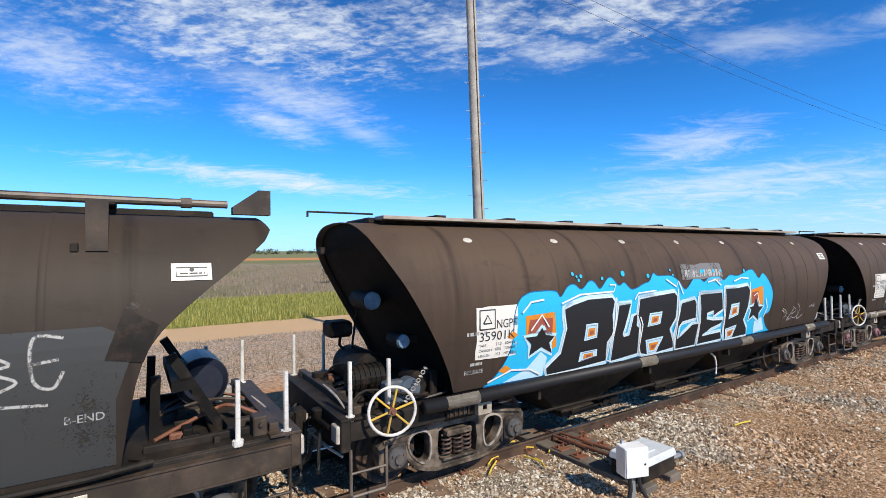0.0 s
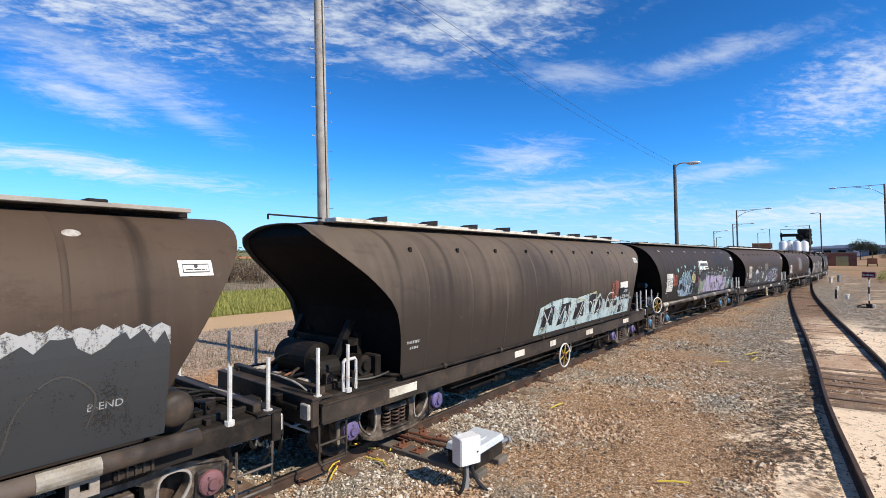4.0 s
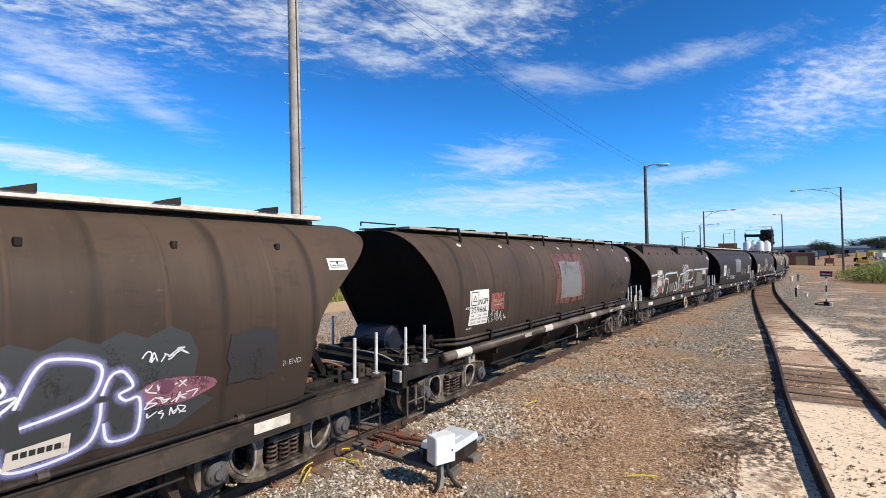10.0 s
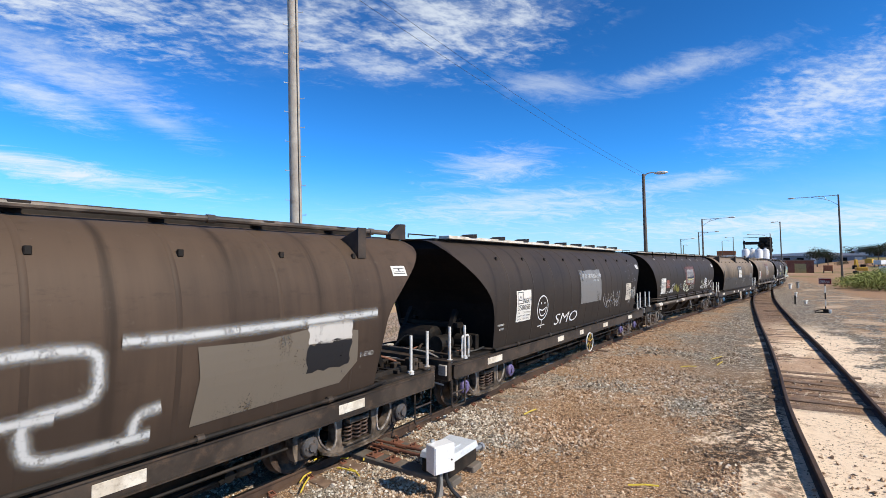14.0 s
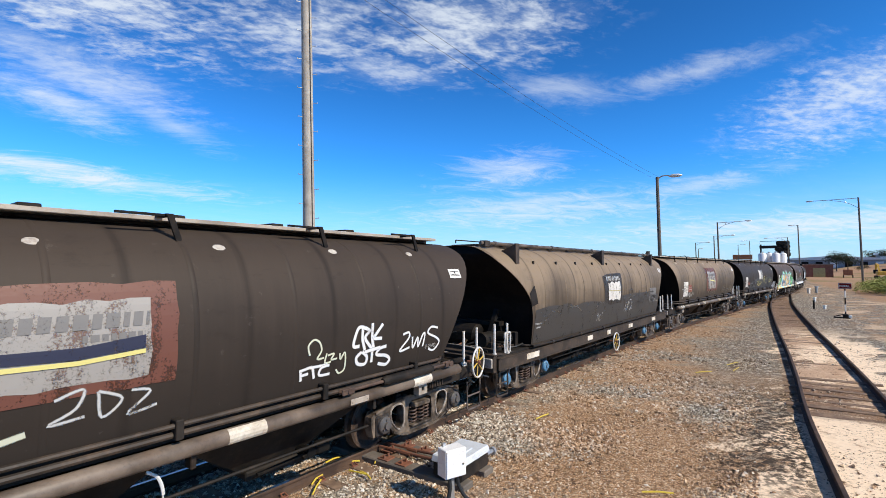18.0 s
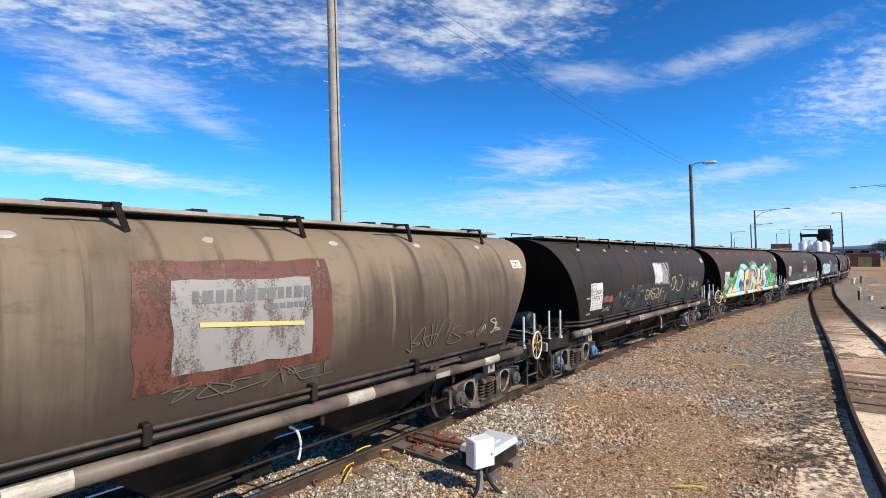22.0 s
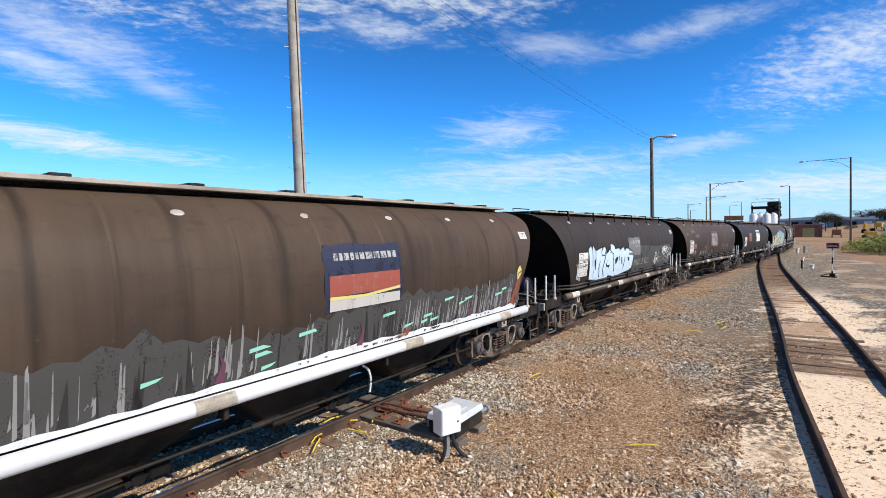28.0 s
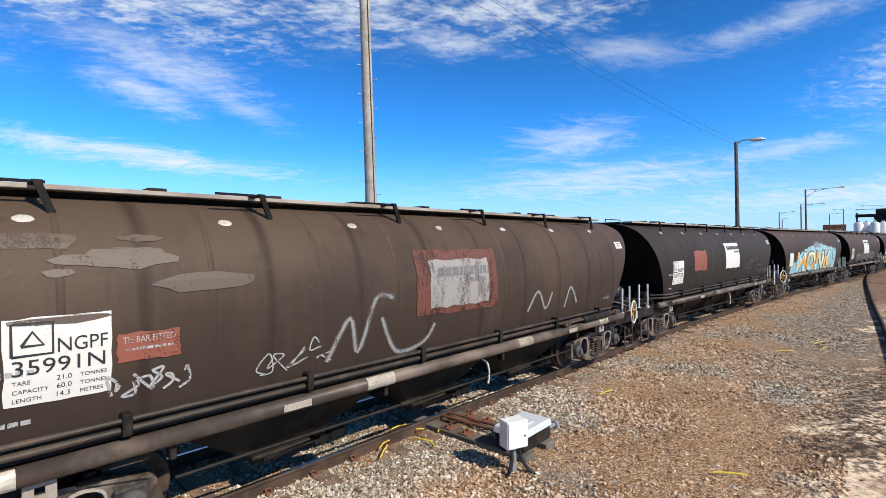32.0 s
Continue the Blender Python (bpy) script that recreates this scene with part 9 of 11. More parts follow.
        b = lay_on(w, kind, Flat().poly(wavy(-4.8, 5.6, [1.6, 1.7, 1.85, 1.6, 1.75, 1.85, 1.8, 1.7, 2.0], 1.16, 31, 0.12, 60)), S_THIN, 0, "graffiti", "worn remains of a painted piece along the foot")
        f = Flat()
        g = random.Random(9)
        for j in range(50):
            x = g.uniform(-4.6, 5.4)
            f.poly([(x, 1.17), (x + g.uniform(0.02, 0.1), 1.2), (x + g.uniform(-0.02, 0.08), g.uniform(1.4, 1.8))])
        lay_on(w, kind, f, S_SOOT, 2, "graffiti_fill", parent=b)
        rows = []
        for j in range(210):
            x = g.choice((-4.2, -2.9, -1.4, 0.3, 1.5, 2.4, 3.3, 4.2, 4.9)) + g.gauss(0, 0.32)
            z0, z1 = g.uniform(1.18, 1.35), g.uniform(1.38, 1.9)
            d = g.uniform(0.008, 0.045)
            rows.append([(x, z0), (x + d, z0 + 0.03), (x + d * g.uniform(0.6, 1.0), z1), (x + d * 0.3, z1 - g.uniform(0, 0.1))])
        tagged(shapes(w, kind, rows, S_RAIN, 1, "graffiti_drips", b), kind="stuff")
        shapes(w, kind, [[(x, 1.25), (x + 0.08, 1.45), (x + 0.02, 1.62), (x + 0.13, 1.45), (x + 0.12, 1.24)] for x in (-3.5, -1.5, 0.6, 3.5, 4.8)], S_PLUM, 3, "graffiti_fill", b)
        lay_on(w, kind, Flat().poly(wavy(-4.8, 5.5, [1.22, 1.2, 1.26, 1.22, 1.25], 1.15, 41, 0.03, 40)), S_WHITE, 2, "graffiti_fill", parent=b)
        f = Flat()
        for j in range(16):
            x, z = g.uniform(-4.5, 5.2), g.uniform(1.25, 1.7)
            f.poly([(x, z), (x + g.uniform(0.1, 0.3), z + 0.03), (x + g.uniform(0.1, 0.3), z + 0.07), (x, z + 0.05)])
        lay_on(w, kind, f, S_MINT, 3, "graffiti_fill", parent=b)
        f = Flat().poly([(5.2, 1.3), (5.45, 1.2), (5.6, 2.0), (5.5, 2.1)]).poly([(1.4, 1.2), (1.8, 1.35), (1.75, 1.2)])
        lay_on(w, kind, f, S_RUSTY, 3, "graffiti_fill", parent=b)
        lay_on(w, kind, Flat().blob([(5.42, 1.8), (5.6, 1.95), (5.52, 2.1), (5.4, 2.0)]), S_YELLOW, 3, "graffiti_fill", parent=b)
    elif k == 15:
        number_board(w, kind, "36164M")
        lay_on(w, kind, Flat().ragged(-4.36, 1.74, -3.95, 2.0, 5, 0.02), S_REDSIGN, 0, "warning_sign", "faded red warning sign")
        p = shapes(w, kind, BUBBLE["ice"], S_BUBBLE, 1, "graffiti", label="large bubbly white-blue graffiti word with black outline")
        shapes(w, kind, [[(-4.42, 2.32), (-4.2, 2.42), (-4.12, 2.3), (-4.02, 2.42), (-3.86, 2.3), (-3.9, 1.36), (-4.25, 1.4)]], S_BUBBLE, 1, "letter_fill", p)
        strokes(w, kind, [[(-4.25, 1.4), (-4.42, 2.32), (-4.2, 2.42), (-4.12, 2.3), (-4.02, 2.42), (-3.9, 2.32)], [(-4.1, 2.3), (-4.05, 1.8)]], S_BLACK, 0.035, 3, "graffiti_outline", p, False)
        strokes(w, kind, BUBBLE["line"], S_BLACK, 0.035, 3, "graffiti_outline", p, False)
        shapes(w, kind, BUBBLE["black"], S_BLACK, 3, "graffiti_fill", p)
        shapes(w, kind, BUBBLE["dot"], S_BUBBLE, 4, "graffiti_fill", p, round_=True)
        operator_panel(w, kind, "grey", -0.6, 1.95, 1.4, 0.65, 22)
        lay_on(w, kind, Flat().poly(wavy(-0.1, 5.4, [2.25, 2.27, 2.28, 2.23, 2.19, 2.2, 2.23, 2.19], 1.16, 8, 0.012)), S_THIN, 0, "repaint_patch")
        for x, b, wd in ((0.05, "MAO", 0.7), (1.0, "DOCKE", 0.9)):
            words(w, kind, b, x, 1.55, 0.24, S_FADED, wd, -0.01, 0.2)
        tag(w, kind, [[(3.04, 1.89), (2.90, 1.90), (2.99, 1.95), (3.10, 1.90), (3.08, 1.80), (2.95, 1.78), (2.86, 1.84)], [(3.01, 2.03), (2.99, 1.78)]], S_WHITE, 0.026, "white crowned tag")
        tag(w, kind, [[(2.84, 1.77), (2.81, 1.60)], [(2.80, 1.69), (2.92, 1.68)], [(2.92, 1.76), (2.89, 1.55)], [(2.97, 1.73), (2.94, 1.64), (3.0, 1.60), (3.05, 1.72)], [(3.05, 1.73), (3.02, 1.58)], [(3.08, 1.60), (3.11, 1.72), (3.16, 1.60), (3.20, 1.73)], [(3.24, 1.72), (3.23, 1.58)], [(3.32, 1.72), (3.24, 1.65), (3.38, 1.57)], [(2.78, 1.63), (2.95, 1.60), (3.12, 1.66), (3.34, 1.66)], [(2.86, 1.53), (2.93, 1.61), (3.0, 1.53), (3.08, 1.57), (3.18, 1.54)], [(2.94, 1.505), (3.08, 1.505), (3.16, 1.515)], [(2.98, 1.475), (3.08, 1.48)], [(2.68, 1.61), (2.82, 1.55)]], S_WHITE, 0.027, "dense white wild tag")
        tag(w, kind, [[(3.31, 2.05), (3.28, 1.82), (3.23, 1.65)], [(3.45, 2.0), (3.55, 1.92), (3.74, 1.85)], [(3.45, 2.02), (3.36, 1.86), (3.33, 1.73), (3.50, 1.75), (3.64, 1.62), (3.56, 1.48), (3.42, 1.53), (3.41, 1.64), (3.52, 1.71), (3.72, 1.72), (3.95, 1.69), (3.92, 1.57), (3.66, 1.53)]], S_MIST, 0.06, "misty grey looping tag")
        tag(w, kind, [[(4.05, 2.13), (4.01, 1.98), (4.06, 1.85)], [(3.99, 2.03), (4.09, 2.10), (4.12, 1.90), (4.03, 1.95)], [(4.13, 2.14), (4.15, 1.90), (4.21, 2.16), (4.24, 1.93)], [(4.25, 1.94), (4.32, 2.17), (4.36, 1.94)], [(4.26, 2.02), (4.36, 2.02)], [(4.40, 2.16), (4.38, 1.96), (4.46, 1.95)], [(4.48, 2.18), (4.46, 1.98), (4.54, 1.95), (4.57, 2.15)], [(4.60, 1.94), (4.61, 2.15), (4.69, 2.10), (4.62, 2.03)], [(4.78, 2.12), (4.70, 2.06), (4.71, 1.97), (4.80, 1.97)], [(4.71, 2.04), (4.78, 2.05)], [(4.74, 2.08), (4.90, 2.10), (4.99, 2.0), (4.95, 1.90), (4.80, 1.90)], [(4.08, 1.99), (4.28, 1.98), (4.5, 2.02)], [(4.18, 2.08), (4.30, 2.06)]], S_WHITE, 0.042, "dense white sprayed word")
        tag(w, kind, [[(4.16, 1.82), (4.35, 1.90), (4.60, 1.89), (4.82, 1.86)], [(4.20, 1.79), (4.45, 1.84)]], S_WHITE, 0.03, "white underline")
        tag(w, kind, [[(4.03, 1.72), (4.12, 1.64), (4.23, 1.58), (4.25, 1.73)], [(4.37, 1.68), (4.30, 1.62), (4.35, 1.55), (4.42, 1.62), (4.37, 1.68)], [(4.47, 1.74), (4.46, 1.58)], [(4.46, 1.60), (4.52, 1.74), (4.62, 1.70), (4.63, 1.55), (4.52, 1.53)], [(4.72, 1.77), (4.70, 1.55), (4.82, 1.50), (4.86, 1.70)], [(4.98, 1.70), (4.88, 1.62), (4.93, 1.48), (5.06, 1.55), (5.04, 1.68)]], S_CHALK, 0.018, "thin chalky looping tag")
        tag(w, kind, [[(4.95, 1.79), (5.11, 1.73), (5.18, 1.93)], [(5.22, 1.72), (5.25, 1.86), (5.30, 1.75), (5.38, 1.88), (5.40, 1.73), (5.48, 1.86), (5.53, 1.70)], [(5.34, 2.09), (5.31, 1.93), (5.42, 1.90)], [(5.42, 1.92), (5.40, 2.03), (5.52, 1.98)], [(5.50, 2.06), (5.64, 1.98)], [(4.90, 1.66), (5.15, 1.72), (5.40, 1.78)], [(5.56, 1.90), (5.55, 1.72)]], S_WHITE, 0.022, "white scribbled wild tag")
        lay_on(w, kind, Flat().disc(3.94, 1.92, 0.022).disc(3.98, 1.87, 0.02).disc(5.10, 2.0, 0.022).disc(5.15, 2.04, 0.018).disc(4.27, 1.77, 0.02).disc(4.42, 1.80, 0.016).disc(4.95, 1.78, 0.02), S_WHITE, 2, "graffiti_dot")
        lay_on(w, kind, Flat().scrawl(-5.25, 1.42, -4.95, 1.95, 4, 0.022, 37), S_WHITE, 2, "graffiti_tag", "white wild tag")
    elif k == 16:
        number_board(w, kind, "35991N", x0=-5.16, z0=1.62)
        red_sign(w, kind, -4.42, 1.84, 0.5, 0.26)
        operator_panel(w, kind, "red", -0.87, 1.82, 1.85, 0.95, 23)
        lay_on(w, kind, Flat().scrawl(-4.5, 1.5, -3.8, 1.75, 6, 0.03, 41), S_FADED, 1, "graffiti_tag", "rubbed white tag")
        lay_on(w, kind, Flat().scrawl(-3.2, 1.45, -2.2, 1.8, 5, 0.02, 42), S_FADED, 1, "graffiti_tag", "rubbed grey tags")
        strokes(w, kind, [[(-2.3, 1.45), (-2.0, 1.95), (-1.85, 1.5), (-1.6, 2.15), (-1.3, 2.15)], [(-1.5, 1.9), (-1.2, 1.4), (-0.7, 1.45), (-0.5, 1.7)], [(1.9, 1.6), (2.2, 1.95), (2.5, 1.6), (2.7, 1.9)], [(3.2, 1.55), (3.4, 1.95), (3.7, 1.6)]], S_MIST, 0.09, 1, "graffiti_tag", w)
        g = random.Random(5)
        f = Flat()
        for j in range(9):
            x, z, a, h = g.uniform(-5.5, -3.6), g.uniform(2.25, 2.95), g.uniform(0.12, 0.5), g.uniform(0.03, 0.11)
            f.poly([(x + a * math.cos(q * 0.45) * g.uniform(0.8, 1.1), z + h * math.sin(q * 0.45) * g.uniform(0.75, 1.15)) for q in range(14)])
        lay_on(w, kind, f, S_FLAKE, 0, "flaked_paint", "flaked paint showing red-brown primer")
    elif k == 17:
        number_board(w, kind, "36073B", x0=-5.0, z0=1.58, wd=0.8)
        lay_on(w, kind, Flat().ragged(-3.3, 1.9, -2.2, 2.55, 5, 0.02), S_REDSIGN, 0, "warning_sign", "faded red sign")
        operator_panel(w, kind, "white", -0.24, 1.85, 1.6, 0.92, 24)
        lay_on(w, kind, Flat().scrawl(1.8, 1.5, 4.8, 2.2, 6, 0.08, 51), S_THIN, 1, "graffiti_tag", "rubbed grey tags")
    elif k == 18:
        halo = Flat().poly(wavy(-4.8, 4.4, [1.5, 2.2, 2.5, 2.6, 2.45, 2.3], 1.16, 7, 0.12))
        lay_on(w, kind, Flat().rect(-5.1, 1.55, -4.5, 2.2), S_BOARD, 0, "number_board", "white number board")
        b = lay_on(w, kind, halo, S_AQUA, 0, "graffiti", "colourful orange and blue graffiti piece")
        lay_on(w, kind, Flat().text("MONK", -3.9, 1.2, 1.05, 7.2, 0.05), S_BLACK, 1, "graffiti_outline", parent=b)
        lay_on(w, kind, Flat().text("MONK", -3.85, 1.23, 1.0, 7.1, 0.03), S_MONK, 2, "letter_fill", parent=b)
        operator_panel(w, kind, "grey", -0.5, 2.45, 1.3, 0.3, 25)
    else:
        number_board(w, kind, "%dN" % (36100 + 13 * k))
        operator_panel(w, kind, "white" if k % 2 else "red", seed=k)
        faded_piece(w, kind, -3.5, 3.5, [1.8, 1.9, 2.0, 1.85], 1.3, S_THIN, S_FADED, 70 + k, 7, 0.04)

# ---- things of the yard ----
TIMBER = worn("grey_pole_timber", (0.36, 0.325, 0.28), (0.50, 0.46, 0.40), 0.8, dust=(0.17, 0.14, 0.11), dusty=0.6, scale=1.2, grain=30.0)
DARKTIMBER = worn("dark_pole_timber", (0.10, 0.085, 0.07), (0.16, 0.135, 0.11), 0.85, dusty=0.4)
CABWHITE = worn("cabinet_white", (0.80, 0.80, 0.80), (0.74, 0.74, 0.74), 0.35, dusty=0.08)
MACHINE = worn("machine_grey", (0.60, 0.64, 0.69), (0.50, 0.54, 0.58), 0.4, dusty=0.18)
BRICK = worn("red_brick", (0.21, 0.075, 0.045), (0.27, 0.105, 0.065), 0.85, scale=1.0)
ROOFTIN = worn("brown_roof_sheet", (0.20, 0.13, 0.10), (0.26, 0.18, 0.14), 0.6)
DOORGREEN = worn("khaki_door", (0.42, 0.34, 0.13), (0.36, 0.29, 0.12), 0.6)
SIGNRED = material("derail_red", (0.17, 0.014, 0.012), 0.6, spec=0.12)
SIGNWHITE = material("derail_white", (0.78, 0.76, 0.72), 0.5)
STRAW = material("yellow_straw", (0.66, 0.50, 0.06), 0.55)
SHEDROOF = worn("pale_shed_roof", (0.66, 0.68, 0.70), (0.58, 0.60, 0.62), 0.4, dusty=0.05)
SHEDWALL = worn("grey_shed_wall", (0.23, 0.26, 0.30), (0.18, 0.20, 0.23), 0.6, dusty=0.1)
TANKWHITE = worn("tank_white", (0.72, 0.73, 0.74), (0.62, 0.63, 0.64), 0.4, dusty=0.08)
ORANGE = worn("rusty_crates", (0.33, 0.14, 0.06), (0.24, 0.09, 0.05), 0.8)
MACHYELLOW = worn("plant_yellow", (0.62, 0.36, 0.03), (0.52, 0.30, 0.03), 0.5)
BARK = worn("bark", (0.10, 0.075, 0.055), (0.16, 0.125, 0.095), 0.9)
LAMPHEAD = material("lamp_head", (0.62, 0.62, 0.60), 0.35, 0.2)
WIRE = material("wire", (0.03, 0.03, 0.035), 0.5)


def leaf_material(name, a, b):
    def build(t, bs):
        geo = t.n("ShaderNodeNewGeometry")
        c = t.mix(geo.outputs["Random Per Island"], a, b)
        t.put(bs.inputs["Base Color"], c)
    return material(name, a, 0.75, spec=0.2, build=build)


LEAF = leaf_material("dark_leaves", (0.016, 0.023, 0.010), (0.040, 0.050, 0.020))
BUSHLEAF = leaf_material("bush_leaves", (0.15, 0.20, 0.045), (0.40, 0.41, 0.13))
GRASS = leaf_material("verge_grass", (0.12, 0.15, 0.028), (0.42, 0.38, 0.12))
DRYGRASS = leaf_material("dry_stalks", (0.13, 0.10, 0.065), (0.36, 0.30, 0.22))


def at(az, r):
    return r * math.sin(radians(az)), r * math.cos(radians(az))


# the tall timber pole behind the train
def tall_pole():
    t = thing("timber_pole", "tall weathered grey timber pole with climbing pegs", "pole", at=pose(0.96, 14.17, 0, 0, -1.35, 0))
    bm = bmesh.new()
    n, rows = 14, 20
    prev = None
    for k in range(rows + 1):
        z = -0.2 + 13.0 * k / rows
        r = 0.185 - 0.045 * k / rows
        ring = [bm.verts.new((r * math.cos(2 * math.pi * j / n) * (1 + 0.02 * math.sin(3 * j + k)), r * math.sin(2 * math.pi * j / n), z)) for j in range(n)]
        if prev:
            for j in range(n):
                bm.faces.new((prev[j], prev[(j + 1) % n], ring[(j + 1) % n], ring[j])).smooth = True
        prev = ring
    bm.faces.new(prev)
    part("shaft", bm, TIMBER, t)
    for k in range(22):
        z = 3.2 + k * 0.42
        s = 1 if k % 2 else -1
        bm = bmesh.new()
        rod(bm, (s * 0.12, -0.05, z), (s * 0.27, -0.07, z), 0.010, 6)
        rod(bm, (s * 0.27, -0.07, z - 0.01), (s * 0.27, -0.07, z + 0.035), 0.010, 6)
        part("climbing_peg", bm, GALV, t)
    bm = bmesh.new()
    tube(bm, [(0.10, -0.16, 0.5), (0.09, -0.155, 6.0), (0.08, -0.15, 12.5)], 0.012, 5)
    part("cable", bm, RUBBER, t)
    return t


tall_pole()


def street_lamp(az, r, z, arm, side, mat=None, lean=-1.0, truss=False, label="timber street lamp post with an outreach arm"):
    """A timber lamp post; the arm reaches arm metres to that side of the view."""
    x, y = at(az, r)
    t = thing("street_lamp", label, "street lamp", "yard lamp posts", pose(x, y, 0, 0, lean, -az))
    bm = bmesh.new()
    rod(bm, (0, 0, -0.3), (0, 0, z), 0.16, 10, 0.11)
    part("post", bm, mat or DARKTIMBER, t)
    bm = bmesh.new()
    s = side
    tube(bm, curve_pts([(0, 0, z - 0.25), (s * arm * 0.3, 0, z + 0.02), (s * arm * 0.7, 0, z + 0.06), (s * arm, 0, z + 0.02)], 4) if not truss else [(0, 0, z - 0.1), (s * arm, 0, z - 0.1 + 0.02 * arm)], 0.045, 6)
    if truss:
        tube(bm, curve_pts([(0, 0, z - 0.1 - 0.28 * arm), (s * arm * 0.25, 0, z - 0.1 - 0.10 * arm), (s * arm * 0.6, 0, z - 0.1)], 4), 0.035, 6)
        rod(bm, (s * arm * 0.25, 0, z - 0.1 - 0.10 * arm), (s * arm * 0.32, 0, z - 0.1), 0.025, 5)
    part("arm", bm, GALV, t)
    bm = bmesh.new()
    bmesh.ops.create_uvsphere(bm, u_segments=12, v_segments=6, radius=1.0, matrix=Matrix.Translation((s * (arm + 0.3), 0, z + 0.0)) @ Matrix.Diagonal((0.48, 0.2, 0.13, 1)))
    part("lamp_head", bm, LAMPHEAD, t, "pale cobra lamp head", smooth=True)
    return t


street_lamp(43.93, 38.0, 9.70, 0.9, 1)
street_lamp(60.72, 92.0, 13.4, 5.4, -1, truss=True)
street_lamp(49.47, 90.0, 10.55, 4.0, 1, truss=True)
street_lamp(49.09, 125.0, 10.4, 3.4, 1, truss=True)
street_lamp(47.37, 150.0, 10.1, 2.8, 1, truss=True)
street_lamp(56.20, 132.0, 12.6, 1.0, -1)
street_lamp(55.35, 170.0, 12.0, 5.0, -1, truss=True)
street_lamp(52.2, 210.0, 13.2, 2.0, -1)
street_lamp(51.2, 230.0, 12.6, 2.0, 1)
street_lamp(47.6, 190.0, 9.8, 0.8, 1)


# two sagging wires from the tall pole to the nearest lamp post
def wire(a, b, sag):
    t = tagged(new("overhead_wire"), "thin black overhead wire between two poles", "wire", "overhead wires")
    pts = []
    for k in range(31):
        w = k / 30
        p = Vector(a).lerp(Vector(b), w)
        p.z -= sag * 4 * w * (1 - w)
        pts.append(p)
    bm = bmesh.new()
    tube(bm, pts, 0.0065, 5)
    t.data = None
    return part("strand", bm, WIRE, t)


lx, ly = at(43.93, 38.0)
wire((0.75, 14.0, 11.9), (lx - 0.2, ly, 9.45), 0.35)
wire((1.45, 14.3, 12.25), (lx, ly - 0.1, 9.6), 0.35)


# the points machine beside the track, on its long timbers
def points_machine():
    t = thing("points_machine", "grey electric points machine on dark long timbers", "points machine", at=pose(2.58, 6.56, 0, 0, 0, 36))
    bm = bmesh.new()
    box(bm, -0.40, 0.40, -0.26, 0.26, 0.30, 0.40, bevel=0.015)
    for v in bm.verts:
        if v.co.z > 0.35:
            v.co.x *= 0.96
            v.co.y *= 0.95
    box(bm, -0.1, 0.1, -0.12, -0.10, 0.40, 0.412)
    lid = part("lid", bm, MACHINE, t, "pale grey sloping lid")
    bm = bmesh.new()
    rod(bm, (0.1, 0.1, 0.395), (0.1, 0.1, 0.42), 0.03, 10)
    part("lid_lock", bm, STEEL, lid)
    bm = bmesh.new()
    box(bm, -0.38, 0.38, -0.24, 0.24, 0.10, 0.30, bevel=0.02)
    part("housing", bm, STEEL, t)
    for y, x0, x1 in ((0.02, 0.38, 0.62), (-0.12, 0.38, 0.75)):
        bm = bmesh.new()
        rod(bm, (x0, y, 0.2), (x1, y, 0.18), 0.035, 8)
        rod(bm, (x1 - 0.05, y, 0.18), (x1, y, 0.18), 0.06, 8)
        part("rod_end", bm, GALV, t)
    for x, ln in ((-0.28, 2.3), (0.30, 2.2)):
        bm = bmesh.new()
        box(bm, x - 0.13, x + 0.13, -0.30, ln, -0.05, 0.085, bevel=0.015)
        part("long_timber", bm, DARKTIMBER, t, "dark stained long timber")
    for x, y in ((-0.28, 1.2), (-0.28, 0.85), (0.30, 0.9), (0.30, 1.25), (0.0, 1.35)):
        bm = bmesh.new()
        box(bm, x - 0.10, x + 0.10, y - 0.10, y + 0.10, 0.085, 0.105, bevel=0.004)
        rod(bm, (x - 0.05, y, 0.10), (x - 0.05, y, 0.15), 0.02, 6)
        rod(bm, (x + 0.05, y, 0.10), (x + 0.05, y, 0.15), 0.02, 6)
        part("chair_plate", bm, RUSTRED, t, "rusty bolted plate")
    for x in (-0.05, 0.12):
        bm = bmesh.new()
        rod(bm, (x, 0.24, 0.17), (x, 1.7, 0.13), 0.022, 8)
        rod(bm, (x, 0.9, 0.14), (x, 1.1, 0.14), 0.035, 8)
        part("throw_rod", bm, RUSTRED, t)


points_machine()


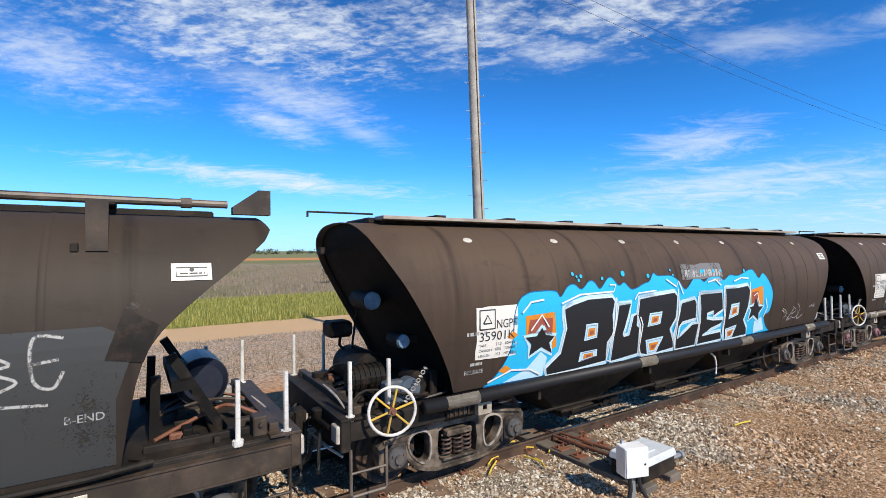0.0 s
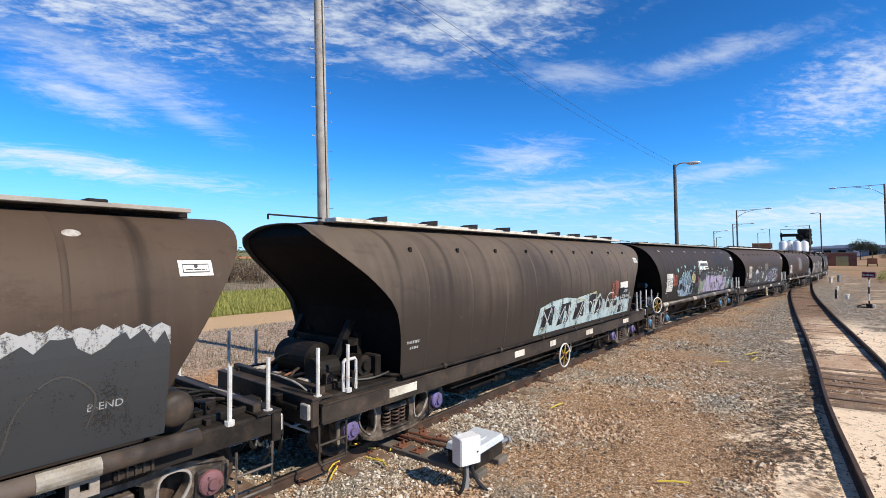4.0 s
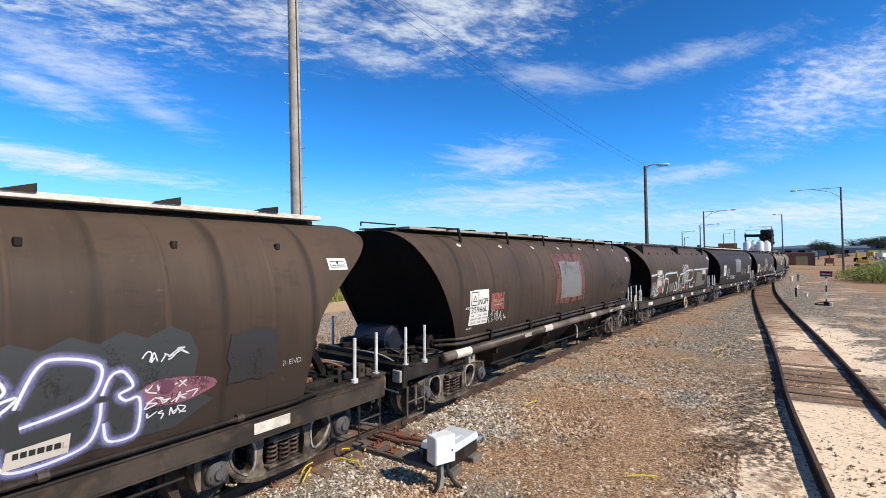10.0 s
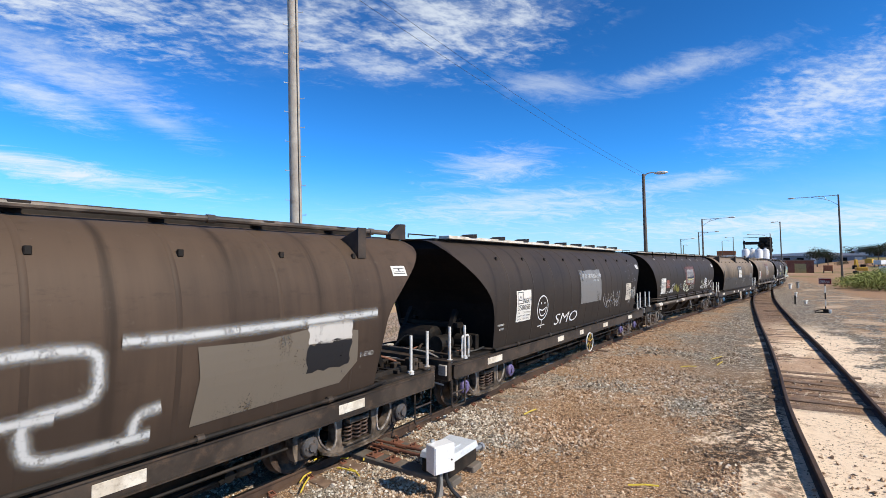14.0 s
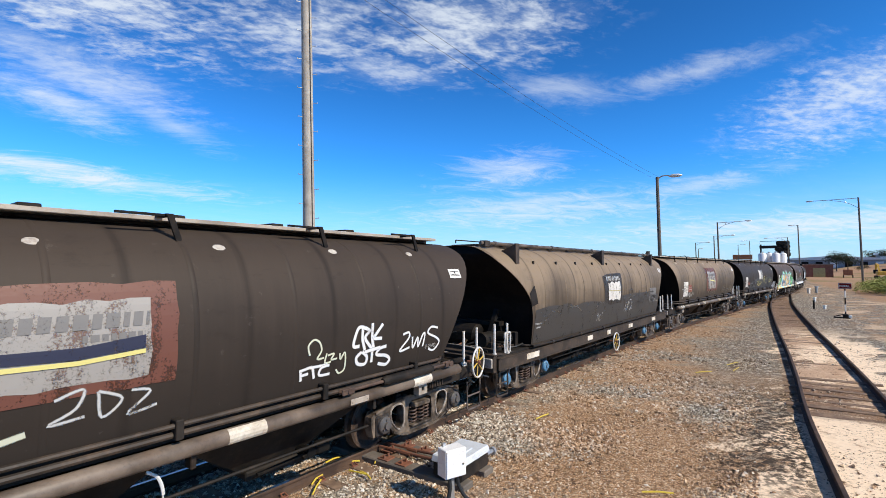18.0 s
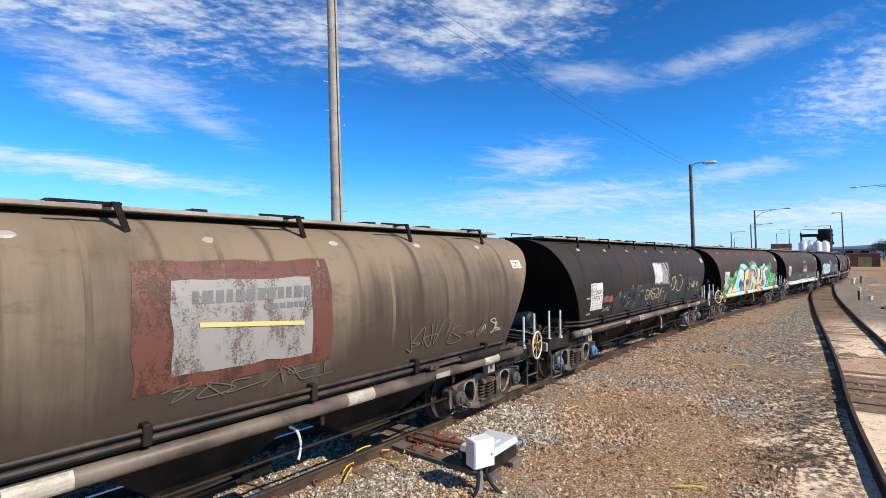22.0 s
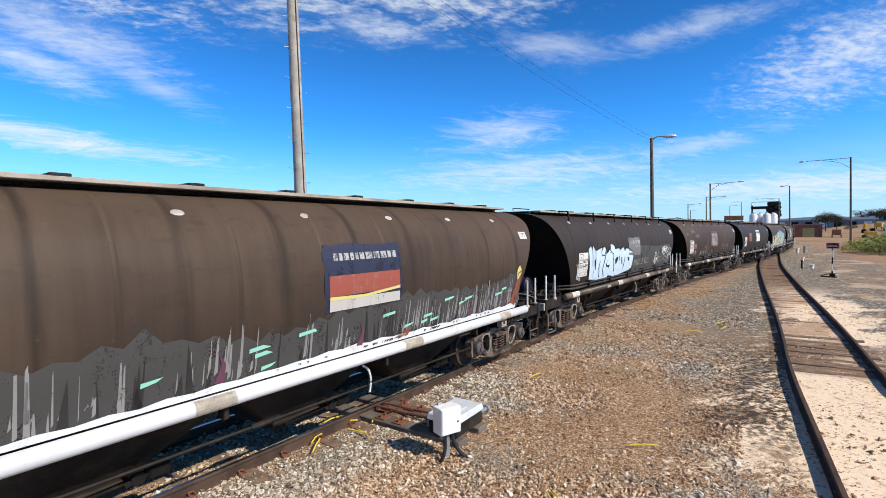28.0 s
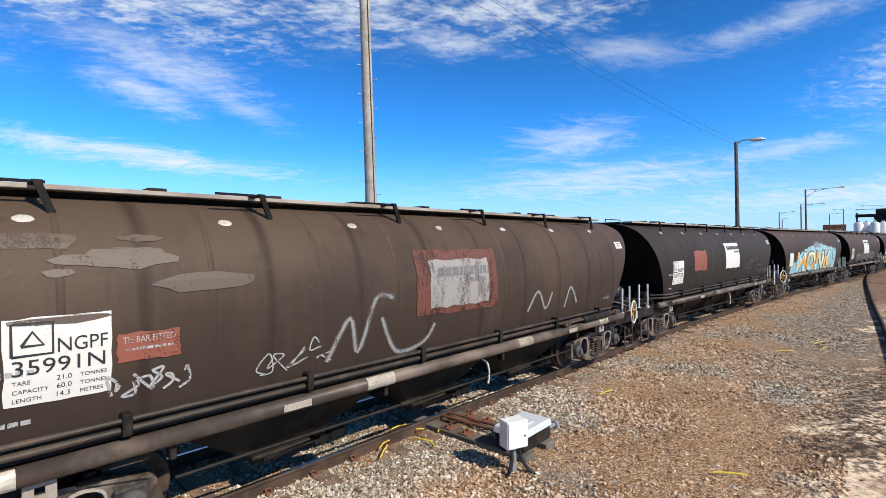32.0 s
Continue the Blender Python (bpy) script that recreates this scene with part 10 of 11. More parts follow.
def cabinet():
    t = thing("trackside_cabinet", "small white steel cabinet on a post with conduits", "cabinet", at=pose(2.20, 5.93, 0, 0, 0, 14))
    bm = bmesh.new()
    box(bm, -0.16, 0.16, -0.10, 0.10, 0.34, 0.70, bevel=0.008)
    part("case", bm, CABWHITE, t)
    bm = bmesh.new()
    box(bm, -0.15, 0.15, -0.112, -0.10, 0.35, 0.69, bevel=0.004)
    d = part("door", bm, CABWHITE, t)
    bm = bmesh.new()
    rod(bm, (0.10, -0.12, 0.50), (0.10, -0.11, 0.50), 0.012, 8)
    part("lock", bm, STEEL, d)
    bm = bmesh.new()
    box(bm, -0.03, 0.03, -0.02, 0.04, -0.05, 0.36)
    box(bm, -0.1, -0.05, 0.06, 0.10, 0.3, 0.74)
    part("post", bm, GALV, t)
    bm = bmesh.new()
    tube(bm, curve_pts([(0.06, -0.03, 0.36), (0.07, -0.05, 0.22), (0.13, -0.10, 0.08), (0.22, -0.16, -0.02)], 5), 0.026, 8)
    part("conduit", bm, RUBBER, t, "black flexible conduit")
    bm = bmesh.new()
    tube(bm, curve_pts([(-0.06, -0.03, 0.36), (-0.07, -0.06, 0.2), (-0.12, -0.08, 0.06), (-0.18, -0.05, -0.03)], 5), 0.026, 8)
    part("conduit", bm, RUBBER, t, "black flexible conduit")


cabinet()


# yellow straws and sticks dropped on the stones
def sticks():
    g = random.Random(3)
    rows = [((0.83, 7.53), (1.26, 7.49)), ((1.21, 7.62), (1.47, 7.84)), ((1.46, 7.33), (1.52, 7.53)), ((0.5, 6.91), (0.67, 7.17)), ((0.49, 6.61), (0.63, 7.01)), ((1.21, 7.12), (1.3, 6.81)), ((4.66, 5.24), (5.02, 5.06)), ((1.05, 7.2), (1.28, 6.95)), ((0.75, 7.6), (1.0, 7.75)), ((2.85, 4.35), (2.92, 4.62)), ((2.95, 4.38), (2.99, 4.6)), ((4.9, 8.4), (5.3, 8.6)), ((13.2, 11.1), (13.9, 11.3)), ((12.6, 10.4), (13.2, 10.7)), ((11.4, 10.6), (11.9, 10.5))]
    for k, (a, b) in enumerate(rows):
        t = tagged(new("straw"), "yellow straw stick lying on the ballast", "straw", "dropped straws")
        bm = bmesh.new()
        m = (Vector(a) + Vector(b)) / 2
        z = 0.05
        tube(bm, [(a[0], a[1], z), (m.x + g.uniform(-0.02, 0.02), m.y + g.uniform(-0.02, 0.02), z + 0.012), (b[0], b[1], z + 0.004)], 0.012, 5)
        part("stalk", bm, STRAW, t)


sticks()


# the derail sign with its stand
def derail_sign():
    x, y = 32.6, 19.25
    t = thing("derail_sign", "dark red derail sign board on a banded post", "sign", at=pose(x, y, 0, 0, 0, -58))
    bm = bmesh.new()
    box(bm, -0.31, 0.31, -0.03, 0.0, 1.78, 2.15, bevel=0.01)
    b = part("board", bm, SIGNRED, t, "dark red sign board")
    f = Flat().text("DERAIL", -0.25, 1.89, 0.13, 0.50, 0.01)
    for v in f.bm.verts:
        v.co.y = -0.036
    part("lettering", f.bm, SIGNWHITE, b)
    bm = bmesh.new()
    f = Flat().stroke([(-0.29, 1.80), (0.29, 1.80), (0.29, 2.13), (-0.29, 2.13), (-0.29, 1.80)], 0.015, False)
    for v in f.bm.verts:
        v.co.y = -0.034
    bm.free()
    part("border", f.bm, SIGNWHITE, b)
    for k in range(5):
        bm = bmesh.new()
        rod(bm, (0, 0.03, k * 0.42), (0, 0.03, k * 0.42 + 0.42), 0.036, 10)
        part("post_band", bm, SIGNWHITE if k % 2 else GREASE, t)
    bm = bmesh.new()
    box(bm, -0.55, 0.25, -0.10, 0.10, 0.0, 0.07, bevel=0.02)
    rod(bm, (-0.55, 0, 0.09), (-0.1, 0, 0.24), 0.025, 8)
    box(bm, -0.14, 0.14, -0.14, 0.14, 0.07, 0.26, bevel=0.04)
    part("throw_stand", bm, STEEL, t)
    bm = bmesh.new()
    box(bm, 0.15, 0.30, -0.12, 0.06, 0.02, 0.22, bevel=0.03)
    part("weight", bm, SIGNWHITE, t, "white painted lever weight")


derail_sign()


def marker(x, y, h, w, mat, label):
    t = thing("marker_post", label, "marker", "turnout markers", pose(x, y, 0))
    bm = bmesh.new()
    box(bm, -w, w, -w, w, -0.05, h, bevel=0.02)
    box(bm, -w * 1.5, w * 1.5, -w * 1.5, w * 1.5, h, h + w, bevel=0.02)
    part("post", bm, mat, t)


for x, y, h, w, m, lb in ((38.5, 24.1, 0.22, 0.08, SIGNWHITE, "low white marker block beside the turnout"), (37.8, 24.4, 0.6, 0.05, STEEL, "grey switch stand beside the turnout"), (46.6, 30.0, 0.3, 0.08, SIGNWHITE, "low white marker block beside the turnout"),
                      (60.5, 39.6, 0.5, 0.12, SIGNWHITE, "white cabinet block beside the turnout"), (62.5, 40.0, 0.7, 0.12, GALV, "grey cabinet block beside the turnout")):
    marker(x, y, h, w, m, lb)


# the brick hut
def hut():
    x, y = at(57.5, 205.0)
    t = thing("brick_hut", "small red brick hut with a khaki double door", "hut", at=pose(x, y, 0, 0, 0, -50))
    bm = bmesh.new()
    box(bm, -3.7, 3.7, -3.3, 3.3, -0.2, 4.1)
    part("wall", bm, BRICK, t)
    for k in range(14):
        bm = bmesh.new()
        box(bm, -3.73, 3.73, -3.32, -3.305, 0.1 + k * 0.28, 0.12 + k * 0.28)
        part("mortar_course", bm, SLEEPER, t)
    bm = bmesh.new()
    box(bm, -4.0, 4.0, -3.6, 3.6, 4.1, 4.4, bevel=0.03)
    part("roof", bm, ROOFTIN, t)
    for s in (-1, 1):
        bm = bmesh.new()
        box(bm, min(0, s * 1.6), max(0, s * 1.6), -3.38, -3.33, 0.0, 3.1, bevel=0.02)
        d = part("door", bm, DOORGREEN, t)
        bm = bmesh.new()
        box(bm, s * 0.12 - 0.03, s * 0.12 + 0.03, -3.42, -3.38, 1.3, 1.6)
        part("handle", bm, STEEL, d)
    for y0 in (-1.2, 0.8):
        bm = bmesh.new()
        box(bm, -3.76, -3.7, y0 - 0.5, y0 + 0.5, 1.6, 3.0)
        wn = part("window", bm, SHEDWALL, t)
        bm = bmesh.new()
        box(bm, -3.8, -3.75, y0 - 0.6, y0 + 0.6, 1.5, 1.6)
        part("sill", bm, SIGNWHITE, wn)


hut()


def big_shed():
    for az, r, half, high, turn, label in ((58.6, 330.0, 21.0, 4.6, -54, "long grey storage shed with a pale shallow roof"), (63.6, 350.0, 12.0, 3.4, -60, "low far shed with a white roof"), (66.5, 380.0, 16.0, 4.0, -64, "pale farm shed on the far rise")):
        x, y = at(az, r)
        t = thing("storage_shed", label, "shed", "far sheds", pose(x, y, rise(x, y), 0, 0, turn))
        bm = bmesh.new()
        box(bm, -half, half, -7, 7, -3, high)
        part("wall", bm, SHEDWALL, t)
        bm = bmesh.new()
        prism(bm, [(-half - 1, high), (half + 1, high), (half + 1, high + 0.7), (0, high + 2.1), (-half - 1, high + 0.7)], -8, 8)
        bmesh.ops.recalc_face_normals(bm, faces=bm.faces)
        part("roof", bm, SHEDROOF, t)
        for k in range(int(half / 3)):
            bm = bmesh.new()
            box(bm, -half + 1.5 + k * 6, -half + 4.5 + k * 6, -7.2, -7.0, 0.5, high - 1.0)
            part("window", bm, TANKWHITE if k % 3 == 0 else GREASE, t)
    for k in range(6):
        x, y = at(62.0 + 1.0 * k, 395 + 22 * (k % 3))
        t = thing("far_house", "small pale house with a grey roof far off", "house", "far houses", pose(x, y, rise(x, y) + 0.6 * (k % 2), 0, 0, -60 + 13 * k))
        bm = bmesh.new()
        box(bm, -5, 5, -4, 4, -3, 2.8)
        part("wall", bm, SIGNWHITE if k % 2 else BRICK, t)
        bm = bmesh.new()
        prism(bm, [(-5.6, 2.8), (5.6, 2.8), (3.4, 4.6), (-3.4, 4.6)], -4.5, 4.5)
        bmesh.ops.recalc_face_normals(bm, faces=bm.faces)
        part("roof", bm, SHEDROOF if k % 3 else ROOFTIN, t)
        bm = bmesh.new()
        box(bm, -1.0, 1.2, -4.06, -4.0, 0.6, 2.0)
        part("window", bm, GREASE, t)


big_shed()


def loader():
    x, y = at(54.2, 215.0)
    t = thing("loading_gantry", "dark steel loading gantry over the line", "gantry", at=pose(x, y, 0, 0, 0, -54))
    for s in (-1, 1):
        for q in (-0.5, 0.5):
            bm = bmesh.new()
            box(bm, s * 4.2 - 0.25, s * 4.2 + 0.25, q * 2 - 0.2, q * 2 + 0.2, 0, 11.8)
            part("leg", bm, STEEL, t)
    bm = bmesh.new()
    box(bm, -4.6, 4.6, -1.4, 1.4, 10.4, 11.4, bevel=0.1)
    box(bm, 0.5, 4.6, -1.8, 1.8, 11.4, 13.0, bevel=0.3)
    part("deck", bm, STEEL, t)
    bm = bmesh.new()
    band(bm, [(-4.4, 11.4), (-4.4, 13.0), (4.4, 13.0)], 0.15, -1.4, -1.3)
    part("handrail", bm, STEEL, t)
    for k in range(9):
        bm = bmesh.new()
        bmesh.ops.create_icosphere(bm, subdivisions=2, radius=1.3, matrix=Matrix.Translation((1.5 + (k % 3) * 1.0, -1.0 + (k % 2), 7.5 + k * 0.4)))
        for v in bm.verts:
            v.co += noise.noise_vector(v.co * 1.7) * 0.5
        part("dust_bag", bm, GREASE, t)
    for k in range(4):
        x, y = at(53.2 + k * 0.55, 205.0 + 2 * (k % 2))
        tk = thing("storage_tank", "white cylindrical storage tank", "tank", "white tanks", pose(x, y, 0))
        bm = bmesh.new()
        lathe_up = [(0.0, 8.6), (0.8, 8.4), (1.25, 7.9), (1.25, 0.0)]
        n = 18
        prev = None
        for r, z in lathe_up:
            ring = [bm.verts.new((max(r, 0.01) * math.cos(2 * math.pi * j / n), max(r, 0.01) * math.sin(2 * math.pi * j / n), z)) for j in range(n)]
            if prev:
                for j in range(n):
                    bm.faces.new((prev[j], prev[(j + 1) % n], ring[(j + 1) % n], ring[j])).smooth = True
            prev = ring
        part("shell", bm, TANKWHITE, tk)
        bm = bmesh.new()
        box(bm, -0.3, 0.3, -0.3, 0.3, 8.4, 8.9)
        part("hatch", bm, GALV, tk)
    for k in range(3):
        x, y = at(51.0 + 0.5 * k, 235.0)
        c = thing("crate_stack", "stack of rusty orange timber crates", "crates", "crate stacks", pose(x, y, 0, 0, 0, -50))
        for j in range(4):
            bm = bmesh.new()
            box(bm, -1.4, 1.4, -1.2, 1.2, j * 2.2, j * 2.2 + 2.0, bevel=0.08)
            part("crate", bm, ORANGE, c)


loader()


def excavator(az, r, turn):
    x, y = at(az, r)
    t = thing("excavator", "yellow tracked excavator parked on red dirt", "excavator", "earth movers", pose(x, y, 0, 0, 0, turn))
    for s in (-1, 1):
        bm = bmesh.new()
        prism(bm, [(-2.0, 0.4), (-1.6, 0), (1.6, 0), (2.0, 0.4), (1.6, 0.9), (-1.6, 0.9)], s * 1.2 - 0.3, s * 1.2 + 0.3)
        bmesh.ops.recalc_face_normals(bm, faces=bm.faces)
        part("crawler", bm, GREASE, t)
    bm = bmesh.new()
    box(bm, -1.9, 0.8, -1.3, 1.3, 1.0, 2.1, bevel=0.15)
    part("engine_house", bm, MACHYELLOW, t)
    bm = bmesh.new()
    box(bm, 0.3, 1.6, -1.3, -0.2, 1.0, 2.9, bevel=0.12)
    part("cab", bm, GREASE, t)
    bm = bmesh.new()
    band(bm, [(1.2, 1.6), (3.2, 4.2), (4.6, 4.4), (5.6, 2.6)], 0.4, 0.1, 0.5)
    part("boom", bm, MACHYELLOW, t)
    bm = bmesh.new()
    prism(bm, [(5.2, 2.6), (6.0, 2.5), (6.1, 1.6), (5.3, 1.4)], -0.3, 0.8)
    bmesh.ops.recalc_face_normals(bm, faces=bm.faces)
    part("bucket", bm, STEEL, t)


excavator(62.0, 190.0, 40)


def parked(az, r, turn, body, label):
    x, y = at(az, r)
    t = thing("parked_truck", label, "truck", "far vehicles", pose(x, y, rise(x, y), 0, 0, turn))
    bm = bmesh.new()
    box(bm, -3.0, 1.4, -1.2, 1.2, 0.8, 2.6, bevel=0.1)
    part("tray", bm, body, t)
    bm = bmesh.new()
    box(bm, 1.5, 3.2, -1.15, 1.15, 0.7, 2.5, bevel=0.2)
    part("cab", bm, TANKWHITE, t)
    for x0 in (-2.2, 2.3):
        for s in (-1, 1):
            bm = bmesh.new()
            rod(bm, (x0, s * 1.0, 0.5), (x0, s * 1.25, 0.5), 0.5, 14)
            part("wheel", bm, RUBBER, t)


parked(62.6, 270.0, 20, MACHYELLOW, "yellow and white truck parked far off")
parked(63.3, 260.0, 10, TANKWHITE, "white truck parked far off")
parked(59.7, 200.0, 30, ORANGE, "rust-red tipper truck parked far off")
parked(64.2, 150.0, 60, TANKWHITE, "white utility parked beyond the bushes")


# trees and bushes
def crown(bm, centre, size, n, leaf, g):
    """Many small leaves in an uneven cloud."""
    for _ in range(n):
        while True:
            p = Vector((g.uniform(-1, 1), g.uniform(-1, 1), g.uniform(-1, 1)))
            if 0.35 < p.length < 1:
                break
        p = p * (1 + 0.35 * noise.noise(p * 2.3 + Vector(centre)))
        q = Vector(centre) + Vector((p.x * size[0], p.y * size[1], p.z * size[2]))
        a, b = g.uniform(0, 6.28), g.uniform(-0.9, 0.9)
        u = Vector((math.cos(a), math.sin(a), b)).normalized() * leaf * g.uniform(0.6, 1.4)
        v = u.cross(Vector((g.uniform(-1, 1), g.uniform(-1, 1), 1))).normalized() * leaf * g.uniform(0.4, 0.9)
        bm.faces.new([bm.verts.new(q + u), bm.verts.new(q + v), bm.verts.new(q - u), bm.verts.new(q - v)])


def tree(az, r, h, spread, seed, label="dark green eucalypt tree with an uneven crown"):
    g = random.Random(seed)
    x, y = at(az, r)
    t = thing("tree", label, "tree", "far trees", pose(x, y, rise(x, y)))
    bm = bmesh.new()
    rod(bm, (0, 0, -0.5), (0, 0, h * 0.55), h * 0.03, 7, h * 0.015)
    for k in range(4):
        a = k * 1.6 + g.random()
        rod(bm, (0, 0, h * (0.3 + 0.06 * k)), (spread * 0.5 * math.cos(a), spread * 0.5 * math.sin(a), h * 0.7), h * 0.012, 5, h * 0.005)
    part("trunk", bm, BARK, t)
    bm = bmesh.new()
    for k in range(5):
        a = k * 1.3 + g.random()
        crown(bm, (spread * 0.45 * math.cos(a), spread * 0.45 * math.sin(a), h * g.uniform(0.5, 0.8)), (spread * 0.55, spread * 0.55, h * 0.24), 420, h * 0.026, g)
    part("crown", bm, LEAF, t)


for k, (az, r, h, sp) in enumerate(((58.9, 285, 9.0, 5.5), (59.7, 285, 8.0, 5), (62.4, 330, 7.5, 4), (63.2, 300, 8.5, 5), (64.4, 215, 10.5, 5), (65.6, 215, 9, 5), (57.3, 320, 5.0, 3), (46.3, 110, 6.0, 2.2), (66.8, 240, 9, 6), (61.4, 380, 7, 5), (60.7, 250, 3.4, 2.6))):
    tree(az, r, h, sp, 40 + k)


def bush(x, y, sx, sy, h, seed, n=1300):
    g = random.Random(seed)
    t = thing("bush", "tall green weedy bush on the bank", "bush", "bank bushes", pose(x, y, 0))
    bm = bmesh.new()
    for k in range(5):
        a = g.uniform(0, 6.28)
        rod(bm, (0, 0, 0), (sx * 0.5 * math.cos(a), sy * 0.5 * math.sin(a), h * 0.7), 0.04, 5, 0.015)
    part("stem_clump", bm, BARK, t)
    bm = bmesh.new()
    crown(bm, (0, 0, h * 0.42), (sx, sy, h * 0.52), n, 0.085, g)
    part("leaves", bm, BUSHLEAF, t)


SCRUB = leaf_material("dry_scrub", (0.075, 0.048, 0.032), (0.24, 0.165, 0.11))


def dry_shrub(az, r, sx, h, seed):
    g = random.Random(seed)
    x, y = at(az, r)
    t = thing("dry_shrub", "leafless brown shrub behind the green verge", "shrub", "dry shrubs", pose(x, y, 0))
    bm = bmesh.new()
    for k in range(34):
        a, q = g.uniform(0, 6.28), g.uniform(0.3, 1.0)
        rod(bm, (0.2 * math.cos(a), 0.2 * math.sin(a), 0), (sx * q * math.cos(a), sx * 0.6 * q * math.sin(a), h * g.uniform(0.6, 1.0) * (1.15 - 0.4 * q)), 0.035, 4, 0.008)
    part("stem_clump", bm, BARK, t)
    bm = bmesh.new()
    crown(bm, (0, 0, h * 0.45), (sx, sx * 0.6, h * 0.52), 1500, 0.085, g)
    part("crown", bm, SCRUB, t)


for k in range(8):
    dry_shrub(-13.6 + k * 1.45, 60 + (k * 37 % 7), 1.9, (3.3, 4.1, 3.7, 4.3, 3.9, 4.2, 3.4, 2.6)[k], 90 + k)
g = random.Random(11)
for k in range(26):
    az = 61.6 + (k % 13) * 0.55
    r = 78 + (k // 13) * 16 + g.uniform(-6, 6)
    x, y = at(az, r)
    bush(x, y, 2.6, 2.6, g.uniform(1.6, 2.6) * (0.7 + 0.13 * min(k % 13, 7)), 100 + k)


# scattered stuff: stones, verge grass, dry stalks, far woods
def scatter_mesh(name, verts, faces, mat, label, category):
    me = bpy.data.meshes.new(name)
    me.from_pydata(verts.tolist() if hasattr(verts, "tolist") else verts, [], faces.tolist() if hasattr(faces, "tolist") else faces)
    me.materials.append(mat)
    ob = new(name, me)
    return tagged(ob, label, category, kind="stuff")


def stone_material():
    def build(t, b):
        geo = t.n("ShaderNodeNewGeometry")
        rnd = geo.outputs["Random Per Island"]
        pos = geo.outputs["Position"]
        sep = t.n("ShaderNodeSeparateXYZ", ins={0: pos})
        dx, dy = t.math("SUBTRACT", sep.outputs[0], P0.x), t.math("SUBTRACT", sep.outputs[1], P0.y)
        n = t.math("ADD", t.math("MULTIPLY", dx, -math.sin(HEAD)), t.math("MULTIPLY", dy, math.cos(HEAD)))
        u = t.math("ADD", t.math("MULTIPLY", dx, math.cos(HEAD)), t.math("MULTIPLY", dy, math.sin(HEAD)))
        spread = t.noise(pos, 0.42, 4.0, 0.6)
        by_rail = t.step(t.math("ADD", n, t.math("MULTIPLY", t.math("SUBTRACT", spread, 0.5), 3.0)), -3.0, -1.6)
        by_rail = t.math("MULTIPLY", by_rail, t.step(u, 6.0, 1.0))
        middle = t.math("MULTIPLY", t.step(t.math("ADD", n, t.math("MULTIPLY", t.math("SUBTRACT", spread, 0.5), 3.0)), -2.6, -4.2), t.step(u, 3.0, 9.0))
        zone = t.math("MULTIPLY", t.math("MAXIMUM", t.math("MAXIMUM", t.step(spread, 0.46, 0.66), t.math("MULTIPLY", by_rail, 0.85)), t.math("MULTIPLY", middle, 0.6)), 0.88)
        warm = t.ramp(rnd, [(0.0, (0.15, 0.088, 0.05)), (0.3, (0.42, 0.26, 0.15)), (0.6, (0.62, 0.41, 0.25)), (0.85, (0.74, 0.56, 0.39)), (1.0, (0.80, 0.73, 0.63))])
        cool = t.ramp(rnd, [(0.0, (0.08, 0.074, 0.062)), (0.35, (0.31, 0.29, 0.24)), (0.7, (0.55, 0.52, 0.44)), (0.92, (0.70, 0.67, 0.58)), (1.0, (0.84, 0.81, 0.74))])
        c = t.mix(zone, warm, cool)
        c = t.mix(t.math("MULTIPLY", t.noise(pos, 60.0, 3.0), 0.35), c, (0.16, 0.115, 0.08))
        t.put(b.inputs["Base Color"], c)
    return material("ballast_stone", (0.25, 0.2, 0.16), 0.9, spec=0.25, build=build)


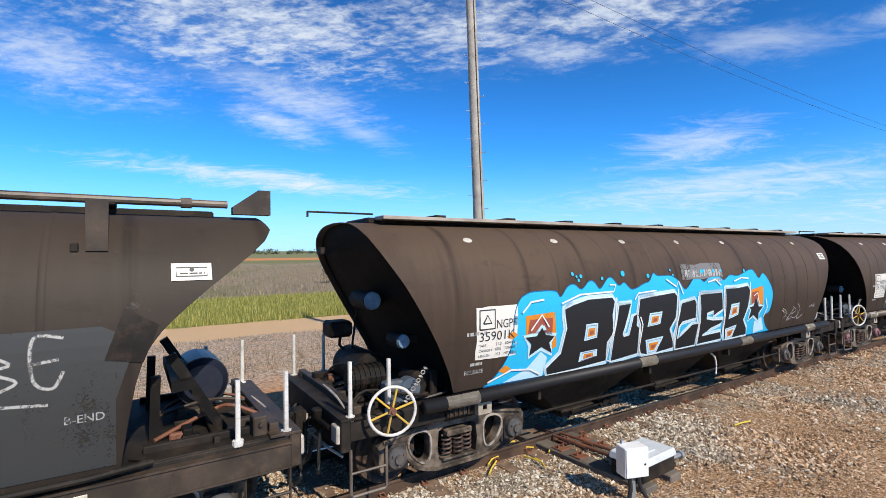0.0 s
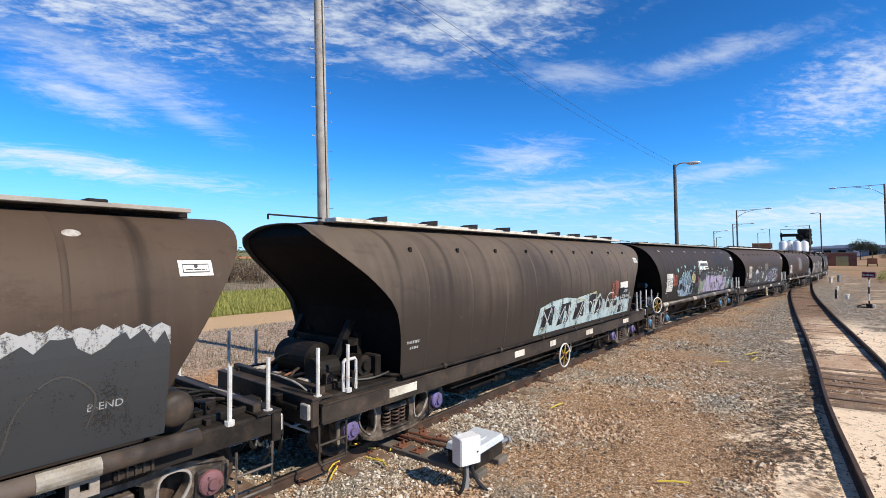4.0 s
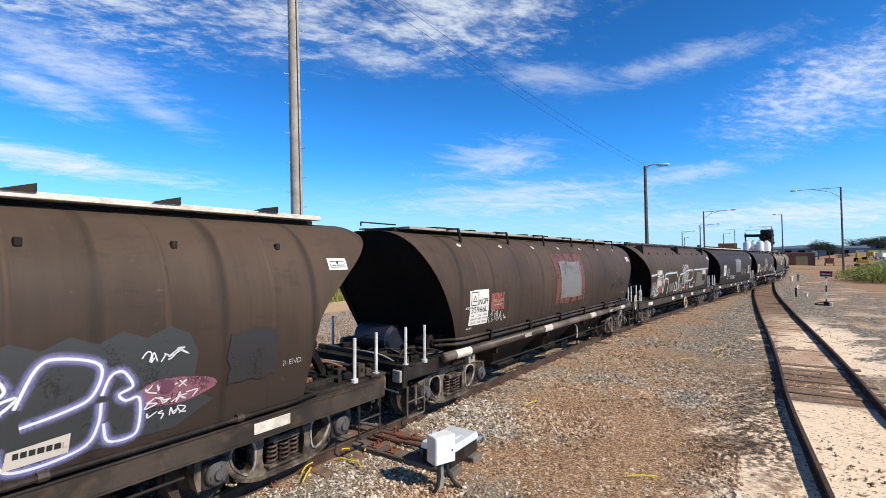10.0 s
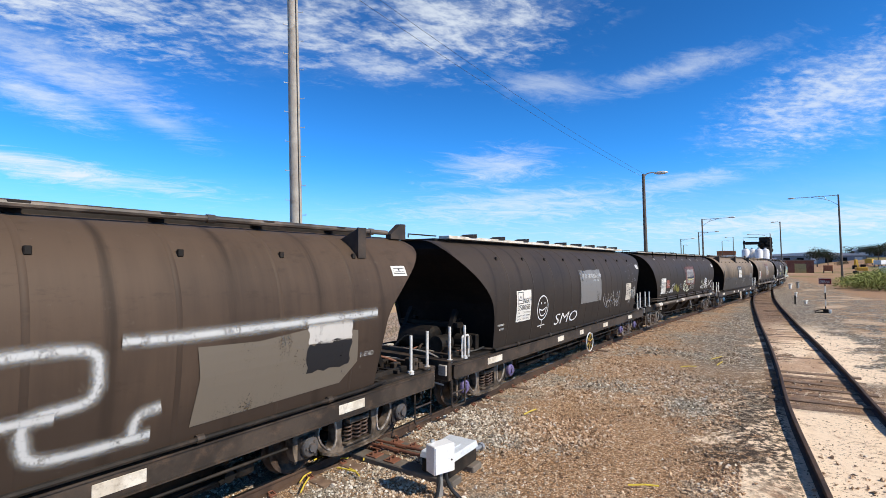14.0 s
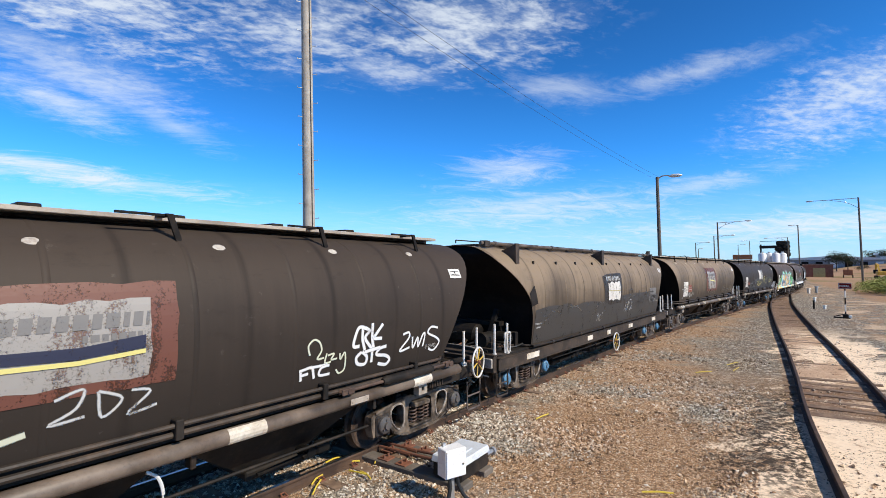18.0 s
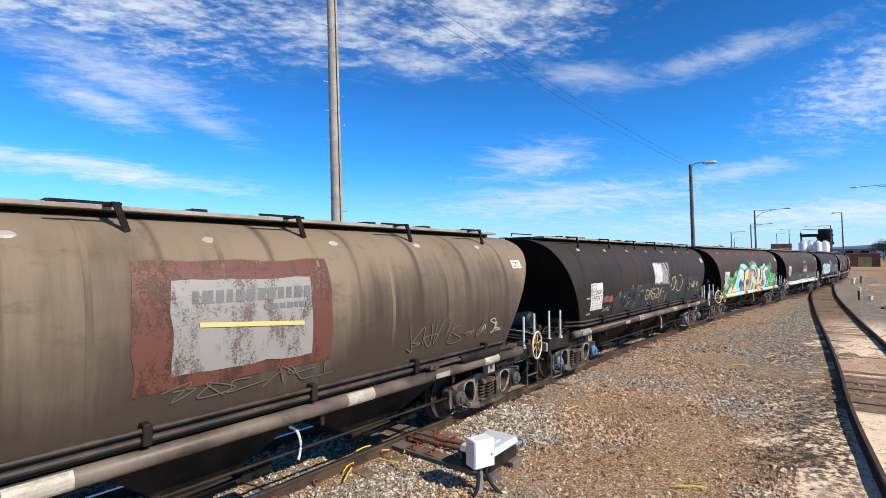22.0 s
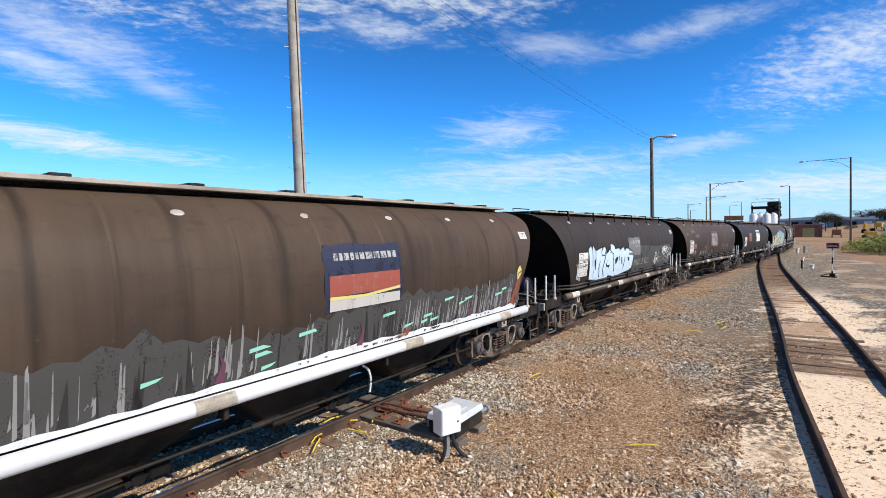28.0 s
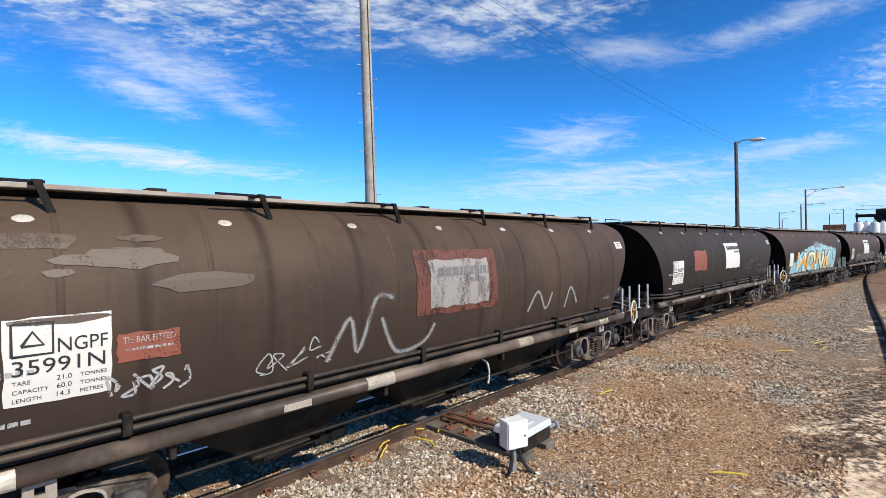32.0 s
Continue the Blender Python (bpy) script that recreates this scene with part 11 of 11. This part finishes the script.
def stones():
    rng = np.random.default_rng(5)
    want, keep = 190000, []
    while sum(len(k) for k in keep) < want:
        n = 120000
        d = 3.2 * np.exp(rng.random(n) * math.log(34 / 3.2))
        az = np.radians(rng.uniform(-45, 72, n))
        x, y = d * np.sin(az), d * np.cos(az)
        u = (x - P0.x) * math.cos(HEAD) + (y - P0.y) * math.sin(HEAD)
        m = -(x - P0.x) * math.sin(HEAD) + (y - P0.y) * math.cos(HEAD)
        bend = np.interp(u, [0, 8, 16, 30, 45], [0, 0.04, 0.25, 1.4, 2.9])
        m = m + bend
        ok = (m < 2.6) & (m > -9.5)
        dens = np.clip(1.25 - np.clip(-m - 3.5, 0, 6) * 0.17, 0.12, 1.0)
        clump = np.array([noise.noise((a * 0.45, b * 0.45, 1.3)) for a, b in zip(x[:n], y[:n])])
        dens = dens * np.clip(0.62 + clump * 1.5, 0.12, 1)
        q = (x - 10.5) * -0.606 + (y - 6.05) * 0.795
        dens = np.where((q < 1.6), dens * 0.06, dens)
        ok &= rng.random(n) < dens
        keep.append(np.stack([x[ok], y[ok], clump[ok], d[ok]], 1))
    p = np.concatenate(keep)[:want]
    n = len(p)
    ico = np.array([(1, 0, 0), (-1, 0, 0), (0, 1, 0), (0, -1, 0), (0.2, 0.1, 1), (-0.1, 0, -1)])
    tri = np.array([(0, 2, 4), (2, 1, 4), (1, 3, 4), (3, 0, 4), (2, 0, 5), (1, 2, 5), (3, 1, 5), (0, 3, 5)])
    size = np.clip(rng.lognormal(math.log(0.0145), 0.48, n), 0.006, 0.038) * (1 + 0.35 * np.clip(p[:, 2], -0.3, 1)) * (1 + 0.006 * p[:, 3])
    v = (ico[None] + rng.uniform(-0.32, 0.32, (n, 6, 3))) * rng.uniform(0.8, 1.3, (n, 6, 1)) * np.stack([rng.uniform(0.8, 1.4, n), rng.uniform(0.7, 1.1, n), rng.uniform(0.5, 0.85, n)], 1)[:, None]
    quat = rng.normal(size=(n, 4))
    quat /= np.linalg.norm(quat, axis=1)[:, None]
    qw, qv = quat[:, :1, None], quat[:, None, 1:]
    turn = np.cross(np.broadcast_to(qv, v.shape), v) * 2
    v = v + qw * turn + np.cross(np.broadcast_to(qv, v.shape), turn)
    v = v * size[:, None, None] * (1, 1, 0.8)
    v += np.stack([p[:, 0], p[:, 1], size * 0.25], 1)[:, None]
    faces = (tri[None] + (np.arange(n) * 6)[:, None, None]).reshape(-1, 3)
    scatter_mesh("ballast_stones", v.reshape(-1, 3), faces, stone_material(), "loose grey and brown ballast stones on the ground", "stones")


stones()


def tufts(name, count, lo, hi, u0, u1, h, mat, label, seed, blades=5, spread=0.16, near=False):
    rng = np.random.default_rng(seed)
    u = rng.uniform(u0, u1, count)
    n = lo + (hi - lo) * rng.random(count) ** 1.3
    x = P0.x + u * math.cos(HEAD) - n * math.sin(HEAD)
    y = P0.y + u * math.sin(HEAD) + n * math.cos(HEAD)
    verts, faces = [], []
    z = np.where(n > 60, 0.0172 * (n - 60), 0)
    for b in range(blades):
        a = rng.uniform(0, 6.28, count)
        ln = h * rng.uniform(0.45, 1.25, count)
        ox, oy = rng.uniform(-spread, spread, count), rng.uniform(-spread, spread, count)
        w = ln * 0.055 + 0.006
        dx, dy = np.cos(a), np.sin(a)
        lean = rng.uniform(0.1, 0.5, count) * ln
        v0 = np.stack([x + ox - dy * w, y + oy + dx * w, z - 0.02], 1)
        v1 = np.stack([x + ox + dy * w, y + oy - dx * w, z - 0.02], 1)
        v2 = np.stack([x + ox + dx * lean, y + oy + dy * lean, z + ln], 1)
        k = len(verts) * count * 3
        verts.append(np.stack([v0, v1, v2], 1).reshape(-1, 3))
        faces.append((np.arange(count * 3).reshape(-1, 3) + b * count * 3))
    scatter_mesh(name, np.concatenate(verts), np.concatenate(faces), mat, label, "grass")


tufts("verge_grass", 30000, 18.2, 34.0, -42, 70, 0.30, GRASS, "green and yellowing verge grass beyond the dirt road", 1, spread=0.3)
tufts("stubble", 16000, 35.0, 130.0, -90, 120, 0.40, DRYGRASS, "dry grey-brown stubble of the paddock", 2, spread=0.5)
tufts("dry_weeds", 9000, 7.0, 13.6, -30, 40, 0.10, DRYGRASS, "dry flattened weeds beside the dirt road", 3, spread=0.2)
tufts("rail_weeds", 500, 5.5, 9.0, -20, 20, 0.16, DRYGRASS, "sparse dry weeds behind the track", 4)


def far_woods():
    g = random.Random(17)
    bm = bmesh.new()
    for k in range(130):
        az = -62 + k * 0.62 + g.uniform(-0.3, 0.3)
        r = g.uniform(560, 680)
        x, y = at(az, r)
        n = -(x - P0.x) * math.sin(HEAD) + (y - P0.y) * math.cos(HEAD)
        z = 0.0172 * max(0, n - 60)
        h = g.uniform(4.0, 8.0)
        crown(bm, (x, y, z + h * 0.45), (h * 0.9, h * 0.9, h * 0.5), 60, h * 0.16, g)
    tagged(new("far_woods", mesh_of("far_woods", bm, LEAF)), "dark green line of trees along the far paddock edge", "woods", kind="stuff")


far_woods()


def rail_clips():
    """Sleeper clips along the near main rail."""
    bm = bmesh.new()
    box(bm, -0.05, 0.05, -0.03, 0.03, 0.0, 0.025, bevel=0.006)
    tube(bm, [(-0.03, 0.0, 0.02), (-0.03, 0.05, 0.05), (0.03, 0.05, 0.05), (0.03, -0.02, 0.03)], 0.011, 5)
    me = mesh_of("rail_clip", bm, RUSTRED)
    for k in range(70):
        s = -9.0 + k * 0.62
        x, y, h = track(s)
        for off in (-0.86, -0.64):
            ob = part("rail_clip", me, None, main_track)
            ob.matrix_basis = pose(x - off * math.sin(h), y + off * math.cos(h), RAIL - 0.152, 0, 0, math.degrees(h) + (180 if off > -0.75 else 0))


rail_clips()

# ---- the train ----
# where the middle of the first wagon stands at t seconds
def rolled(t):
    return -12.108 - 6.6658 * t - 0.00881 * t * t + 0.000134 * t ** 3


TRAIN = ["K1", "P1", "P1", "K2", "P1", "K2", "P2", "K1", "K2", "P2", "K1", "P2", "P2", "P1", "P1", "P2", "P2", "P2", "P1", "P2", "P1", "P2"]
COAT = ["dark", "brown", "brown", "silver2", "dark", "brown", "brown", "brown", "dark", "dark", "silver", "silver", "dark", "brown", "brown", "dark", "brown", "dark", "brown", "brown", "dark", "brown"]
CAPCOLOUR = {1: "grey", 2: "pink", 3: "purple", 4: "blue", 8: "purple", 10: "blue", 12: "blue", 13: "grey"}
LABELS = {"P1": "%s grain hopper wagon with sloping ends and brake wheel", "P2": "%s grain hopper wagon with side pipes and roof brackets",
          "K1": "%s grain hopper wagon with beaked ends and roof pipe", "K2": "%s grain hopper wagon with beaked ends, pale lids"}
HUE = {"dark": "dark grey-brown", "brown": "weathered brown", "silver": "sun-bleached brown", "silver2": "bleached grey-brown"}
BASE = {k: make_wagon(k) for k in ("P1", "P2", "K1", "K2")}
WAGONS = []
for k, (variant, coat) in enumerate(zip(TRAIN, COAT)):
    w = copy_thing(BASE[variant], pose(0, 0, 0))
    tagged(w, LABELS[variant] % HUE[coat])
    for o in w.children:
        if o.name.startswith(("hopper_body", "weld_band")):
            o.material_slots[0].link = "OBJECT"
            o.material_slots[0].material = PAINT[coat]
        elif k == 0 and o.name.startswith(("roof_pipe", "pipe_bracket")):
            o.location.z = 0.05
        elif o.name.startswith("axle_box") and k in CAPCOLOUR:
            for c in o.children:
                c.data = CAPS[CAPCOLOUR[k]]
        elif o.name.startswith("sill_pipe") and k in (1, 13, 14) and "reflector" in "".join(c.name for c in o.children):
            o.material_slots[0].link = "OBJECT"
            o.material_slots[0].material = {1: S_BLACK, 13: S_CAMO, 14: S_WHITE}[k]
        elif o.name.startswith("end_tank") and k in (1, 4, 14):
            for c in o.children:
                c.material_slots[0].link = "OBJECT"
                c.material_slots[0].material = {1: S_CHALK, 4: S_BOARD, 14: S_GREY}[k]
    decorate(k, w, variant[0])
    WAGONS.append(w)
for b in BASE.values():
    for o in [*b.children_recursive, b]:
        bpy.data.objects.remove(o)


def wagon_pose(s):
    """The pose of a wagon whose two bogies stand on the line, its middle s metres on."""
    a, b = Vector(track(s - PIVOT)[:2]), Vector(track(s + PIVOT)[:2])
    m, d = (a + b) / 2, b - a
    return pose(m.x, m.y, RAIL, 0, 0, math.degrees(math.atan2(d.y, d.x)))


def motions():
    for k, w in enumerate(WAGONS):
        rows = []
        for j in range(65):
            t = j * 0.5
            rows.append((t, wagon_pose(rolled(t) + k * 2 * HALF)))
        walk(w, rows)
    # the axles turn while their wagon rolls past
    for k, w in enumerate(WAGONS):
        start, turns = None, []
        for j in range(401):
            t = j * 0.08
            s = rolled(t) + k * 2 * HALF
            if -20.0 < s < 18.0:
                start = s if start is None else start
                turns.append((t, math.degrees((s - start) / 0.43)))
        if len(turns) < 2:
            continue
        if turns[0][0] > 0:
            turns.insert(0, (0.0, turns[0][1]))
        if turns[-1][0] < 32.0:
            turns.append((32.0, turns[-1][1]))
        for o in w.children:
            if o.name.startswith("wheelset"):
                walk(o, [(t, pose(*o.location, 0, a, 0)) for t, a in turns])
            elif o.name.startswith("axle_box"):
                for c in o.children:
                    walk(c, [(t, pose(*c.location, 0, a, 0)) for t, a in turns])


motions()
